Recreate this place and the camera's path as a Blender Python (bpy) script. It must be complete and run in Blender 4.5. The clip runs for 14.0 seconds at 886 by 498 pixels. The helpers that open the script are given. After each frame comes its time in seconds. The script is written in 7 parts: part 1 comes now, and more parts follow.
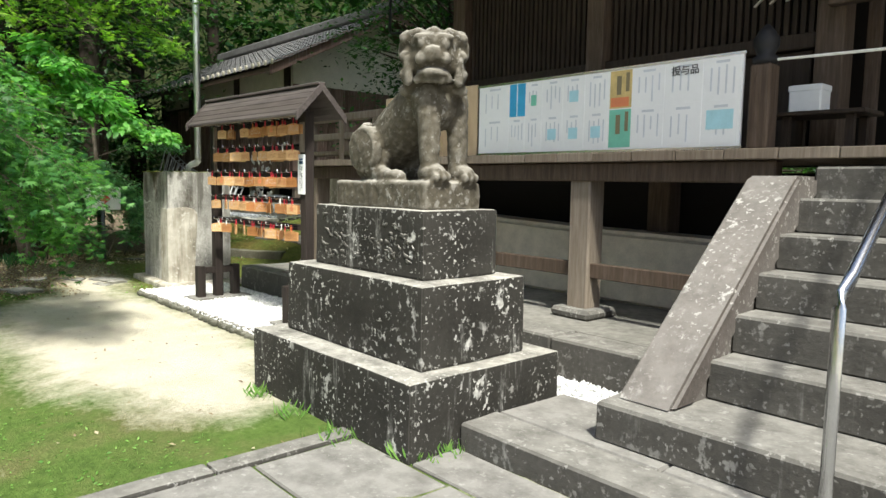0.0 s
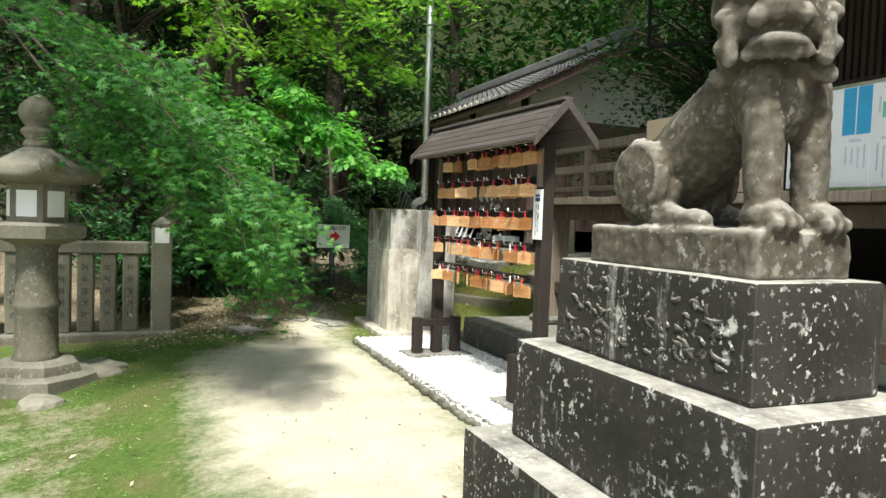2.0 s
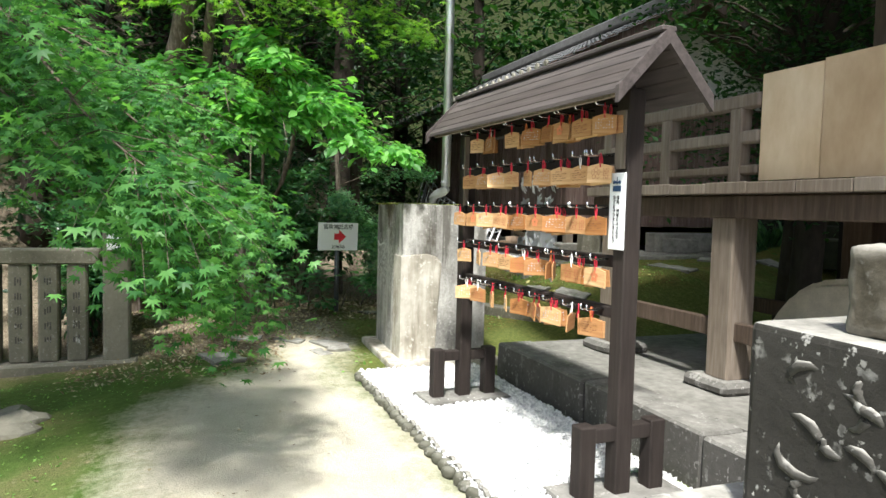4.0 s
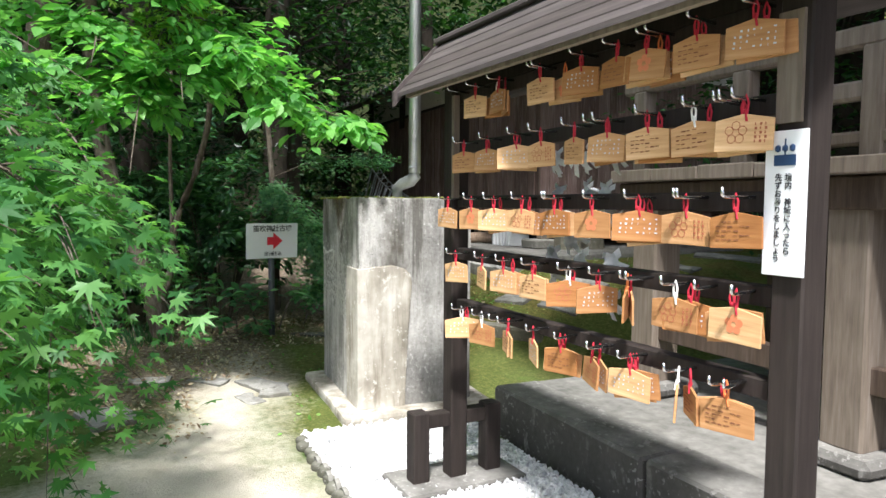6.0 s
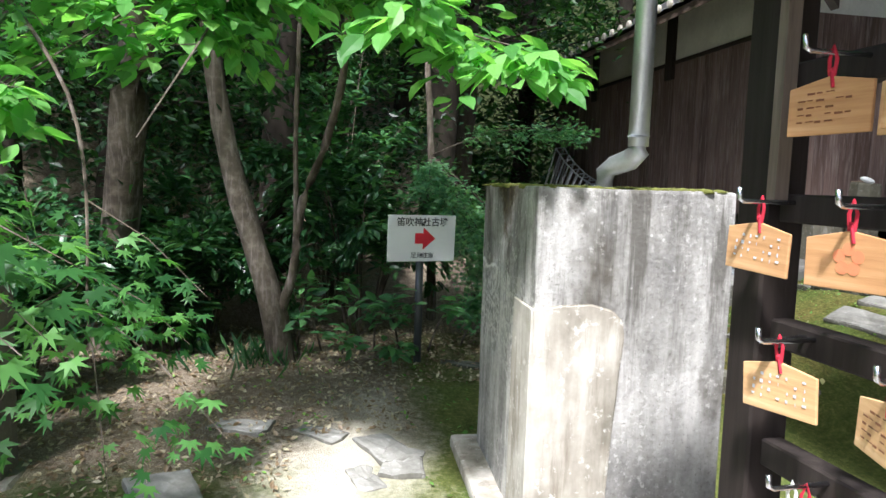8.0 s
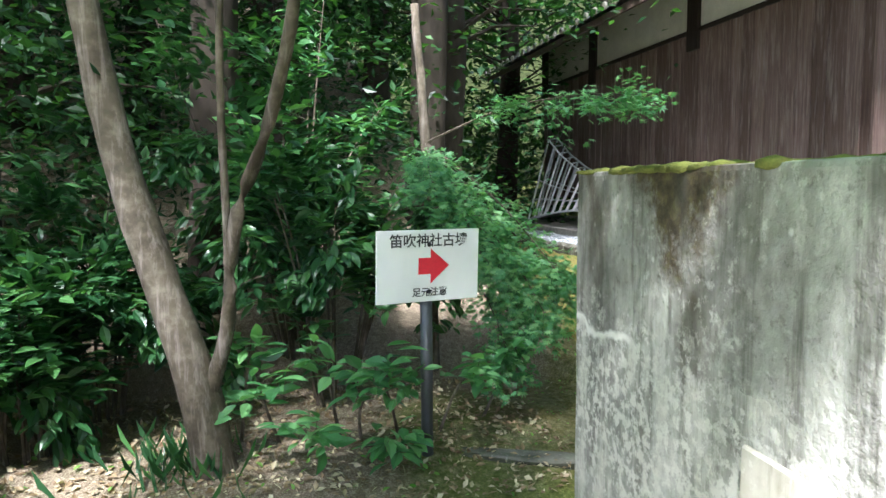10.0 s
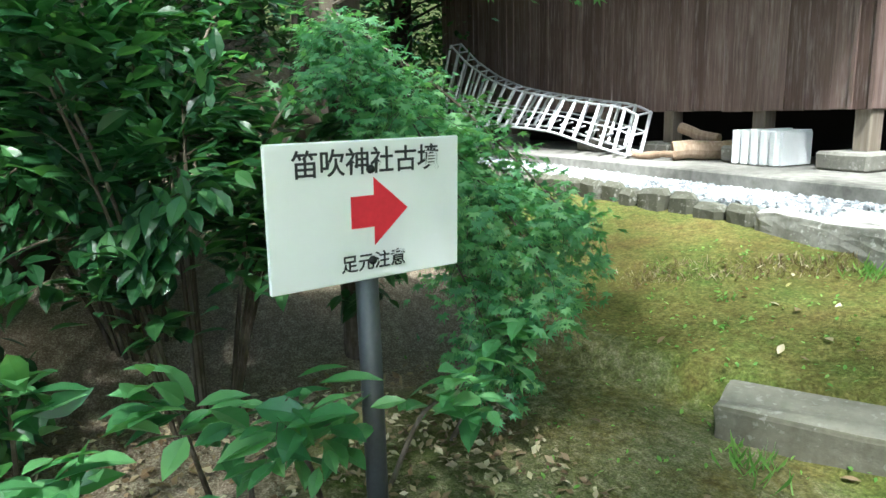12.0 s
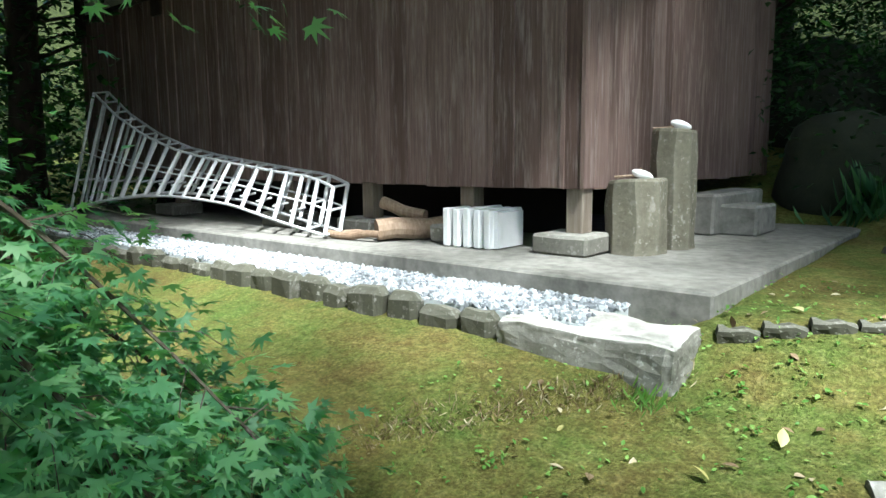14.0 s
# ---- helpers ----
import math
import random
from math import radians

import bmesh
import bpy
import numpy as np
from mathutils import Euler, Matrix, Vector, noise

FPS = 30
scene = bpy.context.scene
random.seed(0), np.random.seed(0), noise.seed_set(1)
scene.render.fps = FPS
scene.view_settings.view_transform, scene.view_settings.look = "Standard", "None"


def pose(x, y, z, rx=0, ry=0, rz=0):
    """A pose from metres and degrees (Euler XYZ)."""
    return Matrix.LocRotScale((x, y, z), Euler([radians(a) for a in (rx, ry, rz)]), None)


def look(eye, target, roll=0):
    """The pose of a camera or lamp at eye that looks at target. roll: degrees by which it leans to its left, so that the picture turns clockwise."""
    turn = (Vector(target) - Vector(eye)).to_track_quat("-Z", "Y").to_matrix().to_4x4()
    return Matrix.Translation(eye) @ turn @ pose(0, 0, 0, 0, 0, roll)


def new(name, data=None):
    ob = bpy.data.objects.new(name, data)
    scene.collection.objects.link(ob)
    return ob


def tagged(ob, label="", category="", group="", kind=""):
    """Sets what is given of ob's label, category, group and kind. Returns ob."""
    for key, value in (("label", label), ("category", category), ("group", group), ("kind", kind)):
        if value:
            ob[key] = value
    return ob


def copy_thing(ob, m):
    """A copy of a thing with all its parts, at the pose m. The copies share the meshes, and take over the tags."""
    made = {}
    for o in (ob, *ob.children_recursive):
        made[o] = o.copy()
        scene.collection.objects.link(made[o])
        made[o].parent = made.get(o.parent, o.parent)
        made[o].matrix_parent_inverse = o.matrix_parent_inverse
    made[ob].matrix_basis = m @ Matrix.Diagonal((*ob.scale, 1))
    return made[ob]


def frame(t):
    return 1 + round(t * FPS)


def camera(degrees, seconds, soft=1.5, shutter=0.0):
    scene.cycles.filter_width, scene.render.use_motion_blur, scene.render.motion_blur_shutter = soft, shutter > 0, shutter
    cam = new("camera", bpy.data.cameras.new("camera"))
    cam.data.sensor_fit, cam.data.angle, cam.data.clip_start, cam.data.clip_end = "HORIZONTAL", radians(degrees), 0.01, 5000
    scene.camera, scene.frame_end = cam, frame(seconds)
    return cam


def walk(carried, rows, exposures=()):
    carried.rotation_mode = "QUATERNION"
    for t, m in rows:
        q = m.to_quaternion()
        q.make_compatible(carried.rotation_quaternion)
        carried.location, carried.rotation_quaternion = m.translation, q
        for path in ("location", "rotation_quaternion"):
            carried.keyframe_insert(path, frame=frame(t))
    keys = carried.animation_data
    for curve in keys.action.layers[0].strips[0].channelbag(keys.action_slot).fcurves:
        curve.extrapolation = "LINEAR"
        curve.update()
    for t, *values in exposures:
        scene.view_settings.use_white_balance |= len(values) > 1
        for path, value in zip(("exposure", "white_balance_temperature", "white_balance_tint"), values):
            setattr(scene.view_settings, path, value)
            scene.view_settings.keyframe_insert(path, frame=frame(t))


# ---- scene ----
cam = camera(66.1, 14.0)
PATH = [
    (0, (1.03, 0.955, 1.361), (-0.462, 2.273, 1.17), 1.0),
    (0.5, (0.835, 1.103, 1.39), (-0.848, 2.181, 1.328), 1.9),
    (1, (0.567, 1.38, 1.384), (-1.23, 2.258, 1.379), 2.1),
    (1.5, (0.177, 1.491, 1.363), (-1.682, 2.226, 1.274), 2.9),
    (2, (-0.224, 1.636, 1.376), (-2.074, 2.391, 1.284), 2.0),
    (2.5, (-0.582, 1.821, 1.406), (-2.461, 2.501, 1.308), 1.3),
    (3, (-1.019, 1.899, 1.434), (-2.842, 2.716, 1.337), 1.9),
    (3.5, (-1.456, 2.1, 1.406), (-3.309, 2.849, 1.343), 1.1),
    (4, (-1.804, 2.254, 1.414), (-3.678, 2.941, 1.297), 1.4),
    (4.2, (-2.011, 2.263, 1.404), (-3.838, 3.074, 1.333), 2.4),
    (6.3, (-3.611, 2.773, 1.43), (-5.427, 3.597, 1.279), -0.1),
    (6.5, (-3.785, 2.857, 1.449), (-5.635, 3.601, 1.302), -0.5),
    (7, (-4.241, 2.985, 1.422), (-6.136, 3.602, 1.261), 0.7),
    (7.5, (-4.676, 3.069, 1.459), (-6.577, 3.659, 1.272), 0.6),
    (8, (-5.123, 3.204, 1.458), (-7.084, 3.547, 1.263), 1.8),
    (8.2, (-5.339, 3.257, 1.439), (-7.308, 3.538, 1.233), 2.6),
    (10.5, (-7.251, 3.271, 1.407), (-9.188, 3.736, 1.223), -0.9),
    (11, (-7.61, 3.275, 1.348), (-9.537, 3.762, 1.127), -1.1),
    (11.5, (-8.024, 3.322, 1.285), (-9.852, 4.038, 0.901), -1.0),
    (12, (-8.43, 3.434, 1.284), (-10.238, 4.188, 0.88), -1.6),
    (12.2, (-8.587, 3.446, 1.288), (-10.307, 4.394, 0.911), -0.5),
    (12.5, (-8.79, 3.501, 1.315), (-10.234, 4.821, 0.903), 1.4),
    (13, (-8.967, 3.715, 1.328), (-10.112, 5.301, 0.912), 1.9),
    (13.5, (-9.192, 3.909, 1.348), (-10.389, 5.45, 0.91), 0.3),
    (14, (-9.501, 4.098, 1.412), (-10.796, 5.598, 1.144), -0.4),
]
EXPOSURES = [(0.0, 0.58, 6450, 6), (1.0, 0.6, 6450, 5), (3.0, 0.68, 6350, 6), (4.2, 0.86, 6150, 10), (6.5, 0.88, 5950, 14), (8.2, 1.15, 5800, 16), (10.5, 2.45, 5750, 12), (11.0, 2.55, 5750, 9), (11.5, 2.5, 5750, 6), (12.0, 2.3, 5750, 4), (12.5, 2.05, 5750, 3), (14.0, 1.85, 5700, 4)]
walk(cam, [(t, look(eye, target, roll)) for t, eye, target, roll in PATH], EXPOSURES)

# ---- world and light ----
SUN_ELEVATION, SUN_AZIMUTH = radians(57), radians(-28)   # azimuth from +x towards +y
world = bpy.data.worlds.new("world")
scene.world = world
world.use_nodes = True
wn = world.node_tree
sky = wn.nodes.new("ShaderNodeTexSky")
sky.sky_type = "NISHITA"
sky.sun_disc = False
sky.sun_elevation = SUN_ELEVATION
sky.sun_rotation = radians(90) - SUN_AZIMUTH
sky.air_density, sky.dust_density = 1.0, 3.0
back = wn.nodes["Background"]
back.inputs["Strength"].default_value = 0.125
wn.links.new(sky.outputs[0], back.inputs[0])
sun_data = bpy.data.lights.new("sun", "SUN")
sun_data.energy, sun_data.angle, sun_data.color = 5.0, radians(5), (1.0, 0.96, 0.88)
sun = new("sun", sun_data)
sun_dir = Vector((math.cos(SUN_ELEVATION) * math.cos(SUN_AZIMUTH), math.cos(SUN_ELEVATION) * math.sin(SUN_AZIMUTH), math.sin(SUN_ELEVATION)))
sun.matrix_world = look(sun_dir * 30, (0, 0, 0))

# ---- materials ----
def ramp(nt, fac, stops):
    r = nt.nodes.new("ShaderNodeValToRGB")
    el = r.color_ramp.elements
    while len(el) < len(stops):
        el.new(0.5)
    for e, (p, c) in zip(el, stops):
        e.position, e.color = p, (*c, 1) if len(c) == 3 else c
    nt.links.new(fac, r.inputs[0])
    return r.outputs[0]


def grey(a):
    return (a, a, a)


def mix(nt, fac, a, b, mode="MIX"):
    m = nt.nodes.new("ShaderNodeMix")
    m.data_type, m.blend_type = "RGBA", mode
    for sock, v in ((m.inputs[0], fac), (m.inputs[6], a), (m.inputs[7], b)):
        if isinstance(v, (int, float)):
            sock.default_value = v
        elif isinstance(v, tuple):
            sock.default_value = (*v, 1)
        else:
            nt.links.new(v, sock)
    return m.outputs[2]


def maths(nt, op, a, b=0.0, clamp=False):
    m = nt.nodes.new("ShaderNodeMath")
    m.operation, m.use_clamp = op, clamp
    for sock, v in ((m.inputs[0], a), (m.inputs[1], b)):
        if isinstance(v, (int, float)):
            sock.default_value = v
        else:
            nt.links.new(v, sock)
    return m.outputs[0]


def tex(nt, scale, detail=4.0, rough=0.6, stretch=None, kind="noise", coords="Object"):
    """A noise or cell texture in metres; stretch: scale along each axis."""
    tc = nt.nodes.new("ShaderNodeTexCoord")
    out = tc.outputs[coords]
    if coords == "World":
        out = tc.outputs["Object"]
    if stretch:
        mp = nt.nodes.new("ShaderNodeMapping")
        mp.inputs["Scale"].default_value = stretch
        nt.links.new(out, mp.inputs[0])
        out = mp.outputs[0]
    if kind == "noise":
        n = nt.nodes.new("ShaderNodeTexNoise")
        n.inputs["Detail"].default_value, n.inputs["Roughness"].default_value = detail, rough
    else:
        n = nt.nodes.new("ShaderNodeTexVoronoi")
        n.feature = "F1"
    n.inputs["Scale"].default_value = scale
    nt.links.new(out, n.inputs["Vector"])
    return n.outputs[0]


def geo(nt, name):
    return nt.nodes.new("ShaderNodeNewGeometry").outputs[name]


def material(name, rough=0.8, metal=0.0, spec=0.4):
    m = bpy.data.materials.new(name)
    m.use_nodes = True
    b = m.node_tree.nodes["Principled BSDF"]
    b.inputs["Roughness"].default_value, b.inputs["Metallic"].default_value = rough, metal
    b.inputs["Specular IOR Level"].default_value = spec
    return m, m.node_tree, b


def finish(nt, b, colour, height=None, strength=0.4, dist=0.01):
    if isinstance(colour, tuple):
        b.inputs["Base Color"].default_value = (*colour, 1)
    else:
        nt.links.new(colour, b.inputs["Base Color"])
    if height is not None:
        bp = nt.nodes.new("ShaderNodeBump")
        bp.inputs["Strength"].default_value, bp.inputs["Distance"].default_value = strength, dist
        nt.links.new(height, bp.inputs["Height"])
        nt.links.new(bp.outputs[0], b.inputs["Normal"])


def mat_plain(name, c, rough=0.7, metal=0.0, var=0.12, scale=9.0, bump=0.15):
    m, nt, b = material(name, rough, metal)
    n = tex(nt, scale, 5)
    n2 = tex(nt, scale * 9, 3)
    lo, hi = tuple(v * (1 - var) for v in c), tuple(min(1, v * (1 + var)) for v in c)
    col = mix(nt, 0.35, ramp(nt, n, [(0.3, lo), (0.7, hi)]), ramp(nt, n2, [(0.3, lo), (0.7, hi)]))
    finish(nt, b, col, n2, bump, 0.004)
    return m


def mat_lichen_stone(name, dark, mid, light, top=0.55, spots=0.5, edge=0.12):
    """Weathered stone: blackened sides, pale lichen spots, bleached upper faces with top light in their colour."""
    m, nt, b = material(name, 0.9, 0, 0.25)
    big, fine = tex(nt, 2.6, 6, 0.65), tex(nt, 30, 5, 0.7)
    drips = tex(nt, 7, 4, 0.6, (1, 1, 0.18))
    base = ramp(nt, mix(nt, 0.5, big, drips), [(0.32, dark), (0.62, mid), (0.85, light)])
    base = mix(nt, 0.5, base, ramp(nt, fine, [(0.3, dark), (0.75, mid)]))
    patch = ramp(nt, tex(nt, 3.4, 5, 0.75), [(0.42, grey(0)), (0.6, grey(1))])
    spot = maths(nt, "MULTIPLY", ramp(nt, tex(nt, 38, 3, 0.55), [(0.6, grey(0)), (0.64, grey(1))]), patch)
    big_spot = maths(nt, "MULTIPLY", ramp(nt, tex(nt, 13, 5, 0.6, (1, 1, 0.7)), [(0.607, grey(0)), (0.655, grey(1))]), patch)
    run = maths(nt, "MULTIPLY", ramp(nt, tex(nt, 11, 5, 0.65, (1, 1, 0.12)), [(0.6, grey(0)), (0.72, grey(0.55))]), ramp(nt, fine, [(0.4, grey(0.2)), (0.6, grey(1))]))
    spot = maths(nt, "MULTIPLY", maths(nt, "MAXIMUM", maths(nt, "MAXIMUM", spot, big_spot), run), spots)
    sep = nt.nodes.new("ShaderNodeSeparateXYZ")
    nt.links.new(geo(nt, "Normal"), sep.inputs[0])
    # faces that look up turn paler: bleaching and light from above together
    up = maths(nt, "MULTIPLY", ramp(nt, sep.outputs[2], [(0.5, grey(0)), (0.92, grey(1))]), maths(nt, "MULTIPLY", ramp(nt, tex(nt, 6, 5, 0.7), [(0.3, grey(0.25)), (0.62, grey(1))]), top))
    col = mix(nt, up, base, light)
    col = mix(nt, spot, col, (0.6, 0.59, 0.55))
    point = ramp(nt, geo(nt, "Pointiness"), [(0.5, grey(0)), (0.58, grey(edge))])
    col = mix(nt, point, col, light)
    finish(nt, b, col, mix(nt, 0.5, fine, big), 0.7, 0.012)
    return m


def mat_wood(name, a, b_, c, stretch=(14, 14, 1.0), rough=0.75, weather=0.0, scale=3.0, spread=0.5, aged=(0.6, 0.52, 0.45)):
    m, nt, b = material(name, rough, 0, 0.3)
    grain = tex(nt, scale, 6, 0.65, stretch)
    blot = tex(nt, 1.7, 4, 0.6)
    col = ramp(nt, grain, [(0.28, a), (0.5, b_), (0.74, c)])
    col = mix(nt, 0.35, col, ramp(nt, blot, [(0.3, a), (0.75, c)]))
    rnd = nt.nodes.new("ShaderNodeObjectInfo").outputs["Random"]
    col = mix(nt, spread, col, ramp(nt, rnd, [(0, aged), (1, (1.2, 1.2, 1.2))]), "MULTIPLY")
    if weather:
        col = mix(nt, maths(nt, "MULTIPLY", ramp(nt, tex(nt, 5, 4, 0.7, (6, 6, 0.5)), [(0.5, grey(0)), (0.75, grey(1))]), weather), col, (0.42, 0.36, 0.33))
    finish(nt, b, col, grain, 0.35, 0.004)
    return m


def mat_leaf(name, a, b_, c, trans=0.45, gloss=0.35, rough=0.45):
    m = bpy.data.materials.new(name)
    m.use_nodes = True
    nt = m.node_tree
    p = nt.nodes["Principled BSDF"]
    out = nt.nodes["Material Output"]
    rnd = geo(nt, "Random Per Island")
    clump = tex(nt, 1.1, 3)
    col = ramp(nt, mix(nt, 0.4, rnd, clump), [(0.15, a), (0.5, b_), (0.85, c)])
    nt.links.new(col, p.inputs["Base Color"])
    p.inputs["Roughness"].default_value, p.inputs["Specular IOR Level"].default_value = rough, gloss
    t = nt.nodes.new("ShaderNodeBsdfTranslucent")
    nt.links.new(mix(nt, 1.0, col, (1.15, 1.25, 0.55), "MULTIPLY"), t.inputs[0])
    s = nt.nodes.new("ShaderNodeMixShader")
    s.inputs[0].default_value = trans
    nt.links.new(p.outputs[0], s.inputs[1])
    nt.links.new(t.outputs[0], s.inputs[2])
    nt.links.new(s.outputs[0], out.inputs[0])
    return m


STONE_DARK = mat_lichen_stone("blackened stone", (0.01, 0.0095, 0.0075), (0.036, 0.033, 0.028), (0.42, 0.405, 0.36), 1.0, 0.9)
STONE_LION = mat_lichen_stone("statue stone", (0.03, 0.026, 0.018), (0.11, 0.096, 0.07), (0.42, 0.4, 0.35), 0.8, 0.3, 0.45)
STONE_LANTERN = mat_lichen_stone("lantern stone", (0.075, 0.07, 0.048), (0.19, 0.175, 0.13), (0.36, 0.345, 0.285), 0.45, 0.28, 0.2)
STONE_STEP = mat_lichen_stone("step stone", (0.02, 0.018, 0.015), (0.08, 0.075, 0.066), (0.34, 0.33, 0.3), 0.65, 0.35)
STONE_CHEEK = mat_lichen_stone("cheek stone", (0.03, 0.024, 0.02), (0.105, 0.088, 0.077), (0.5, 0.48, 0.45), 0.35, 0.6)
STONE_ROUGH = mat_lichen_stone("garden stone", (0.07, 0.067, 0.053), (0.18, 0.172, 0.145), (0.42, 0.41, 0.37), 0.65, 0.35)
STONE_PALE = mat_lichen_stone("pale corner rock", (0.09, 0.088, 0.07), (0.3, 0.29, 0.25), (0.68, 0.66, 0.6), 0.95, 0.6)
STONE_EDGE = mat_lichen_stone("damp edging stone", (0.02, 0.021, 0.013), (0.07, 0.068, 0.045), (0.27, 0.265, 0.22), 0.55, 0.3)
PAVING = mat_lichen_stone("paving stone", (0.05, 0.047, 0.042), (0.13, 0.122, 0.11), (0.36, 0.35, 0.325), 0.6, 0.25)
DARK_WOOD = mat_wood("dark stained wood", (0.012, 0.009, 0.008), (0.028, 0.021, 0.018), (0.05, 0.04, 0.034))
HALL_WOOD = mat_wood("old shrine timber", (0.035, 0.024, 0.016), (0.075, 0.052, 0.037), (0.13, 0.095, 0.07), weather=0.12)
# hall timber darkened by half: the shade of recessed parts is painted in
SHADE_WOOD = mat_wood("shaded shrine timber", (0.016, 0.011, 0.008), (0.034, 0.024, 0.017), (0.06, 0.044, 0.033))
BOARD_WOOD = mat_wood("red brown weatherboard", (0.075, 0.048, 0.04), (0.15, 0.1, 0.085), (0.23, 0.165, 0.145), (22, 22, 0.7), weather=0.45, spread=0.8, aged=(0.5, 0.44, 0.4))
RAIL_WOOD = mat_wood("grey weathered timber", (0.10, 0.08, 0.06), (0.19, 0.155, 0.12), (0.30, 0.26, 0.21), weather=0.2)
PLYWOOD = mat_wood("aged plywood", (0.42, 0.3, 0.18), (0.56, 0.43, 0.28), (0.68, 0.56, 0.4), (2, 2, 0.8))
EMA_WOOD = mat_wood("pale votive wood", (0.38, 0.19, 0.07), (0.58, 0.35, 0.16), (0.76, 0.55, 0.32), (1, 6, 14), spread=1.0, aged=(0.6, 0.4, 0.24))
SHINGLE = mat_wood("dark roof board", (0.035, 0.03, 0.028), (0.075, 0.063, 0.06), (0.13, 0.11, 0.105), (0.8, 10, 10))
LOG_WOOD = mat_wood("cut log", (0.16, 0.11, 0.07), (0.28, 0.2, 0.14), (0.4, 0.31, 0.23))
PLASTER = mat_plain("white plaster", (0.66, 0.65, 0.6), 0.9, var=0.15, scale=3)
TILE = mat_plain("grey roof tile", (0.15, 0.15, 0.15), 0.55, var=0.4, scale=6)
PAPER = mat_plain("white paper", (0.8, 0.81, 0.82), 0.6, var=0.04, scale=3)
SIGN_WHITE = mat_plain("white enamel", (0.82, 0.83, 0.83), 0.35, var=0.03, scale=2)
INK = mat_plain("black ink", (0.03, 0.03, 0.035), 0.6)
FADED = mat_plain("faded print", (0.56, 0.59, 0.64), 0.7)
BROWN_PRINT = mat_plain("brown print", (0.2, 0.17, 0.1), 0.7)
RED = mat_plain("red paint", (0.68, 0.03, 0.05), 0.5)
CORD = mat_plain("red cord", (0.45, 0.02, 0.04), 0.8)
CORD_W = mat_plain("white cord", (0.75, 0.74, 0.7), 0.8)
BLUE = mat_plain("blue print", (0.05, 0.35, 0.62), 0.6)
CYAN = mat_plain("pale blue print", (0.4, 0.66, 0.74), 0.6)
TEAL = mat_plain("green print", (0.18, 0.5, 0.38), 0.6)
OCHRE = mat_plain("ochre print", (0.55, 0.42, 0.18), 0.6, var=0.3)
ORANGE = mat_plain("orange print", (0.65, 0.22, 0.1), 0.6)
STEEL = mat_plain("polished steel", (0.62, 0.63, 0.65), 0.25, 1.0, 0.08)
GALV = mat_plain("galvanised steel", (0.58, 0.6, 0.62), 0.42, 0.85, 0.15)
CAGE_PAINT = mat_plain("weathered white paint", (0.6, 0.61, 0.62), 0.55, 0.0, 0.3, 5)
ALU = mat_plain("grey painted metal", (0.5, 0.51, 0.52), 0.5, 0.3, 0.15)
IRON = mat_plain("dark iron", (0.02, 0.02, 0.022), 0.6, 0.4)
POST_GREY = mat_plain("grey steel tube", (0.10, 0.105, 0.115), 0.45, 0.4, 0.2)
# near-black colour that stands for the dark of unlit interiors
DARKNESS = mat_plain("interior shade black", (0.012, 0.01, 0.009), 0.95)
EARTH_WALL = mat_plain("beige canvas", (0.6, 0.54, 0.43), 0.9, var=0.2)
STYRO = mat_plain("white grooved panel", (0.74, 0.75, 0.75), 0.6, var=0.06)
BARK = mat_wood("mottled bark", (0.028, 0.021, 0.014), (0.08, 0.064, 0.045), (0.23, 0.205, 0.155), (2.2, 2.2, 2.6), 0.9, 0.45, 5)
BARK_DARK = mat_wood("dark bark", (0.02, 0.016, 0.012), (0.045, 0.036, 0.027), (0.08, 0.066, 0.05), (3, 3, 1.0), 0.9, 0, 5)
LEAF_MAPLE = mat_leaf("maple leaf", (0.025, 0.1, 0.032), (0.075, 0.22, 0.058), (0.18, 0.41, 0.115), 0.55)
LEAF_FINE = mat_leaf("fine maple leaf", (0.07, 0.2, 0.1), (0.14, 0.34, 0.16), (0.26, 0.48, 0.22), 0.5)
LEAF_BRIGHT = mat_leaf("broad light leaf", (0.07, 0.23, 0.055), (0.16, 0.43, 0.1), (0.3, 0.6, 0.17), 0.6)
# maple green raised towards lime to stand for sunlight on it
LEAF_SUNLIT = mat_leaf("sunlit maple leaf", (0.07, 0.19, 0.022), (0.17, 0.36, 0.045), (0.33, 0.53, 0.08), 0.6)
LEAF_SHRUB = mat_leaf("glossy evergreen leaf", (0.014, 0.055, 0.022), (0.038, 0.125, 0.042), (0.1, 0.24, 0.075), 0.35, 0.55, 0.35)
# brighter copy of the shrub leaf: light on the low sprays is painted
LEAF_SPRIG = mat_leaf("lit evergreen leaf", (0.04, 0.13, 0.05), (0.1, 0.27, 0.1), (0.19, 0.4, 0.15), 0.35, 0.6, 0.3)
# woodland green darkened further, with deep shade in the colour
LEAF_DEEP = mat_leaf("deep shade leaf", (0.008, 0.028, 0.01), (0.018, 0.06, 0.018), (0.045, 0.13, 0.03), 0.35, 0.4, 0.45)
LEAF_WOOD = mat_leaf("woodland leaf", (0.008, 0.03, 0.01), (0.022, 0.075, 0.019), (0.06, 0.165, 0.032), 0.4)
LEAF_WEED = mat_leaf("ground weed leaf", (0.09, 0.22, 0.04), (0.18, 0.36, 0.08), (0.3, 0.48, 0.14), 0.4)
LEAF_DRY = mat_leaf("fallen leaf", (0.12, 0.075, 0.04), (0.3, 0.22, 0.13), (0.66, 0.6, 0.42), 0.15)

LEAF_PALE = mat_leaf("yellowed leaf", (0.4, 0.36, 0.12), (0.6, 0.56, 0.24), (0.75, 0.74, 0.55), 0.2)

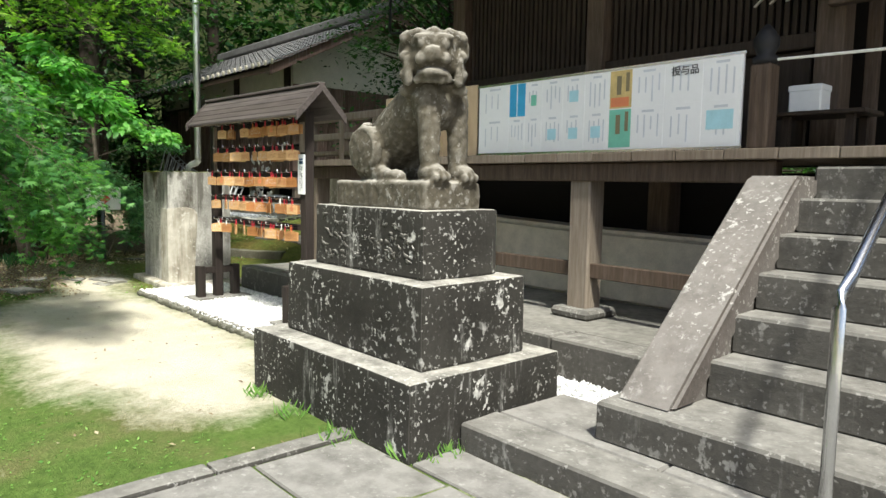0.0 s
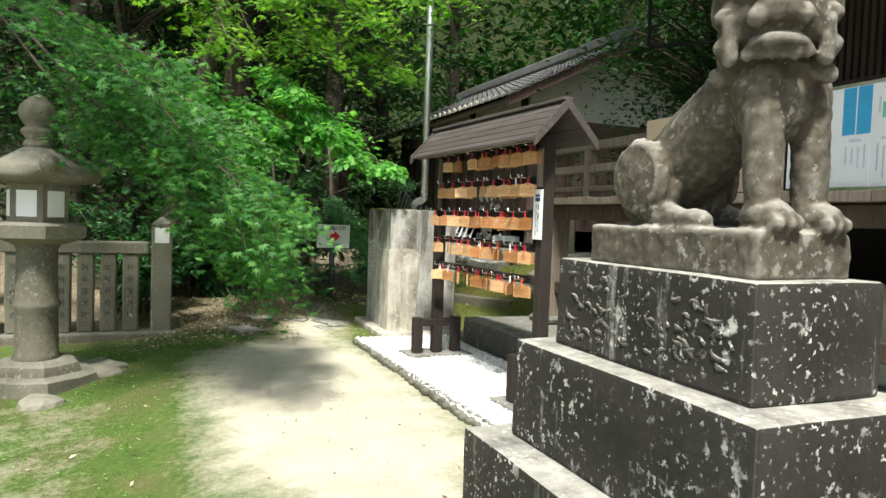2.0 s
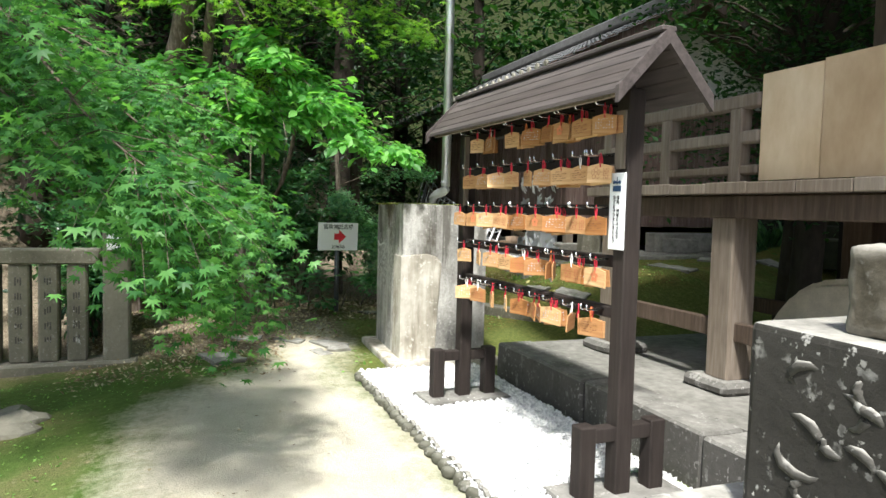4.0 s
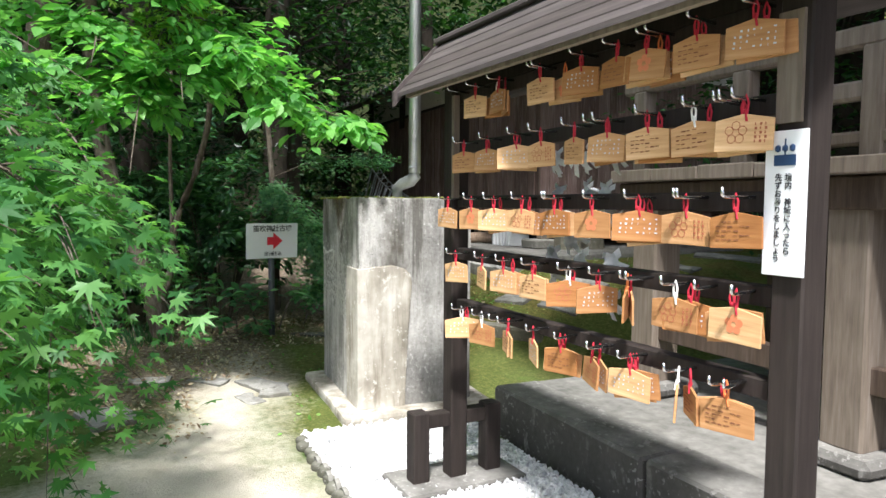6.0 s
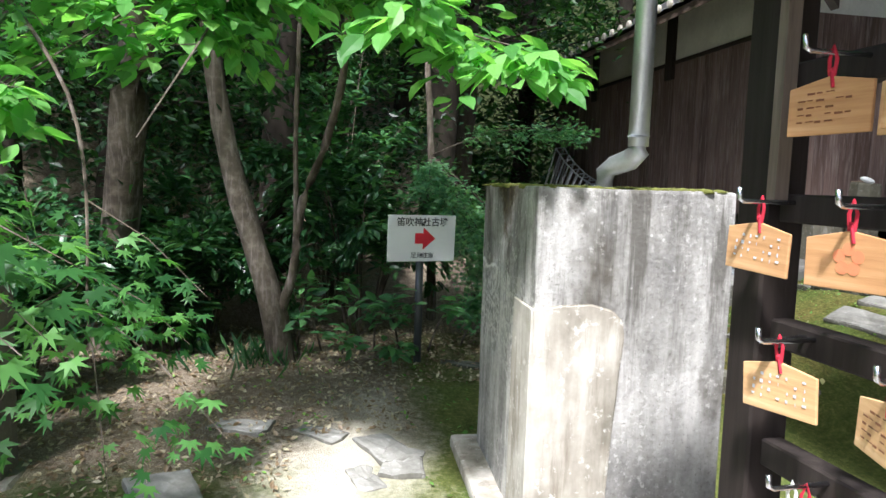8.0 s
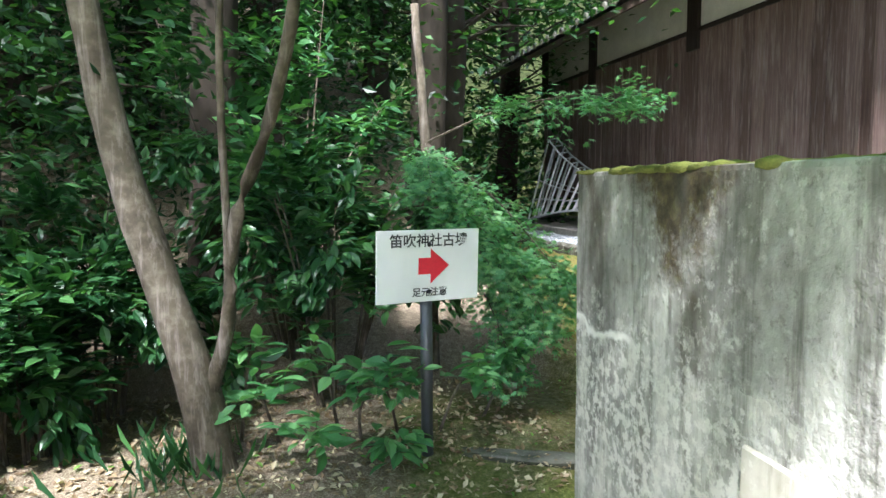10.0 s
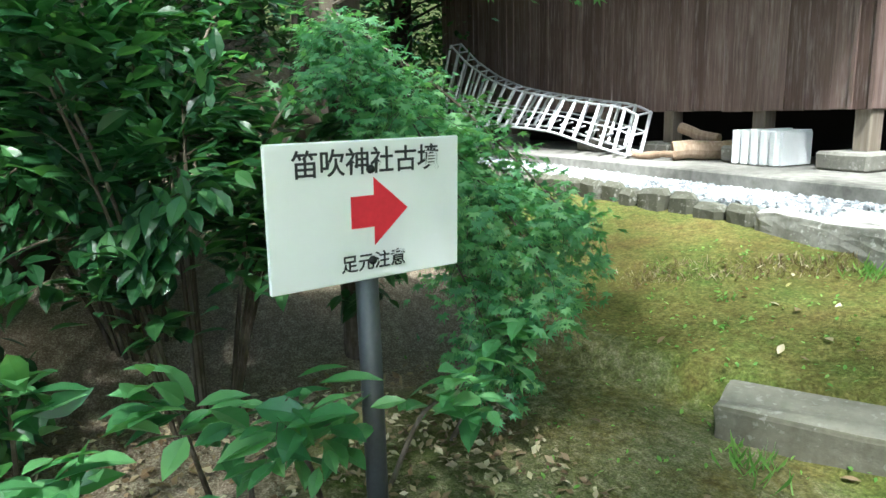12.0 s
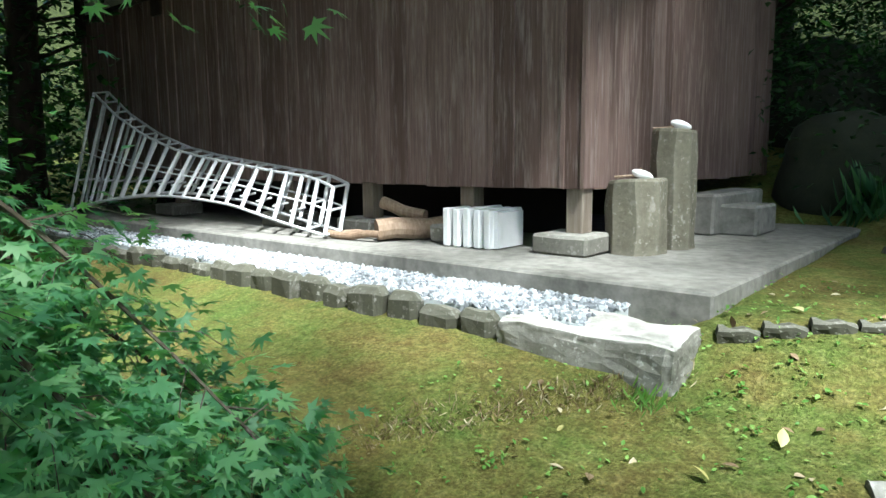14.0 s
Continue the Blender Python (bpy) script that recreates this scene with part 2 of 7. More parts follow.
# pale gravel
m_, nt_, b_ = material("pale gravel", 0.9)
finish(nt_, b_, ramp(nt_, geo(nt_, "Random Per Island"), [(0.0, (0.42, 0.43, 0.43)), (0.5, (0.66, 0.66, 0.64)), (1.0, (0.82, 0.82, 0.8))]), tex(nt_, 60), 0.3, 0.003)
GRAVEL = m_
m_, nt_, b_ = material("blue grey gravel", 0.85)
finish(nt_, b_, ramp(nt_, geo(nt_, "Random Per Island"), [(0.0, (0.13, 0.14, 0.15)), (0.5, (0.33, 0.35, 0.37)), (1.0, (0.62, 0.65, 0.67))]), tex(nt_, 60), 0.3, 0.003)
GRAVEL_BLUE = m_

# concrete with runs and stains
m_, nt_, b_ = material("stained concrete", 0.9, 0, 0.25)
big_ = tex(nt_, 2.2, 6, 0.65)
runs_ = tex(nt_, 5, 5, 0.65, (1, 1, 0.16))
fine_ = tex(nt_, 45, 4, 0.6)
col_ = ramp(nt_, mix(nt_, 0.55, big_, runs_), [(0.36, (0.085, 0.078, 0.065)), (0.49, (0.28, 0.27, 0.235)), (0.62, (0.58, 0.56, 0.51))])
col_ = mix(nt_, 0.25, col_, ramp(nt_, fine_, [(0.3, grey(0.2)), (0.7, grey(0.5))]))
col_ = mix(nt_, ramp(nt_, tex(nt_, 15, kind="cells"), [(0.05, grey(0.7)), (0.12, grey(0))]), col_, (0.6, 0.59, 0.55))
col_ = mix(nt_, ramp(nt_, tex(nt_, 1.3, 5, 0.7, (1, 1, 0.5)), [(0.53, grey(0)), (0.62, grey(0.85))]), col_, (0.06, 0.05, 0.034))
mask_ = ramp(nt_, tex(nt_, 2.4, 5, 0.7), [(0.42, grey(0)), (0.58, grey(1))])
grit_ = ramp(nt_, tex(nt_, 34, 5, 0.7), [(0.54, grey(0)), (0.64, grey(0.5))])
col_ = mix(nt_, maths(nt_, "MULTIPLY", mask_, grit_), col_, (0.6, 0.585, 0.54))
pits_ = ramp(nt_, tex(nt_, 55, 4, 0.7), [(0.34, grey(0.35)), (0.42, grey(0))])
col_ = mix(nt_, pits_, col_, (0.05, 0.042, 0.03))
co_ = nt_.nodes.new("ShaderNodeSeparateXYZ")
nt_.links.new(nt_.nodes.new("ShaderNodeTexCoord").outputs["Object"], co_.inputs[0])


def away(axis, centre, reach):
    """Distance from a place along one axis, in units of reach."""
    return maths(nt_, "DIVIDE", maths(nt_, "ABSOLUTE", maths(nt_, "SUBTRACT", co_.outputs[axis], centre)), reach)


south_ = maths(nt_, "LESS_THAN", co_.outputs[1], 4.03)
wob_ = maths(nt_, "MULTIPLY", maths(nt_, "SUBTRACT", tex(nt_, 9, 6, 0.75), 0.5), 2.6)
# brown moss growing down from the top edge
stain_ = maths(nt_, "ADD", maths(nt_, "ADD", away(0, -8.1, 0.2), away(2, 1.47, 0.24)), wob_)
stain_ = maths(nt_, "MULTIPLY", ramp(nt_, maths(nt_, "MULTIPLY", stain_, 0.5), [(0.34, grey(0.95)), (0.62, grey(0))]), south_)
col_ = mix(nt_, stain_, col_, ramp(nt_, tex(nt_, 26, 5, 0.7), [(0.32, (0.022, 0.017, 0.009)), (0.52, (0.07, 0.05, 0.026)), (0.7, (0.13, 0.12, 0.04))]))
# dark streaks under the top edge
drip_ = maths(nt_, "MULTIPLY", ramp(nt_, tex(nt_, 9, 5, 0.7, (1, 1, 0.1)), [(0.5, grey(0)), (0.62, grey(0.75))]), ramp(nt_, co_.outputs[2], [(0.6, grey(0.15)), (1.0, grey(1))]))
col_ = mix(nt_, drip_, col_, (0.07, 0.064, 0.052))
# pale lichen crust lower down, and a leached crack with runs below it
crust_ = maths(nt_, "MULTIPLY", ramp(nt_, maths(nt_, "ADD", away(2, 0.85, 0.3), wob_), [(0.4, grey(1)), (0.95, grey(0))]), ramp(nt_, tex(nt_, 40, 5, 0.7), [(0.47, grey(0)), (0.56, grey(0.85))]))
col_ = mix(nt_, maths(nt_, "MULTIPLY", crust_, south_), col_, (0.62, 0.6, 0.55))
level_ = maths(nt_, "ADD", co_.outputs[2], maths(nt_, "MULTIPLY", maths(nt_, "SUBTRACT", tex(nt_, 5, 4, 0.6), 0.5), 0.14))
line_ = ramp(nt_, maths(nt_, "DIVIDE", maths(nt_, "ABSOLUTE", maths(nt_, "SUBTRACT", level_, 1.06)), 0.05), [(0.1, grey(0.9)), (0.32, grey(0))])
col_ = mix(nt_, maths(nt_, "MULTIPLY", line_, maths(nt_, "MULTIPLY", south_, ramp(nt_, away(0, -8.6, 0.5), [(0.5, grey(1)), (0.8, grey(0))]))), col_, (0.72, 0.71, 0.67))
under_ = maths(nt_, "MULTIPLY", maths(nt_, "LESS_THAN", level_, 1.06), ramp(nt_, tex(nt_, 12, 5, 0.7, (1, 1, 0.14)), [(0.5, grey(0)), (0.62, grey(0.7))]))
col_ = mix(nt_, maths(nt_, "MULTIPLY", under_, south_), col_, (0.55, 0.53, 0.48))
finish(nt_, b_, col_, mix(nt_, 0.35, fine_, big_), 0.7, 0.011)
CONCRETE = m_
m_, nt_, b_ = material("pale cement render", 0.9, 0, 0.25)
col_ = ramp(nt_, mix(nt_, 0.5, tex(nt_, 3, 5), tex(nt_, 6, 5, 0.6, (1, 1, 0.15))), [(0.36, (0.17, 0.155, 0.12)), (0.48, (0.36, 0.33, 0.27)), (0.62, (0.6, 0.57, 0.5))])
col_ = mix(nt_, ramp(nt_, tex(nt_, 8, 6, 0.7, (1, 1, 0.12)), [(0.52, grey(0)), (0.66, grey(0.7))]), col_, (0.15, 0.125, 0.085))
col_ = mix(nt_, ramp(nt_, tex(nt_, 20, 5, 0.7), [(0.58, grey(0)), (0.66, grey(0.6))]), col_, (0.7, 0.68, 0.62))
finish(nt_, b_, col_, tex(nt_, 30), 0.5, 0.006)
CEMENT = m_
m_, nt_, b_ = material("slab concrete", 0.85, 0, 0.3)
col_ = ramp(nt_, mix(nt_, 0.4, tex(nt_, 1.6, 6, 0.65), tex(nt_, 14, 4)), [(0.34, (0.1, 0.098, 0.085)), (0.5, (0.2, 0.193, 0.172)), (0.68, (0.32, 0.31, 0.28))])
finish(nt_, b_, col_, tex(nt_, 40), 0.4, 0.005)
SLAB = m_
MOSSY_ROCK = mat_plain("mossy dark rock", (0.02, 0.024, 0.013), 0.95, var=0.5, scale=7, bump=0.8)
MOSS = mat_plain("moss cushion", (0.13, 0.14, 0.03), 0.95, var=0.5, scale=25, bump=0.9)

# ground: sand, moss, litter by place
m_, nt_, b_ = material("ground of moss and sand", 0.95, 0, 0.15)
at_ = nt_.nodes.new("ShaderNodeVertexColor")
at_.layer_name = "cover"
sp_ = nt_.nodes.new("ShaderNodeSeparateColor")
nt_.links.new(at_.outputs[0], sp_.inputs[0])
n1_, n2_, n3_ = tex(nt_, 3.0, 6, 0.7), tex(nt_, 22, 5, 0.7), tex(nt_, 120, 3, 0.6)
n4_, n5_ = tex(nt_, 1.5, 5, 0.65), tex(nt_, 60, 4, 0.7)
sand_ = mix(nt_, 0.4, ramp(nt_, n1_, [(0.3, (0.6, 0.54, 0.4)), (0.7, (0.82, 0.77, 0.63))]), ramp(nt_, n3_, [(0.3, (0.36, 0.32, 0.23)), (0.7, (0.78, 0.73, 0.61))]))
moss_ = mix(nt_, 0.5, ramp(nt_, n1_, [(0.3, (0.06, 0.12, 0.02)), (0.7, (0.14, 0.24, 0.045))]), ramp(nt_, n2_, [(0.3, (0.05, 0.075, 0.018)), (0.7, (0.18, 0.26, 0.07))]))
moss_ = mix(nt_, ramp(nt_, n4_, [(0.45, grey(0)), (0.62, grey(0.7))]), moss_, ramp(nt_, n5_, [(0.3, (0.08, 0.07, 0.028)), (0.7, (0.26, 0.23, 0.11))]))
ochre_ = ramp(nt_, mix(nt_, 0.45, n4_, n1_), [(0.34, (0.2, 0.13, 0.045)), (0.46, (0.17, 0.155, 0.04)), (0.54, (0.125, 0.165, 0.034)), (0.66, (0.1, 0.2, 0.036))])
ochre_ = mix(nt_, 0.5, ochre_, ramp(nt_, n2_, [(0.32, (0.05, 0.06, 0.016)), (0.5, (0.14, 0.15, 0.04)), (0.68, (0.27, 0.27, 0.1))]))
ochre_ = mix(nt_, 0.7, ochre_, ramp(nt_, n5_, [(0.34, grey(0.4)), (0.52, grey(1.0)), (0.68, grey(1.7))]), "MULTIPLY")
lit_ = ramp(nt_, mix(nt_, 0.6, n2_, n3_), [(0.3, (0.09, 0.068, 0.046)), (0.5, (0.25, 0.2, 0.14)), (0.68, (0.55, 0.49, 0.37))])
def cover(ch, low, high):
    return ramp(nt_, maths(nt_, "ADD", sp_.outputs[ch], maths(nt_, "MULTIPLY", maths(nt_, "SUBTRACT", mix(nt_, 0.4, n1_, n2_), 0.5), 0.9)), [(low, grey(0)), (high, grey(1))])
col_ = mix(nt_, cover(2, 0.35, 0.65), moss_, ochre_)
col_ = mix(nt_, cover(1, 0.3, 0.7), col_, lit_)
col_ = mix(nt_, cover(0, 0.3, 0.72), col_, sand_)
finish(nt_, b_, col_, mix(nt_, 0.4, mix(nt_, 0.5, n2_, n5_), n3_), 1.0, 0.03)
GROUND = m_
# floor colour kept near black, as the canopy's shade is part of it
m_, nt_, b_ = material("shaded woodland floor", 0.95, 0, 0.1)
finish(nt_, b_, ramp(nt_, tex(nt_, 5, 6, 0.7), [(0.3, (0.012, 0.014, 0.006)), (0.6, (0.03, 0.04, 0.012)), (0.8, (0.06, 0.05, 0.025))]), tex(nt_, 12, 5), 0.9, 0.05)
WOODFLOOR = m_


# ---- mesh helpers ----
def box(bm, x0, x1, y0, y1, z0, z1, bevel=0.0, seg=1, m=None):
    vs = bmesh.ops.create_cube(bm, size=1.0)["verts"]
    bmesh.ops.transform(bm, matrix=Matrix.LocRotScale(((x0 + x1) / 2, (y0 + y1) / 2, (z0 + z1) / 2), None, (x1 - x0, y1 - y0, z1 - z0)), verts=vs)
    if bevel:
        es = list({e for v in vs for e in v.link_edges})
        r = bmesh.ops.bevel(bm, geom=es, offset=bevel, segments=seg, affect="EDGES", profile=0.6)
        vs = list({v for f in r["faces"] for v in f.verts} | {v for v in vs if v.is_valid})
    if m is not None:
        bmesh.ops.transform(bm, matrix=m, verts=vs)
    return vs


def tube(bm, pts, radii, sides=8, caps=True):
    """A round tube through the points; radii one for all or one a point."""
    pts = [Vector(p) for p in pts]
    if isinstance(radii, (int, float)):
        radii = [radii] * len(pts)
    rings, up = [], Vector((0.13, 0.21, 0.97))
    for i, (p, r) in enumerate(zip(pts, radii)):
        d = (pts[min(i + 1, len(pts) - 1)] - pts[max(i - 1, 0)]).normalized()
        a = d.cross(up)
        if a.length < 0.15:
            a = d.cross(Vector((1, 0.1, 0)))
        a.normalize()
        c = d.cross(a)
        rings.append([bm.verts.new(p + (a * math.cos(k * math.tau / sides) + c * math.sin(k * math.tau / sides)) * r) for k in range(sides)])
    for ra, rb in zip(rings, rings[1:]):
        for k in range(sides):
            bm.faces.new((ra[k], ra[(k + 1) % sides], rb[(k + 1) % sides], rb[k]))
    if caps:
        bm.faces.new(rings[0][::-1])
        bm.faces.new(rings[-1])
    return rings


def prism(bm, outline, depth, m=None):
    """An outline in x and z, from y = 0 to y = depth."""
    a = [bm.verts.new((x, 0, z)) for x, z in outline]
    b = [bm.verts.new((x, depth, z)) for x, z in outline]
    bm.faces.new(a)
    bm.faces.new(b[::-1])
    for i in range(len(a)):
        j = (i + 1) % len(a)
        bm.faces.new((a[j], a[i], b[i], b[j]))
    if m is not None:
        bmesh.ops.transform(bm, matrix=m, verts=a + b)


def lathe(bm, profile, sides=12, turn=0.0, centre=(0, 0)):
    rings = []
    for r, z in profile:
        rings.append([bm.verts.new((centre[0] + r * math.cos(turn + k * math.tau / sides), centre[1] + r * math.sin(turn + k * math.tau / sides), z)) for k in range(sides)])
    for ra, rb in zip(rings, rings[1:]):
        for k in range(sides):
            bm.faces.new((ra[k], ra[(k + 1) % sides], rb[(k + 1) % sides], rb[k]))
    bm.faces.new(rings[0][::-1])
    bm.faces.new(rings[-1])


def mesh_of(bm, name, mat, smooth=False):
    bmesh.ops.recalc_face_normals(bm, faces=bm.faces)
    me = bpy.data.meshes.new(name)
    bm.to_mesh(me)
    bm.free()
    me.materials.append(mat)
    if smooth:
        me.shade_smooth()
    return me


def rough_up(bm, amount, scale, cuts=0):
    """Worn, uneven faces."""
    if cuts:
        bmesh.ops.subdivide_edges(bm, edges=bm.edges[:], cuts=cuts, use_grid_fill=True)
    for v in bm.verts:
        n = noise.noise_vector(v.co * scale + Vector((3.1, 7.7, 1.3)))
        v.co += n * amount


def thing(name, label, category, loc=(0, 0, 0), group="", kind=""):
    ob = new(name)
    ob.location = loc
    return tagged(ob, label, category, group, kind)


def part(name, bm, mat, parent=None, label="", smooth=False):
    me = bm if isinstance(bm, bpy.types.Mesh) else mesh_of(bm, name, mat, smooth)
    ob = new(name, me)
    if parent is not None:
        ob.parent = parent
        ob.location = -Vector(parent.matrix_basis.translation) if not parent.parent else (0, 0, 0)
    if label:
        ob["label"] = label
    return ob


def one(name, bm, mat, label, category, group="", kind="", smooth=False):
    return tagged(part(name, bm, mat, None, "", smooth), label, category, group, kind)


def quick(name, verts, faces, mat, smooth=False):
    me = bpy.data.meshes.new(name)
    me.from_pydata(verts.tolist() if hasattr(verts, "tolist") else verts, [], faces.tolist() if hasattr(faces, "tolist") else faces)
    me.materials.append(mat)
    if smooth:
        me.shade_smooth()
    return me


def smooth01(a, b, v):
    t = min(1.0, max(0.0, (v - a) / (b - a)))
    return t * t * (3 - 2 * t)


def ground_z(x, y):
    west = smooth01(-8.5, -10.2, x)
    z = -0.12 * smooth01(2.4, 0.6, y) * (1 - west) + 0.13 * west
    slope = smooth01(-7.7, -9.4, x)
    z += slope * (0.14 * smooth01(-0.07, 0.07, y - 5.42 - 0.53 * (max(-11.4, min(x, -8.9)) + 10.3)) + 0.16 * max(0.0, min(y, 7.3) - 5.3) + 0.1 * smooth01(-10.75, -10.5, x) * smooth01(6.75, 7.3, y) + 0.02 * max(0.0, min(y, 10.5) - 7.3))
    z -= slope * 0.06 * smooth01(0.04, -0.05, (x + 11.4) * -0.795 + (y - 5.8) * 0.606) * smooth01(4.9, 5.6, y) * smooth01(7.1, 6.6, y) * smooth01(-9.6, -10.3, x)
    z += smooth01(-6.5, -8.0, x) * 0.38 * max(0.0, y - 10.8)
    z += 0.05 * smooth01(-10.5, -12.0, x) * smooth01(5.2, 6.2, y)
    z += 0.42 * max(0.0, -11.2 - x) * smooth01(6.0, 4.4, y)
    z += 0.3 * max(0.0, -9.2 - x) * smooth01(1.6, -0.6, y)
    z = min(z, 16.0)
    near = smooth01(16, 9, abs(x + 4) + abs(y - 4) * 0.5)
    return z + near * (0.018 * noise.noise(Vector((x * 1.7, y * 1.7, 0.3))) + 0.008 * noise.noise(Vector((x * 6, y * 6, 4.0))))

# ---- ground ----
def axis_steps(lo, hi, near_lo, near_hi, step):
    pts, d, v = list(np.arange(near_lo, near_hi + 1e-6, step)), step, near_lo
    left = []
    while v > lo:
        d *= 1.35
        v -= d
        left.append(max(v, lo))
    d, v, right = step, near_hi, []
    while v < hi:
        d *= 1.35
        v += d
        right.append(min(v, hi))
    return left[::-1] + pts + right


SAND = [(-3.0, 2.7, 0.4), (-4.1, 2.7, 0.8), (-5.4, 2.75, 0.85), (-6.5, 2.75, 0.85), (-7.2, 2.9, 0.5), (-7.9, 3.18, 0.3), (-8.6, 3.36, 0.32), (-9.2, 3.5, 0.12)]


def sand_amount(x, y):
    best = -9.0
    for (ax, ay, ar), (bx, by, br) in zip(SAND, SAND[1:]):
        dx, dy = bx - ax, by - ay
        t = max(0, min(1, ((x - ax) * dx + (y - ay) * dy) / (dx * dx + dy * dy)))
        d = math.hypot(x - ax - t * dx, y - ay - t * dy)
        best = max(best, (ar + t * (br - ar)) - d)
    return best


gx, gy = axis_steps(-900, 900, -13.5, 2.5, 0.09), axis_steps(-900, 900, 0.0, 9.5, 0.09)
gv = [(x, y, ground_z(x, y)) for y in gy for x in gx]
nx = len(gx)
gf = [(j * nx + i, j * nx + i + 1, (j + 1) * nx + i + 1, (j + 1) * nx + i) for j in range(len(gy) - 1) for i in range(nx - 1)]
me = quick("ground", gv, gf, GROUND, True)
cov = me.color_attributes.new("cover", "FLOAT_COLOR", "POINT")
vals = np.ones((len(gv), 4), dtype=np.float32)
for i, (x, y, z) in enumerate(gv):
    sa = sand_amount(x, y)
    open_yard = smooth01(-7.5, -5.5, x) * smooth01(2.1, 1.0, y) * 0.35 + smooth01(-1.9, -0.5, x) * 0.6
    vals[i, 0] = max(open_yard, 0.5 + 0.9 * sa) if sa > -0.6 else open_yard
    litter = smooth01(-8.0, -8.9, x) * smooth01(4.3, 3.4, y) * 0.85 + smooth01(-10.6, -11.3, x) * smooth01(5.4, 4.6, y)
    litter = max(litter, 0.42 * smooth01(-9.2, -9.8, x) * smooth01(5.6, 5.2, y))
    under = smooth01(4.7, 4.9, y) * smooth01(-7.4, -7.2, x) * 0.9
    vals[i, 1] = max(litter, under)
    vals[i, 2] = 0.75 * smooth01(-8.8, -9.6, x) * smooth01(4.2, 5.4, y) + 0.55 * smooth01(-7.0, -7.4, x) * smooth01(3.25, 3.5, y)
cov.data.foreach_set("color", vals.ravel())
tagged(new("ground", me), "mossy shrine yard with a worn sandy path", "ground", kind="structure")

# gravel beds of loose stones
STONE_T = np.array([(1, 0, 0), (0, 1, 0), (-1, 0.1, 0), (0, -1, 0.1), (0.1, 0, 0.8), (0, 0.1, -0.8)], dtype=float)
STONE_F = np.array([(0, 1, 4), (1, 2, 4), (2, 3, 4), (3, 0, 4), (1, 0, 5), (2, 1, 5), (3, 2, 5), (0, 3, 5)])
rng = np.random.default_rng(5)


def frames_from(d, n):
    """Rotation matrices whose columns are side, length and normal."""
    d = d / np.linalg.norm(d, axis=1, keepdims=True)
    s = np.cross(d, n)
    s /= np.linalg.norm(s, axis=1, keepdims=True) + 1e-9
    return np.stack([s, d, np.cross(s, d)], axis=2)


def scatter(tv, tf, pos, rot, size):
    """Copies of a small template, one at each place, in one vertex and face list."""
    v = np.einsum("nij,nkj->nki", rot, tv[None] * size.reshape(-1, 1, 1)) + pos[:, None, :]
    f = np.asarray(tf)[None] + (np.arange(len(pos)) * len(tv))[:, None, None]
    return v.reshape(-1, 3), f.reshape(-1, f.shape[2])


def gravel_bed(name, x0, x1, y0, y1, z, count, size, label, mat=GRAVEL):
    pos = np.stack([rng.uniform(x0, x1, count), rng.uniform(y0, y1, count), z + rng.uniform(-0.01, 0.008, count)], 1)
    rot = frames_from(rng.normal(size=(count, 3)), rng.normal(size=(count, 3)))
    v, f = scatter(STONE_T, STONE_F, pos, rot, rng.uniform(0.5, 1.2, count) * size)
    bed = tagged(new(name, quick(name, v, f, mat)), label, "gravel", kind="stuff")
    bm = bmesh.new()
    box(bm, x0, x1, y0, y1, z - 0.08, z - 0.006)
    part("bed", bm, mat, bed)
    return bed


gravel_bed("gravel_bed", -7.38, -3.1, 3.56, 4.62, 0.035, 16000, 0.016, "white gravel strip beneath the plaque rack")
gravel_bed("gravel_bed", -3.1, -0.95, 4.08, 4.66, 0.035, 3500, 0.016, "white gravel between pedestal and stone stairs")
gravel_bed("gravel_bed", -17.6, -11.0, 6.78, 7.27, 0.66, 9000, 0.024, "blue-grey crushed gravel along the wooden hall", GRAVEL_BLUE)


def pebble_row(x0, x1, y, step):
    row = thing("gravel_edging", "row of small mossy stones edging the white gravel", "edging", kind="structure")
    k, x = 0, x0
    while x < x1:
        b = bmesh.new()
        q = random.Random(k)
        bmesh.ops.create_icosphere(b, subdivisions=2, radius=1, matrix=Matrix.LocRotScale((x, y + q.uniform(-0.012, 0.012), 0.012), Euler((0, 0, q.uniform(-0.4, 0.4))), (step * 0.52, 0.035 + 0.012 * q.random(), 0.03 + 0.014 * q.random())))
        rough_up(b, 0.007, 14)
        part("edging_stone", b, STONE_EDGE, row, "", True)
        k += 1
        x += step * q.uniform(0.92, 1.08)


pebble_row(-7.3, -3.15, 3.545, 0.105)


def blocks_row(parent, name, mat, x0, x1, y0, y1, z0, z1, length, bevel=0.015, wobble=0.01, cuts=1):
    """Separate stones laid end to end along x."""
    n = max(1, round((x1 - x0) / length))
    e = [x0 + (x1 - x0) * i / n + (rng.uniform(-0.12, 0.12) * length if 0 < i < n else 0) for i in range(n + 1)]
    for a, b in zip(e, e[1:]):
        bm = bmesh.new()
        box(bm, a + 0.004, b - 0.004, y0 + rng.uniform(-wobble, wobble), y1, z0, z1 + rng.uniform(-wobble, wobble), bevel)
        rough_up(bm, bevel * 0.5, 6, cuts)
        part(name, bm, mat, parent)


